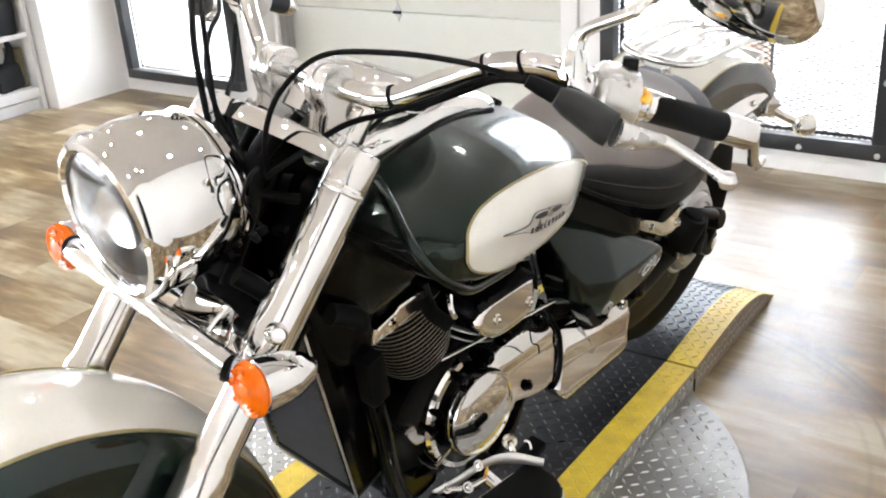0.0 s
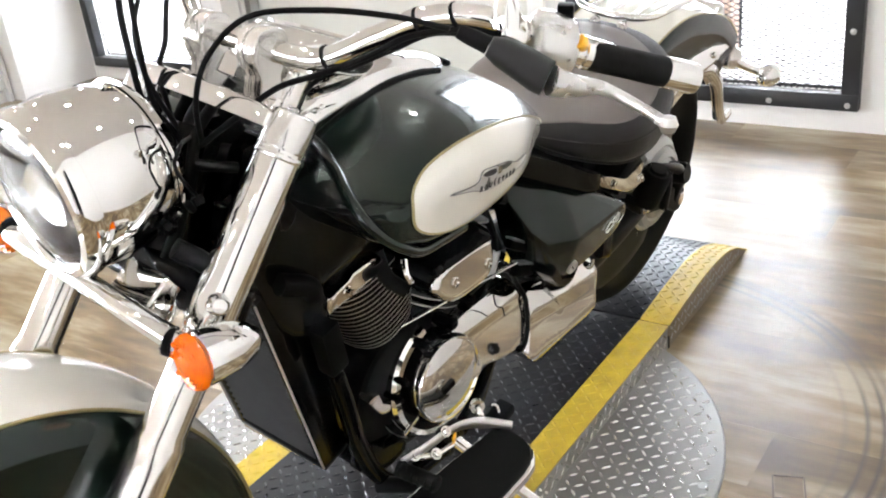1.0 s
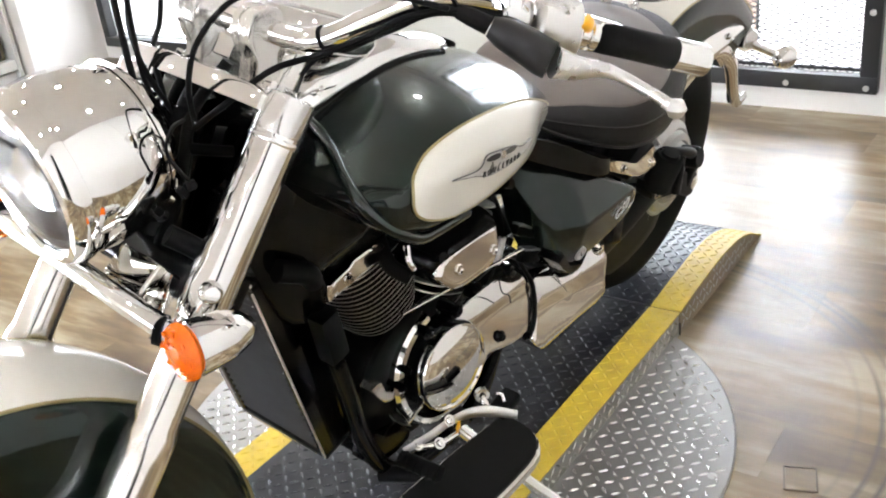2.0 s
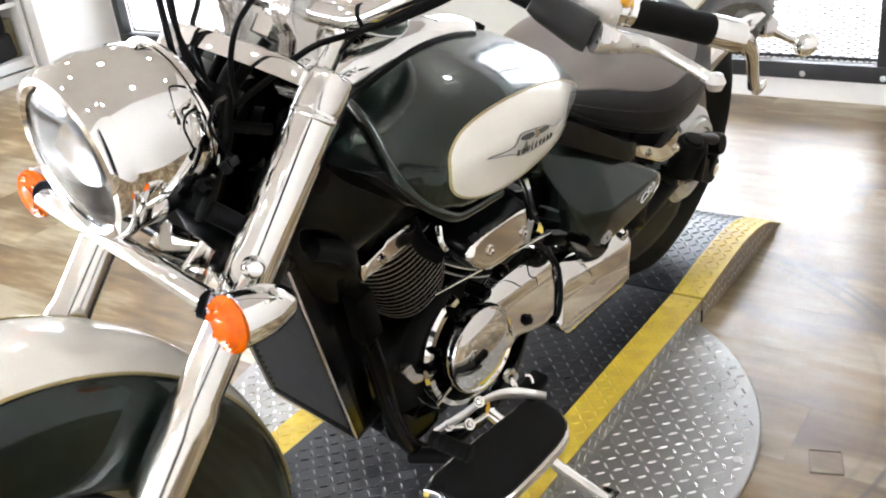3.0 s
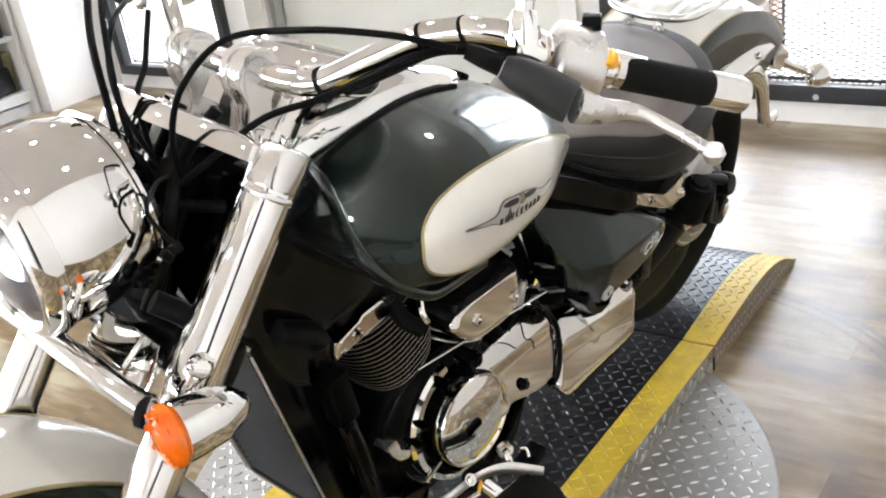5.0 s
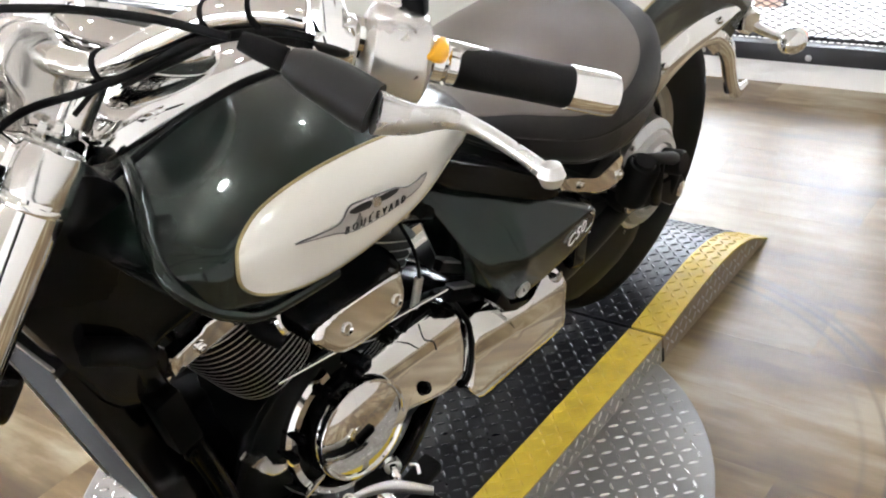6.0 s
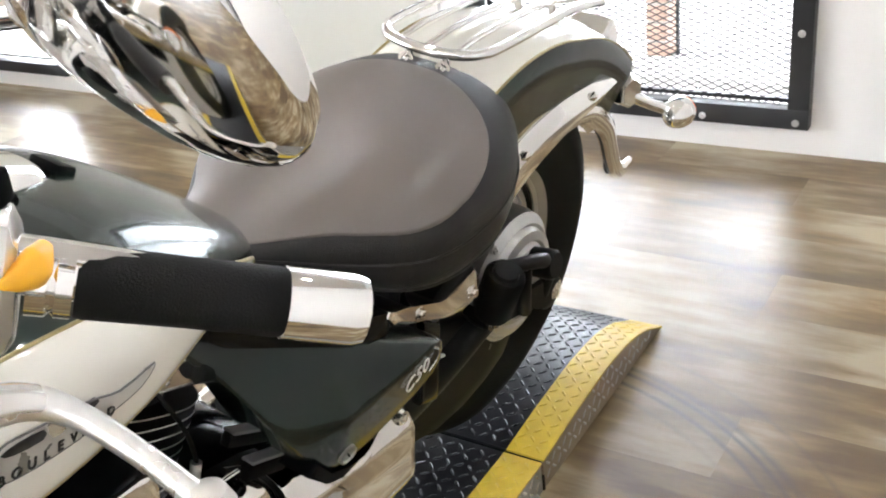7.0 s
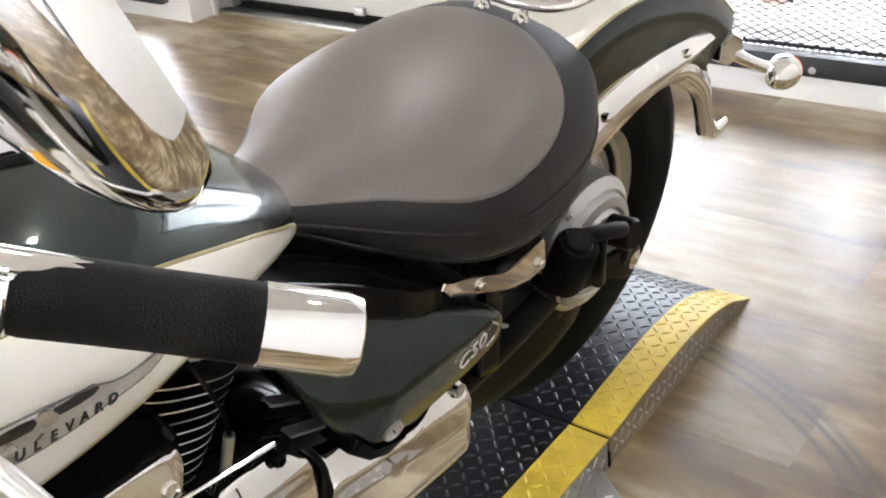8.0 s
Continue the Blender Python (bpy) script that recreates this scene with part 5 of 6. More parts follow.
bp("clutch_cover", lathe([(0.0755, 0.098), (0.0775, 0.106), (0.0770, 0.118), (0.0745, 0.1225), (0.0710, 0.1235), (0.0690, 0.1205), (0.060, 0.1245), (0.045, 0.1290), (0.025, 0.1320), (0, 0.1330)], at_y(0.0), dax, 72), CHROME, "polished round chrome clutch cover", cover)
dd = at_y(0.0)
bp("clutch_badge", lathe([(0.016, 0.120), (0.016, 0.1310), (0.013, 0.1320), (0.010, 0.1295), (0, 0.1295)], dd + Vector((-0.030, 0, -0.034)), dax, 28), BLACK_GLOSS, "dark round badge", cover)
bp("clutch_badge", lathe([(0.010, 0.120), (0.010, 0.1300), (0, 0.1305)], dd + Vector((-0.046, 0, 0.002)), dax, 8), BLACK_GLOSS, "", cover)
for a, b in ((0.060, 0.066), (0.030, 0.079), (-0.004, 0.085), (0.072, 0.034)):
    bp("clutch_rib", box((0.010, 0.022, 0.006), dd + Vector((a, 0.090, b)), (0, 35, 0), 0.002), BLACK_GLOSS, "", cover)
for x, z, y, r in ((0.567, 0.390, 0.106, 0.0085), (0.660, 0.405, 0.100, 0.0075), (0.734, 0.405, 0.100, 0.0105), (0.802, 0.398, 0.096, 0.0075), (0.850, 0.352, 0.094, 0.0055), (0.862, 0.325, 0.092, 0.0055), (0.637, 0.309, 0.120, 0.0075), (0.560, 0.268, 0.128, 0.005)):
    y = y if x > 0.70 else cov_y(x, z) + 0.001
    bm = bolt((x, y, z), (0, 1, 0), r, 0.009)
    lathe([(r * 1.15, -0.03), (r * 1.15, 0.0), (r * 1.05, 0.002), (0, 0.002)], (x, y, z), (0, 1, 0), 20, bm)
    bp("bolt", bm, BLACK_GLOSS, "", cover)
bp("guard_ring", lathe([(0.1195, 0.066), (0.1225, 0.069), (0.1215, 0.072), (0.1185, 0.069), (0.1195, 0.066)], at_y(0.0), dax, 40, a0=2, a1=58, ref=(1, 0, 0)), ALUMINIUM, "thin bright arc", cover)
strap_x = ((0.590, 0.440), (0.557, 0.416), (0.530, 0.379), (0.518, 0.348), (0.522, 0.320), (0.532, 0.295), (0.546, 0.270), (0.557, 0.256))
bp("gasket_strap", tube([(x, max(0.10, cov_y(max(x, 0.51), z) + 0.003), z) for x, z in strap_x], 0.0045, 8), BLACK, "black rubber line between the covers", cover)
bp("hanging_wire", tube([(0.640, 0.118, 0.425), (0.632, 0.121, 0.395), (0.618, 0.126, 0.384), (0.612, 0.127, 0.366)], 0.0012, 6), RUBBER, "thin black wire", cover)
# swing arm cover
swc = [(0.512, 0.354), (0.458, 0.352), (0.466, 0.342), (0.432, 0.324), (0.380, 0.316), (0.322, 0.334), (0.297, 0.338), (0.283, 0.322), (0.281, 0.298), (0.288, 0.256), (0.310, 0.222), (0.358, 0.190), (0.420, 0.177), (0.487, 0.196), (0.534, 0.230), (0.550, 0.252), (0.540, 0.274), (0.525, 0.298), (0.515, 0.326)]
def swing_y(x, z):
    """The cover's face: a bright top leaning back, a rising flank band, and an upright lower facet that rounds under."""
    za, zb = 0.318 - 0.08 * (0.51 - x), 0.292 - 0.14 * (0.51 - x)
    return 0.152 - 0.42 * max(0, min(z, zb) - 0.236) - 0.10 * max(0, min(z, za) - zb) - 0.62 * max(0, z - za) - 0.35 * max(0, 0.236 - z) - 6.0 * max(0, 0.214 - z) ** 2


swing = bp("swing_arm_cover", plate(swc, 0.06, 0.140, 0.005, None, 0.0, 3, fyz=swing_y), CHROME, "polished chrome swing-arm pivot cover")
bp("bolt", bolt((0.300, 0.130, 0.322), (0, 1, 0), 0.007, 0.004), CHROME_WORN, "", swing)
bp("swing_lip", tube([(0.470, 0.128, 0.372), (0.462, 0.132, 0.362), (0.430, 0.132, 0.345)], 0.008, 10), BLACK_GLOSS, "", swing)
# air box cover between the cylinders
air = [(0.868, 0.578), (0.864, 0.552), (0.832, 0.524), (0.778, 0.518), (0.735, 0.530), (0.714, 0.556), (0.712, 0.582), (0.725, 0.592), (0.770, 0.594), (0.830, 0.590)]
airbox = bp("air_box", plate([(0.79 + (x - 0.79) * 1.02, 0.553 + (z - 0.553) * (1.22 if z > 0.57 else 1.05)) for x, z in air], 0.02, 0.150, 0.010, None, 0, 3, fyz=lambda x, z: 0.158 - 2.0 * max(0, z - 0.584)), BLACK_GLOSS, "black air box with a chrome face")
band = [(0.866, 0.566), (0.864, 0.552), (0.832, 0.524), (0.778, 0.518), (0.733, 0.524), (0.716, 0.548), (0.716, 0.576), (0.74, 0.587), (0.80, 0.589), (0.850, 0.585)]
bp("face", plate(band, 0.09, 0.163, 0.006, None, 0.0, 3, fyz=lambda x, z: 0.169 - 0.22 * max(0, z - 0.53) - 1.0 * max(0, z - 0.578)), CHROME, "chrome air box face", airbox)
for x, z in ((0.820, 0.552), (0.735, 0.545)):
    bp("screw", lathe([(0.0085, -0.002), (0.0085, 0.002), (0.0070, 0.0025), (0.0050, -0.001), (0, -0.001)], (x, 0.169 - 0.22 * max(0, z - 0.53), z), (0, 1, 0.22), 20), CHROME_WORN, "", airbox)
bp("intake_pipe", tube([(0.88, 0.06, 0.60), (0.90, 0.10, 0.575), (0.885, 0.125, 0.555)], 0.012, 12), RUBBER, "", airbox)
bp("spring_clip", tube([(0.885, 0.12, 0.605), (0.893, 0.13, 0.590), (0.888, 0.135, 0.575)], 0.005, 8), CHROME, "", airbox)
# rods, cables and boxes between cylinder and side cover
bp("shift_rod", tube([(0.90, 0.125, 0.500), (0.60, 0.135, 0.470)], 0.0024, 8), CHROME, "thin chrome rod")
# Each box gets a grey top plate, its light put into the colour.
for at, sz, r in (((0.562, 0.112, 0.478), (0.070, 0.014, 0.018), 30), ((0.545, 0.116, 0.424), (0.066, 0.014, 0.024), 24)):
    bp("electrical_box", box(sz, at, (0, -r, 0), 0.004), PLASTIC, "black electrical box with its lit top coloured grey")
    bp("box_top", box((sz[0] * 0.96, sz[1] * 1.2, 0.004), (at[0] + 0.5 * sz[2] * math.sin(radians(-r)), at[1], at[2] + 0.5 * sz[2] * math.cos(radians(r))), (0, -r, 0), 0.001), GREY_LIT, "top face coloured grey as lit")
bp("cable", tube([(0.66, 0.10, 0.60), (0.645, 0.115, 0.55), (0.640, 0.12, 0.50), (0.655, 0.118, 0.455), (0.66, 0.11, 0.42)], 0.0026, 8), RUBBER, "black control cable")
bp("cable_end", tube([(0.640, 0.12, 0.505), (0.650, 0.119, 0.460)], 0.006, 10), STEEL, "")
bp("pipe_flange", plate([(0.922, 0.350), (0.898, 0.352), (0.890, 0.330), (0.866, 0.312), (0.868, 0.300), (0.892, 0.308)], 0.06, 0.084, 0.004, None, 0.0, 2), CHROME_WORN, "bright metal pipe flange")
bp("bright_clip", box((0.040, 0.006, 0.008), (0.838, 0.100, 0.258), (0, 22, 0), 0.002), CHROME_WORN, "bright metal clip", crank)
bp("exhaust_pipe", tube([(0.90, -0.05, 0.50), (0.94, -0.08, 0.44), (0.94, -0.12, 0.30), (0.85, -0.15, 0.20), (0.5, -0.17, 0.18), (0.1, -0.19, 0.20)], 0.024, 16), CHROME, "chrome exhaust pipe")
bp("exhaust_pipe", tube([(0.60, -0.05, 0.52), (0.56, -0.13, 0.45), (0.45, -0.18, 0.34), (0.2, -0.20, 0.30), (-0.05, -0.20, 0.30)], 0.024, 16), CHROME, "")
bp("silencer", tube([(0.45, -0.20, 0.185), (0.2, -0.20, 0.19), (-0.4, -0.20, 0.205)], [0.03, 0.046, 0.048], 24), CHROME, "long chrome silencer")
# side cover with model badge and lock
fy = lambda x: 0.176 if x < 0.48 else 0.176 - 0.36 * (x - 0.48)
scov = [(0.628, 0.634), (0.605, 0.640), (0.565, 0.622), (0.510, 0.590), (0.400, 0.532), (0.310, 0.484), (0.284, 0.464), (0.276, 0.430), (0.290, 0.410), (0.345, 0.394), (0.418, 0.386), (0.488, 0.394), (0.520, 0.424), (0.552, 0.485), (0.590, 0.570)]
ridge = lambda x: 0.478 + 0.25 * max(0, x - 0.53)
scover = bp("side_cover", plate(scov, 0.07, 0.17, 0.010, None, 0.004, 3, fyz=lambda x, z: fy(x) + 0.008 - 0.50 * max(0, z - ridge(x)) - 0.20 * max(0, ridge(x) - z)), GREEN, "dark green metallic side cover with a lock")
bp("lower_trim", plate([(0.530, 0.420), (0.50, 0.386), (0.470, 0.372), (0.440, 0.376), (0.49, 0.395), (0.515, 0.43)], 0.08, 0.168, 0.003), BLACK_GLOSS, "", scover)
bp("lock", lathe([(0, 0.001), (0.009, 0.001), (0.010, 0.003), (0.013, 0.002), (0.0135, -0.006), (0, -0.006)], (0.470, 0.1745, 0.414), (0.1, 1, -0.2), 28), STEEL, "round chrome lock", scover)
bp("key_slot", box((0.002, 0.002, 0.009), (0.470, 0.1755, 0.414), (0, 25, 0)), BLACK, "", scover)
mC = Matrix.Translation((0.350, 0.1845, 0.452)) @ Matrix(((-1, 0, 0, 0), (0, 0, 1, 0), (0, 1, 0, 0), (0, 0, 0, 1))) @ pose(0, 0, 0, 6, 0, 15)
letters("C50", 0.030, mC, PALE_METAL, scover, "model_badge", "chrome C50 lettering", 0.0010, shear=0.3, bold=-0.0009)
bp("badge_swoosh", tube([(0.316, 0.1850, 0.478), (0.305, 0.1850, 0.468), (0.306, 0.1840, 0.454), (0.322, 0.1830, 0.444)], 0.0016, 6), CHROME, "", scover)
# chrome strap below the saddle
strap = [(0.366, 0.546), (0.360, 0.524), (0.300, 0.494), (0.235, 0.464), (0.175, 0.456), (0.165, 0.480), (0.180, 0.510), (0.215, 0.500), (0.260, 0.502), (0.315, 0.527)]
st = bp("saddle_strap", plate(strap, 0.10, 0.158, 0.004, lambda x: 0.158 - 0.02 * max(0, 0.25 - x), 0.0, 2), CHROME, "curved chrome strap under the saddle")
for x, z in ((0.306, 0.510), (0.185, 0.474)):
    bp("bolt", bolt((x, 0.157, z), (0, 1, 0), 0.0065, 0.006), CHROME_WORN, "", st)
bp("strap_back", box((0.10, 0.05, 0.05), (0.22, 0.125, 0.50), (0, 24, 0), 0.01), BLACK, "", st)
# olive-black bracket behind the side cover
bp("rear_bracket", plate([(0.262, 0.462), (0.222, 0.436), (0.222, 0.300), (0.262, 0.316)], 0.08, 0.135, 0.006), BLACK_GLOSS, "glossy black frame bracket", fr)
# final drive and passenger peg
fd = bp("final_drive", lathe([(0, 0.075), (0.040, 0.075), (0.046, 0.070), (0.052, 0.064), (0.056, 0.070), (0.064, 0.069), (0.070, 0.061), (0.074, 0.066), (0.088, 0.062), (0.092, 0.050), (0.097, 0.053), (0.112, 0.042), (0.116, 0.02), (0.116, -0.01), (0, -0.01)], (-0.030, 0.052, 0.352), (0, 1, 0), 48), STEEL, "cast aluminium shaft final-drive housing", sharp=25)
for a in range(0, 360, 60):
    bp("bolt", bolt((-0.02 + 0.102 * math.cos(radians(a)), 0.096, 0.350 + 0.102 * math.sin(radians(a))), (0, 1, 0), 0.006, 0.006), STEEL, "", fd)
bp("drive_shaft", tube([(0.42, 0.085, 0.285), (0.20, 0.088, 0.305), (0.05, 0.088, 0.335)], 0.036, 20), BLACK, "black drive-shaft tube", fd)
peg = bp("passenger_peg", lathe([(0, 0), (0.028, 0.0), (0.030, 0.006), (0.030, 0.078), (0.026, 0.084), (0, 0.084)], (0.088, 0.132, 0.376), (0.08, 0.28, 0.95), 28), RUBBER, "folded black rubber passenger footpeg")
bp("peg_end", lathe([(0, 0.0), (0.020, 0.0), (0.018, 0.006), (0, 0.007)], (0.096, 0.156, 0.457), (0.08, 0.28, 0.95), 24), BLACK, "", peg)
bp("peg_arm", tube([(0.10, 0.135, 0.455), (0.04, 0.150, 0.440), (-0.03, 0.150, 0.410), (-0.075, 0.135, 0.365), (-0.085, 0.120, 0.310)], [0.010, 0.011, 0.012, 0.014, 0.016], 14), BLACK, "black peg bracket", peg)
bp("peg_lug", lathe([(0, 0.02), (0.020, 0.02), (0.024, 0.014), (0.024, -0.02), (0, -0.02)], (-0.045, 0.145, 0.395), (0, 1, 0.2), 24), BLACK, "", peg)
bp("peg_casting", plate([(0.112, 0.392), (0.04, 0.366), (-0.06, 0.348), (-0.120, 0.332), (-0.140, 0.298), (-0.122, 0.270), (-0.088, 0.276), (-0.045, 0.304), (0.030, 0.326), (0.100, 0.348)], 0.10, 0.134, 0.008, None, 0.0, 2), BLACK, "black peg casting", peg)
bp("peg_bolt", lathe([(0, 0.020), (0.012, 0.020), (0.022, 0.014), (0.025, 0.004), (0.025, 0.0), (0, 0.0)], (-0.118, 0.116, 0.300), (0, 1, 0.1), 28), CHROME, "domed chrome bolt", peg)
bp("peg_stay", tube([(0.03, 0.15, 0.43), (0.025, 0.15, 0.38), (0.0, 0.14, 0.33)], 0.011, 12), BLACK, "black stay", peg)
for q in ((0.098, 0.140, 0.368),):
    bp("bolt", bolt(q, (0, 1, 0), 0.010, 0.010), CHROME, "", peg)
bp("swing_arm", plate([(0.29, 0.33), (0.24, 0.21), (0.10, 0.185), (-0.02, 0.215), (-0.03, 0.27), (0.04, 0.335), (0.16, 0.385), (0.26, 0.40)], 0.066, 0.102, 0.008, None, 0.0, 2), BLACK, "black swing-arm casting")
for k in range(3):
    bp("boot_rib", tube([(0.20, 0.103, 0.352 - k * 0.013), (0.165, 0.108, 0.332 - k * 0.013), (0.125, 0.106, 0.318 - k * 0.012)], 0.0035, 8), STEEL, "grey ribbed boot", fd)
bp("swing_arm", tube([(0.40, -0.10, 0.29), (0.15, -0.11, 0.30), (-0.06, -0.11, 0.33)], 0.024, 14), BLACK, "black swing arm")
bp("inner_fender", arc_shell([(0.345, 0.085), (0.35, 0.0), (0.345, -0.085)], RW, 20, 75, 20), BLACK, "black inner splash guard", rear)

# footboard, gear pedal and stand
FZ = 0.245
board = [(0.985, 0.184), (0.745, 0.200), (0.732, 0.212), (0.735, 0.262), (0.760, 0.292), (0.80, 0.305), (0.93, 0.305), (0.985, 0.290), (1.0, 0.26), (1.0, 0.212)]


def flat(outline, z0, z1, bevel, bm=None, bulge=0.0):
    """A plate with an outline in x and y."""
    own = plate([(x, y) for x, y in outline], z0, z1, bevel, None, bulge, 2)
    for v in own.verts:
        v.co = Vector((v.co.x, v.co.z, v.co.y))
    return own


fb = bp("footboard", flat(board, FZ - 0.016, FZ - 0.002, 0.003), CHROME, "rider's footboard with a chrome edge and rubber mat")
mat_o = [(0.868 + (x - 0.868) * 0.955, 0.248 + (y - 0.248) * 0.89) for x, y in board]
bp("rubber_mat", flat(mat_o, FZ - 0.006, FZ + 0.005, 0.002), GRIP, "black ribbed rubber mat", fb)
bp("peg_knob", lathe([(0, 0.012), (0.006, 0.011), (0.009, 0.006), (0.009, 0), (0, 0)], (0.911, 0.207, FZ + 0.004), (0, 0, 1), 20), CHROME, "", fb)
bp("board_arm", tube([(0.92, 0.10, 0.19), (0.90, 0.16, 0.21), (0.88, 0.22, 0.228)], 0.014, 12), BLACK, "", fb)
gear = bp("gear_pedal", tube([(0.925, 0.150, 0.272), (0.885, 0.168, 0.284), (0.850, 0.176, 0.290), (0.815, 0.186, 0.290), (0.785, 0.206, 0.286), (0.760, 0.245, 0.284)], [0.006, 0.008, 0.007, 0.008, 0.010, 0.007], 12, flat=0.6), ALUMINIUM, "worn metal heel-and-toe gear pedal")
bp("pedal_rubber", tube([(0.945, 0.160, 0.278), (0.940, 0.205, 0.280), (0.937, 0.228, 0.280)], 0.0125, 16), RUBBER, "black ribbed rubber toe peg", gear)
for k in range(6):
    bp("peg_rib", lathe([(0.0118, -0.002), (0.0138, -0.001), (0.0138, 0.001), (0.0118, 0.002)], (0.9445 - k * 0.0012, 0.166 + k * 0.0115, 0.279), (-0.1, 1, 0), 16), RUBBER, "", gear)
bp("pedal_eye", lathe([(0.006, -0.004), (0.012, -0.004), (0.012, 0.004), (0.006, 0.004), (0.006, -0.004)], (0.772, 0.184, 0.300), (0.7, 1, 0.2), 24), CHROME_WORN, "", gear)
bp("pedal_arm", tube([(0.772, 0.186, 0.292), (0.776, 0.196, 0.284), (0.790, 0.204, 0.284)], 0.007, 10), CHROME_WORN, "", gear)
bp("pedal_spring", tube([(0.756, 0.200, 0.300), (0.748, 0.206, 0.296), (0.752, 0.214, 0.288)], 0.0025, 8), CHROME, "", gear)
bp("linkage", tube([(0.905, 0.158, 0.268), (0.875, 0.182, 0.270), (0.845, 0.190, 0.272)], 0.005, 10), CHROME_WORN, "", gear)
for q in ((0.905, 0.160, 0.276), (0.882, 0.184, 0.276), (0.850, 0.178, 0.296)):
    bp("bolt", bolt(q, (0.2, 0.7, 0.7), 0.006, 0.006), CHROME_WORN, "", gear)
bp("yellow_tag", box((0.014, 0.004, 0.016), (0.842, 0.190, 0.284), (0, 20, 20), 0.002), YELLOW_PLASTIC, "small yellow tag", gear)
bp("heel_block", box((0.050, 0.030, 0.020), (0.735, 0.205, 0.268), (0, 12, 0), 0.005), RUBBER, "", gear)
inv = BIKE.inverted()
foot = inv @ Vector((0.66, 0.398, 0.018))
hip = Vector((0.738, 0.11, 0.17))
stand = bp("side_stand", tube([hip, hip.lerp(foot, 0.5) + Vector((0, 0.004, -0.006)), foot], [0.014, 0.012, 0.011], 14), CHROME, "chrome side stand holding up the motorcycle")
bp("stand_foot", box((0.06, 0.035, 0.006), foot + Vector((0, 0, -0.002)), (9.6, 0, 0), 0.002), CHROME_WORN, "", stand)
bp("stand_pivot", box((0.05, 0.03, 0.05), hip, (0, 0, 0), 0.006), BLACK, "", stand)
bp("engine_plate", plate([(0.93, 0.28), (0.955, 0.24), (0.91, 0.20), (0.84, 0.205), (0.85, 0.235), (0.90, 0.25)], 0.07, 0.094, 0.004, None, 0, 2), BLACK_GLOSS, "", crank)

# ---- fork and steering ----
FD = Vector((0.600, 0, -0.800))


def leg_at(z, y):
    return Vector((1.1125 + (0.865 - z) * 0.75, y, z))


for s in (1, -1):
    y = s * 0.136
    a, b, c = leg_at(0.878, y), leg_at(0.690, y), leg_at(0.335, y)
    L1, L2 = (b - a).length, (c - b).length
    leg = bp("fork_leg", front(lathe([(0, 0.0), (0.0265, 0.0), (0.0275, 0.004), (0.0275, 0.03), (0.028, L1 - 0.01), (0.0265, L1), (0, L1)], a, FD, 40)), CHROME, "chrome-covered telescopic fork leg")
    bp("fork_cap", front(lathe([(0, -0.020), (0.022, -0.020), (0.0262, -0.018), (0.0276, -0.013), (0.0282, 0.020), (0.0275, 0.023), (0, 0.023)], a, FD, 40)), POLISHED if s > 0 else CHROME, "brushed metal fork cap", leg)
    bp("fork_slider", front(lathe([(0, 0), (0.0255, 0.0), (0.0255, 0.12), (0.029, 0.13), (0.030, 0.16), (0.0285, L2 * 0.8), (0.028, L2), (0, L2)], b, FD, 36)), CHROME_WORN, "polished lower fork slider", leg)
    bp("cover_seam", front(lathe([(0.0272, 0.0), (0.0287, 0.002), (0.0287, 0.006), (0.0272, 0.008)], a + FD * 0.026, FD, 40)), CHROME, "", leg)
    bp("cover_boss", front(lathe([(0, 0.012), (0.008, 0.012), (0.012, 0.006), (0.013, 0), (0, 0)], a + FD * (L1 - 0.035) + Vector((0.015, s * 0.021, 0.010)), (0.4, s, 0.3), 24)), CHROME, "", leg)
    bp("axle_lug", front(lathe([(0, -0.02), (0.022, -0.02), (0.022, 0.02), (0, 0.02)], c, (0, 1, 0), 24)), CHROME_WORN, "", leg)
# top yoke and its chrome skin
yoke = [(1.085, -0.125), (1.050, -0.06), (1.050, 0.06), (1.085, 0.125), (1.120, 0.130), (1.145, 0.08), (1.155, 0.0), (1.145, -0.08), (1.120, -0.130)]
bm = flat([(x, y) for x, y in yoke], 0.868, 0.892, 0.008)
bmesh.ops.transform(bm, matrix=Matrix.Translation((1.09, 0, 0.90)) @ pose(0, 0, 0, 0, -37, 0) @ Matrix.Translation((-1.09, 0, -0.90)), verts=bm.verts)
top_yoke = bp("top_yoke", front(bm), CHROME, "polished chrome top yoke")
bp("yoke_nut", front(lathe([(0, 0.03), (0.012, 0.03), (0.020, 0.022), (0.020, 0), (0, 0)], (1.075, 0, 0.905), (-0.6, 0, 0.8), 6)), CHROME, "", top_yoke)
for x, y, z in ((1.085, 0.085, 0.900), (1.070, 0.080, 0.892), (1.085, -0.085, 0.900)):
    bp("bolt", front(bolt((x, y, z - 0.012), (-0.6, 0, 0.8), 0.008, 0.012)), CHROME, "", top_yoke)
bp("ignition_barrel", front(lathe([(0, 0.045), (0.018, 0.045), (0.022, 0.04), (0.022, 0), (0, 0)], (1.045, 0.055, 0.875), (-0.6, 0, 0.8), 28)), CHROME_WORN, "metal ignition barrel", top_yoke)
# bottom yoke with indicator bar
by = leg_at(0.70, 0)
bm = box((0.075, 0.26, 0.05), by + Vector((-0.03, 0, 0)), (0, -37, 0), 0.012, segments=3)
low = bp("bottom_yoke", front(bm), BLACK_GLOSS, "black bottom yoke")
bp("yoke_cover", front(box((0.058, 0.075, 0.044), by + Vector((0.030, 0.062, 0.014)), (0, 38, 0), 0.003, segments=1)), CHROME, "angular chrome yoke cover", low)
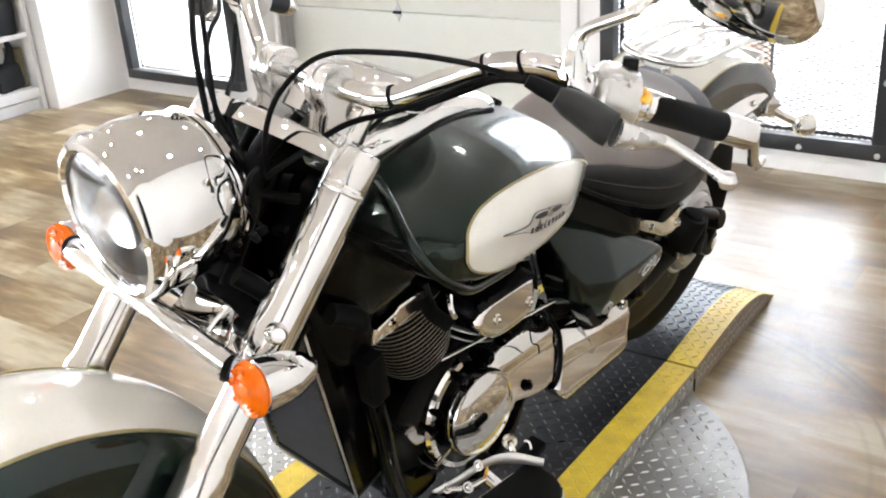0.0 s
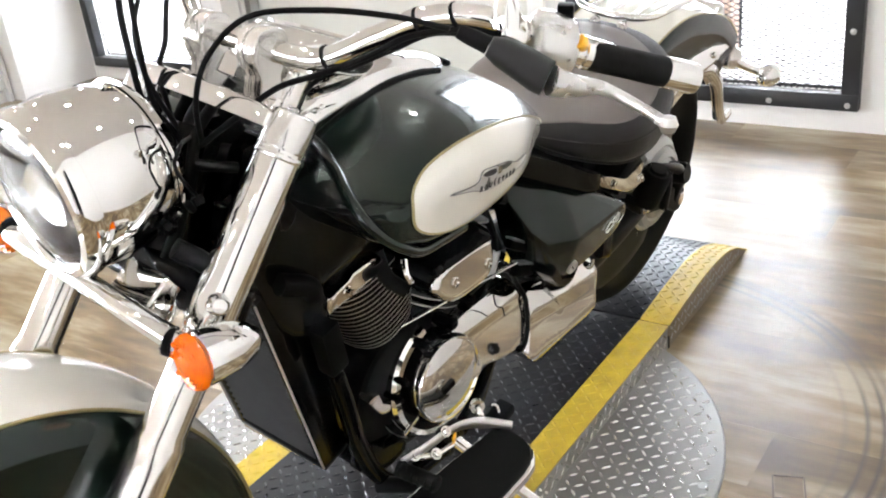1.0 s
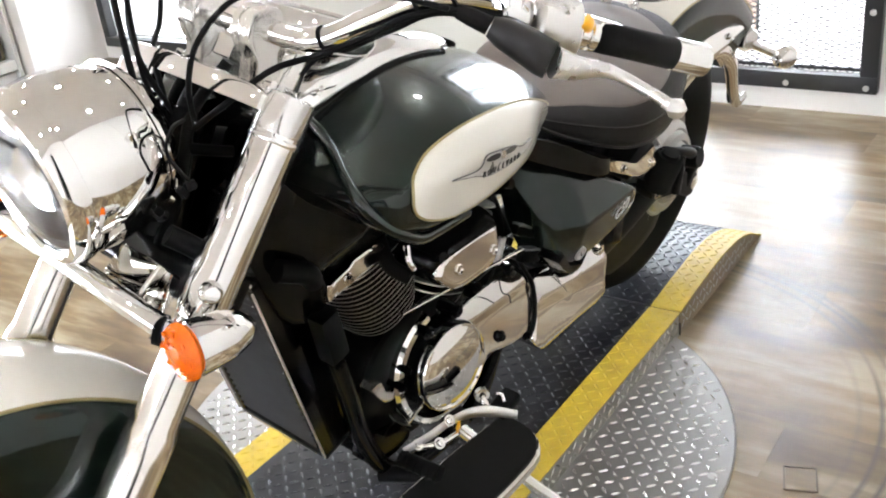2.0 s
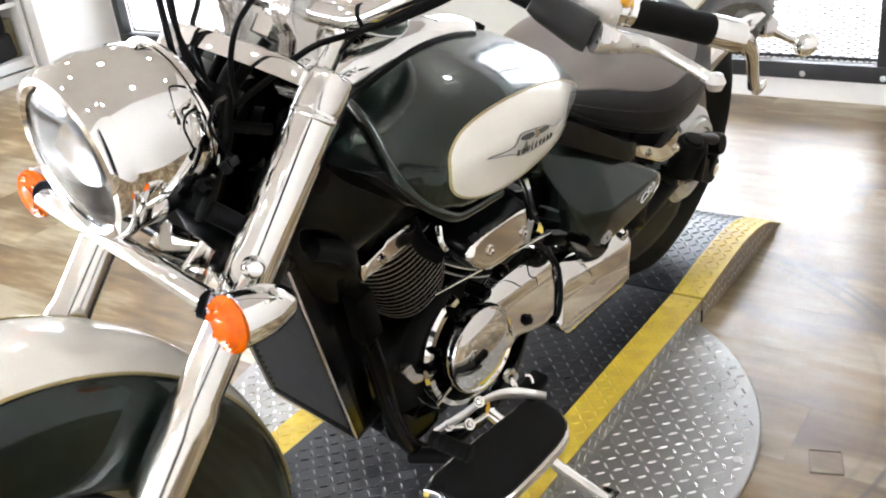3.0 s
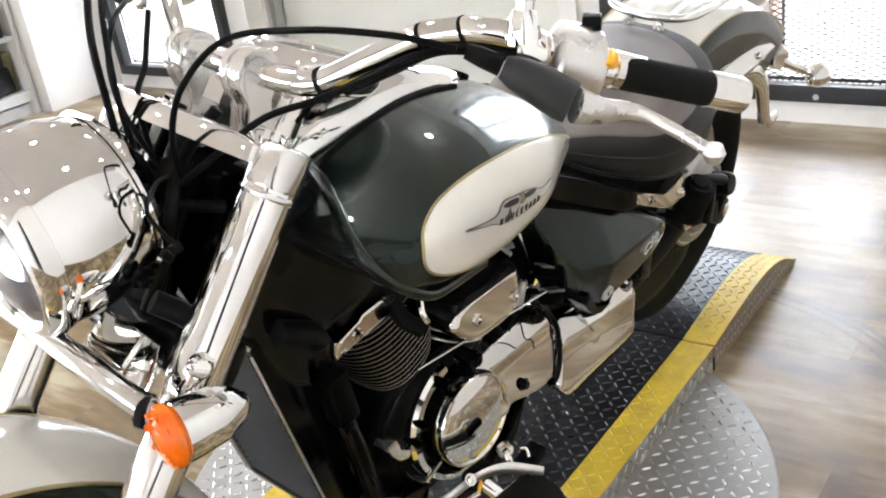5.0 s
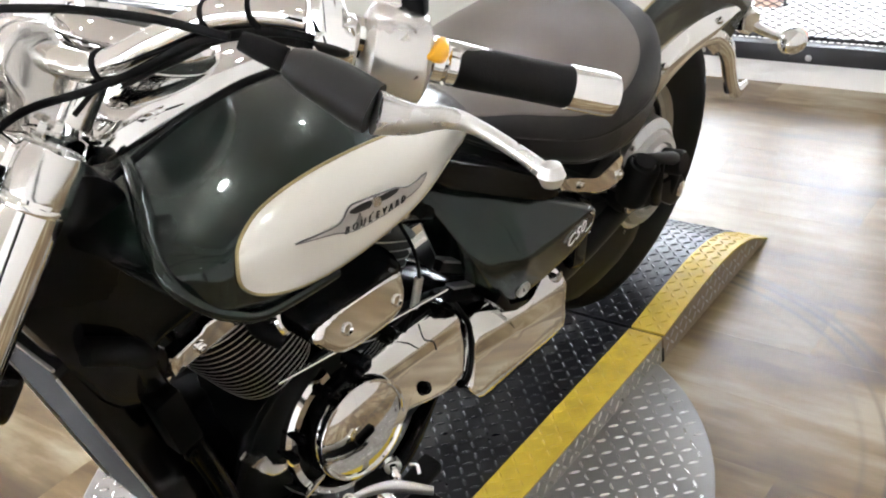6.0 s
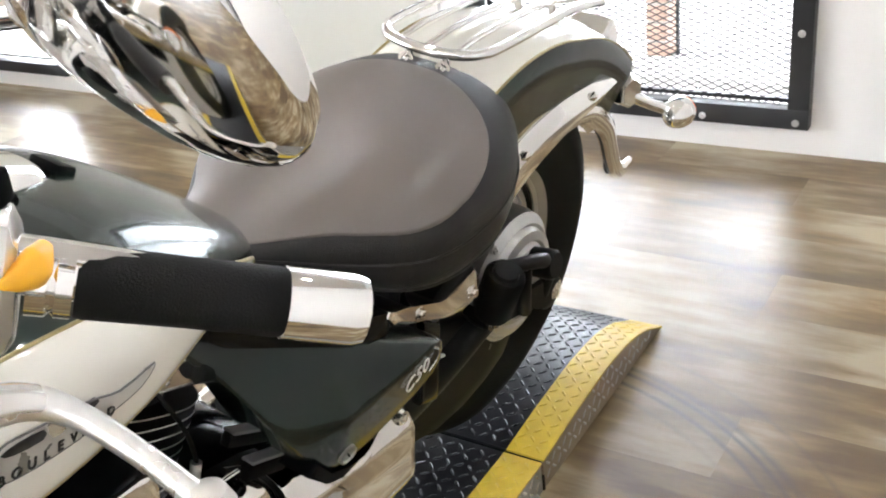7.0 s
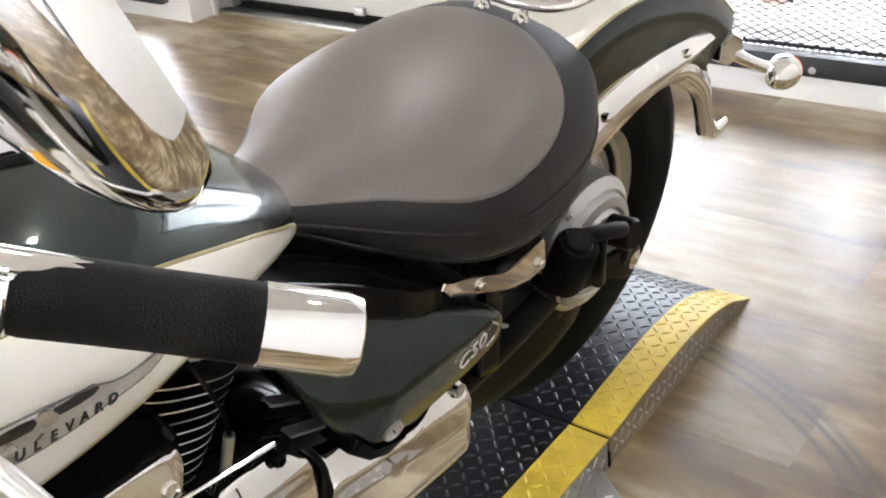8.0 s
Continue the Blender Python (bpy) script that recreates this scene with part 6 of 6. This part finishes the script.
bar = bp("indicator_bar", front(tube([(1.305, -0.165, 0.733), (1.312, -0.10, 0.738), (1.315, 0, 0.742), (1.312, 0.10, 0.735), (1.303, 0.165, 0.722)], 0.0125, 16)), CHROME, "chrome front indicator bar")
for s in (1, -1):
    o = Vector((1.290, s * 0.198, 0.705 if s > 0 else 0.727))
    ax = Vector((1, -s * 0.10, 0.02))
    shell = [(0, -0.068), (0.009, -0.066), (0.019, -0.055), (0.027, -0.034), (0.0295, -0.008), (0.030, 0.004), (0.0275, 0.006), (0, 0.006)]
    ind = bp("front_indicator", front(lathe(shell, o, ax, 40)), CHROME, "chrome bullet front indicator with an amber lens")
    bp("lens", front(lathe([(0.0285, 0.0065), (0.0308, 0.009), (0.0308, 0.014), (0.0292, 0.0175), (0.0272, 0.0165), (0.0250, 0.0200), (0.0228, 0.0185), (0.0205, 0.0215), (0.0180, 0.0200), (0.0155, 0.0228), (0.0130, 0.0212), (0.0100, 0.0236), (0, 0.0240)], o, ax, 40)), AMBER, "faceted amber lens", ind)
    bm = bmesh.new()
    for a in range(0, 360, 45):
        t = radians(a)
        for r in (0.012, 0.024):
            q = o + ax.normalized() * (0.0215 - (r / 0.036) ** 2 * 0.006) + Vector((0, math.cos(t) * r, math.sin(t) * r))
            box((0.004, 0.005, 0.005), q, (a, 0, 0), bm=bm)
    bp("lens_ribs", front(bm), AMBER, "", ind)
    bp("indicator_stem", front(tube([(1.303, s * 0.155, o.z + 0.012), (1.292, s * 0.178, o.z + 0.004), o - ax.normalized() * 0.01], [0.014, 0.011, 0.012], 14)), CHROME, "", ind)
    bp("stem_ring", front(tube([(1.304, s * 0.158, o.z + 0.012), (1.300, s * 0.164, o.z + 0.010)], 0.0165, 16)), RUBBER, "", ind)
# headlamp
HC, HX = Vector((1.321, 0.0, 0.841)), Vector((1, 0.0, -0.115)).normalized()


def lamp_lathe(prof, o, ax, n):
    """The lamp's turned pieces, at its true width and depth."""
    return lathe([(r * 0.91, h * (0.79 if h < 0 else 0.9)) for r, h in prof], o, ax, n)


buck = [(0.098, 0.0), (0.104, -0.012), (0.1075, -0.045), (0.105, -0.085), (0.095, -0.125), (0.075, -0.158), (0.045, -0.180), (0.0, -0.190)]
head = bp("headlamp", front(lamp_lathe(buck, HC, HX, 72)), CHROME, "large chrome round headlamp", sharp=50)
bp("headlamp_ring", front(lamp_lathe([(0.100, -0.014), (0.1065, -0.010), (0.108, 0.0), (0.1055, 0.010), (0.100, 0.018), (0.092, 0.020), (0.087, 0.016), (0.087, 0.012), (0.095, 0.0)], HC, HX, 72)), CHROME, "bright chrome headlamp ring", head)
bp("reflector", front(lamp_lathe([(0.090, 0.012), (0.080, -0.020), (0.060, -0.048), (0.030, -0.064), (0.0, -0.068)], HC, HX, 56)), LAMP_BOWL, "bright satin lamp reflector", head, sharp=10)
bp("lens", front(lamp_lathe([(0.0885, 0.012), (0.070, 0.020), (0.040, 0.026), (0.0, 0.029), (0.0, 0.025), (0.040, 0.022), (0.070, 0.016), (0.0885, 0.008)], HC, HX, 56)), GLASS, "clear domed headlamp glass", head)
bp("back_band", front(lamp_lathe([(0.092, -0.133), (0.097, -0.136), (0.090, -0.146), (0.085, -0.143)], HC, HX, 56)), CHROME, "", head)
bp("adjuster", front(bolt((HC.x - 0.08, 0.086, HC.z - 0.040), (0, 1, -0.4), 0.008, 0.012)), BLACK_GLOSS, "", head)
bp("headlamp_stay", front(tube([(1.235, 0.085, 0.770), (1.21, 0.10, 0.745), (1.20, 0.09, 0.715)], 0.012, 12)), BLACK, "black headlamp bracket", head)
bp("lamp_wire", front(tube([(1.185, 0.070, 0.880), (1.215, 0.098, 0.888), (1.232, 0.108, 0.872), (1.222, 0.112, 0.845), (1.215, 0.112, 0.835)], 0.0022, 8)), RUBBER, "thin black wire", head)
bm = box((0.012, 0.008, 0.010), (1.214, 0.112, 0.828), (20, 10, 0), 0.002)
box((0.008, 0.008, 0.014), (1.224, 0.112, 0.824), (0, 30, 0), 0.002, bm=bm)
bp("wire_clip", front(bm), RUBBER, "", head)
bp("wire_loom", front(tube([(1.115, 0.02, 0.905), (1.138, 0.000, 0.862), (1.168, 0.030, 0.824), (1.180, 0.020, 0.775), (1.208, 0.025, 0.735), (1.225, 0.020, 0.700)], 0.0105, 12)), RUBBER, "black wiring loom")
bp("wire_loom", front(tube([(1.10, 0.04, 0.915), (1.142, 0.022, 0.866), (1.178, 0.046, 0.826), (1.196, 0.040, 0.775), (1.222, 0.040, 0.735)], 0.007, 12)), RUBBER, "")
bp("wire_loom", front(tube([(1.100, -0.03, 0.905), (1.150, -0.022, 0.850), (1.190, 0.000, 0.800), (1.205, 0.010, 0.760)], 0.008, 12)), RUBBER, "")
bp("cable_strap", front(tube([(1.172, 0.040, 0.836), (1.150, 0.055, 0.830), (1.125, 0.062, 0.822)], 0.0065, 10)), RUBBER, "black strap round the cables")
# risers and handlebar
for s in (1, -1):
    ris = [(-0.018, -0.005), (0.018, -0.005), (0.015, 0.030), (0.022, 0.048), (0.027, 0.068), (0.020, 0.086), (0.002, 0.092), (-0.018, 0.085), (-0.025, 0.067), (-0.021, 0.044), (-0.014, 0.028)]
    layers = []
    for y0, y1, k in ((-0.0062, 0.0062, 0.90), (-0.016, -0.0065, 1.0), (0.0065, 0.016, 1.0)):
        bm = plate([(1.070 + x * k - z * 0.12, 0.880 + 0.045 + (z - 0.045) * (0.5 + 0.5 * k)) for x, z in ris], y0, y1, 0.0025, None, 0.0, 3)
        bmesh.ops.transform(bm, matrix=Matrix.Translation((0, s * 0.052, 0)), verts=bm.verts)
        layers.append(front(bm))
    riser = bp("riser", layers[0], POLISHED, "polished metal handlebar riser")
    for bm in layers[1:]:
        bp("riser_flange", bm, POLISHED, "", riser)
half = [(1.055, 0.0, 0.945), (1.053, 0.05, 0.944), (1.045, 0.085, 0.938), (1.030, 0.125, 0.940), (1.003, 0.180, 0.968), (0.975, 0.230, 0.991), (0.945, 0.280, 0.993), (0.910, 0.322, 0.975), (0.850, 0.362, 0.948), (0.785, 0.407, 0.919), (0.766, 0.420, 0.911)]
full = [(x, -y, z) for x, y, z in half[:0:-1]] + half
bp("handlebar", front(tube(full, 0.0135, 18, 8)), CHROME, "wide pulled-back chrome handlebar")
for s in (1, -1):
    m = lambda q: Vector((q[0], s * q[1], q[2]))
    gi, go = m((0.858, 0.357, 0.9465)), m((0.784, 0.4079, 0.9179))
    gd = (go - gi).normalized()
    gl_ = (go - gi).length
    gname = "left_grip" if s > 0 else "right_grip"
    grip = bp(gname, front(lathe([(0, 0), (0.0165, 0), (0.0172, 0.004), (0.0168, 0.05), (0.0172, gl_ - 0.004), (0.0168, gl_), (0, gl_)], gi, gd, 32)), GRIP, "black rubber handlebar grip with a chrome end")
    bp("grip_end", front(lathe([(0.0155, -0.001), (0.0178, 0.0), (0.0180, 0.034), (0.0165, 0.040), (0.0125, 0.042), (0, 0.042)], go, gd, 32)), CHROME, "chrome grip end cap", grip)
    bp("grip_ring", front(lathe([(0.013, -0.020), (0.0175, -0.020), (0.0175, -0.012), (0.0155, -0.010), (0.0175, -0.008), (0.0175, -0.001), (0.013, -0.001)], gi, gd, 32)), CHROME, "", grip)
    # switch pod
    so = gi - gd * 0.043
    pod = [(0, -0.027), (0.022, -0.027), (0.029, -0.022), (0.031, -0.008), (0.031, 0.010), (0.029, 0.018), (0.023, 0.022), (0, 0.022)]
    bm = lathe(pod, so + Vector((0.004, 0, 0.0)), gd, 36)
    for v in bm.verts:
        v.co.z = so.z + (v.co.z - so.z) * 1.22
    sw_ = bp("switch_pod", front(bm), SILVER_PAINT, "silver switch housing")
    if s > 0:
        up = Vector((-0.25, 0.15, 1)).normalized()
        bp("dip_switch", front(box((0.017, 0.018, 0.016), so + Vector((-0.012, 0.006, 0.036)), (0, 0, 33), 0.003)), PLASTIC, "black rocker switch", sw_)
        back = Vector((-0.62, 0.62, 0.40)).normalized()
        bp("turn_switch", front(tube([so + Vector((-0.024, 0.020, 0.002)), so + Vector((-0.015, 0.027, 0.004)), so + Vector((-0.004, 0.033, 0.006)), so + Vector((0.004, 0.033, 0.006))], [0.009, 0.0095, 0.006, 0.0015], 14, flat=0.7)), YELLOW_PLASTIC, "yellow turn-signal switch", sw_)
    # lever clamp, boot and lever
    co = gi - gd * 0.095
    clamp = bp("lever_clamp", front(lathe([(0, -0.016), (0.020, -0.016), (0.023, -0.010), (0.023, 0.010), (0.020, 0.016), (0, 0.016)], co, gd, 28)), CHROME, "chrome lever clamp")
    pv = m((0.972, 0.352, 0.962))
    bm = tube([m((0.989, 0.326, 0.981)), m((0.982, 0.336, 0.975)), m((0.970, 0.352, 0.964)), m((0.961, 0.368, 0.953)), m((0.957, 0.376, 0.949))], [0.0105, 0.0155, 0.0185, 0.0195, 0.0190], 18)
    bp("lever_boot", front(bm), BOOT, "black rubber lever boot", clamp)
    bp("cable_boot", front(tube([m((1.008, 0.301, 0.996)), m((1.000, 0.312, 0.990)), m((0.990, 0.325, 0.982))], [0.007, 0.009, 0.0095], 14)), RUBBER, "", clamp)
    lev = [m((0.962, 0.384, 0.950)), m((0.940, 0.395, 0.941)), m((0.912, 0.402, 0.934)), m((0.899, 0.418, 0.927)), m((0.890, 0.445, 0.915)), m((0.884, 0.470, 0.903))]
    lever = bp("lever", front(tube(lev, [0.016, 0.012, 0.0085, 0.0062, 0.0058, 0.0064], 14, flat=0.75)), SILVER_PAINT, "polished alloy hand lever", clamp)
    bp("lever_ball", front(lathe([(0, -0.0105), (0.007, -0.008), (0.0105, 0), (0.007, 0.008), (0, 0.0105)], lev[-1] + Vector((-0.002, s * 0.004, -0.002)), (0, 0, 1), 24)), SILVER_PAINT, "", lever)
    # mirror
    base = co + Vector((0.004, 0, 0.018))
    stem = [base, base + Vector((-0.004, s * 0.006, 0.040)), m((0.925, 0.362, 1.062)), m((0.905, 0.375, 1.078)), m((0.884, 0.420, 1.088))]
    mir = bp("mirror", front(tube(stem, [0.011, 0.0075, 0.0065, 0.006, 0.007], 14)), CHROME, "chrome teardrop mirror on a bent stem")
    bp("stem_foot", front(lathe([(0, 0.030), (0.009, 0.030), (0.013, 0.022), (0.017, 0.006), (0.018, 0), (0, 0)], base - Vector((0, 0, 0.006)), (0, 0, 1), 24)), CHROME, "", mir)
    mu, mn, mw = Vector((0.0508, 0.9979, 0.0407)), Vector((0.9329, -0.0328, -0.3587)), Vector((0.3566, -0.0561, 0.9326))
    mo = Matrix.Identity(4)
    for r in range(3):
        f = s if r == 1 else 1
        mo[r][0], mo[r][1], mo[r][2], mo[r][3] = mu[r] * f, mn[r] * f, mw[r] * f, (0.8701, 0.4668, 1.0906)[r] * f
    bm = bmesh.new()
    rings = []
    for k in range(9):
        t = math.pi / 2 * k / 8
        rings.append([bm.verts.new((0.0720 * math.cos(t) * math.cos(a) * (1 if math.cos(a) > 0 else 1.17), 0.022 * math.sin(t), 0.0495 * (1 + 0.218 * math.cos(a)) * math.cos(t) * math.copysign(abs(math.sin(a)) ** 0.85, math.sin(a)))) for a in (2 * math.pi * j / 48 for j in range(48))])
    for a, b in zip(rings, rings[1:]):
        for j in range(48):
            bm.faces.new((a[j], a[(j + 1) % 48], b[(j + 1) % 48], b[j]))
    rim = [bm.verts.new((v.co.x * 0.96, -0.006, v.co.z * 0.96)) for v in rings[0]]
    for j in range(48):
        bm.faces.new((rings[0][j], rings[0][(j + 1) % 48], rim[(j + 1) % 48], rim[j]))
    bmesh.ops.remove_doubles(bm, verts=bm.verts, dist=1e-5)
    bmesh.ops.transform(bm, matrix=mo, verts=bm.verts)
    bp("mirror_shell", front(bm), CHROME, "polished chrome mirror shell", mir, sharp=60)
    bm = bmesh.new()
    bm.faces.new([bm.verts.new((0.0720 * 0.955 * math.cos(a) * (1 if math.cos(a) > 0 else 1.17), -0.0055, 0.0495 * 0.955 * (1 + 0.218 * math.cos(a)) * math.copysign(abs(math.sin(a)) ** 0.85, math.sin(a)))) for a in (2 * math.pi * j / 48 for j in range(48))])
    bmesh.ops.solidify(bm, geom=bm.faces[:], thickness=0.002)
    bmesh.ops.transform(bm, matrix=mo, verts=bm.verts)
    bp("mirror_glass", front(bm), REFLECTOR, "mirror glass", mir)

# cables: clutch and wiring loops on the left, brake hose and throttle cables on the right
for pts, r, lb in (
        ([(1.165, 0.060, 0.862), (1.172, 0.070, 0.915), (1.160, 0.085, 0.965), (1.125, 0.115, 1.005), (1.085, 0.180, 1.014), (1.045, 0.245, 1.010), (1.012, 0.294, 0.998)], 0.0038, "black clutch cable"),
        ([(1.168, 0.060, 0.862), (1.145, 0.090, 0.890), (1.105, 0.125, 0.925), (1.06, 0.150, 0.935), (1.025, 0.185, 0.952), (0.995, 0.225, 0.975), (0.955, 0.280, 0.982), (0.92, 0.32, 0.965)], 0.0042, "black wiring sleeve along the handlebar"),
        ([(1.035, 0.165, 0.938), (1.005, 0.205, 0.960), (0.975, 0.245, 0.978), (0.93, 0.305, 0.968)], 0.005, ""),
        ([(1.180, -0.02, 0.865), (1.175, -0.040, 0.92), (1.160, -0.075, 0.985), (1.125, -0.125, 1.030), (1.08, -0.185, 1.045), (1.03, -0.27, 1.02), (0.96, -0.33, 0.985)], 0.0048, "black brake hose"),
        ([(1.175, 0.0, 0.865), (1.165, -0.035, 0.92), (1.150, -0.065, 0.975), (1.12, -0.115, 1.01), (1.07, -0.19, 1.02), (0.98, -0.30, 0.995)], 0.0040, "black throttle cable"),
        ([(1.160, 0.01, 0.865), (1.165, -0.03, 0.915), (1.150, -0.07, 0.955), (1.115, -0.11, 0.985), (1.06, -0.17, 0.99), (0.98, -0.29, 0.98)], 0.0036, ""),
        ([(1.150, -0.02, 0.87), (1.135, -0.055, 0.915), (1.10, -0.09, 0.935), (1.075, -0.12, 0.955), (1.05, -0.15, 0.975)], 0.004, ""),
        ([(1.06, 0.115, 0.905), (1.045, 0.13, 0.925), (1.03, 0.145, 0.938)], 0.003, "")):
    bp("cable", front(tube(pts, r * 0.85, 10, 8)), RUBBER, lb)
for x, y, z in ((1.030, 0.125, 0.940), (0.980, 0.221, 0.987), (0.960, 0.256, 0.994)):
    bp("cable_tie", front(lathe([(0.0138, -0.002), (0.0152, -0.002), (0.0152, 0.002), (0.0138, 0.002), (0.0138, -0.002)], (x, y, z), (-0.4, 0.85, 0.35), 20)), RUBBER, "black cable tie")

# planks of the floor, with narrow joints
PL, PW = 1.22, 0.182
pm = None
i = 0
x = WX - 0.02
while x < EX1 + 0.1:
    y = EY0 - 0.3 + (i * 0.43) % PL - PL / 2
    while y < EY1 + 0.04:
        a, b = max(y, EY0 - 0.04), min(y + PL, EY1 + 0.04)
        if b - a > 0.03:
            if pm is None or b - a < PL - 0.001:
                ob = part("plank", box((PW - 0.0002, b - a - 0.0002, 0.010), (0, 0, -0.005)), PLANK, floor)
                pm = ob.data if b - a > PL - 0.001 else pm
            else:
                ob = new("plank", pm)
                ob.parent = floor
            ob.location = (x + PW / 2, (a + b) / 2, 0.0)
        y += PL
    x += PW
    i += 1
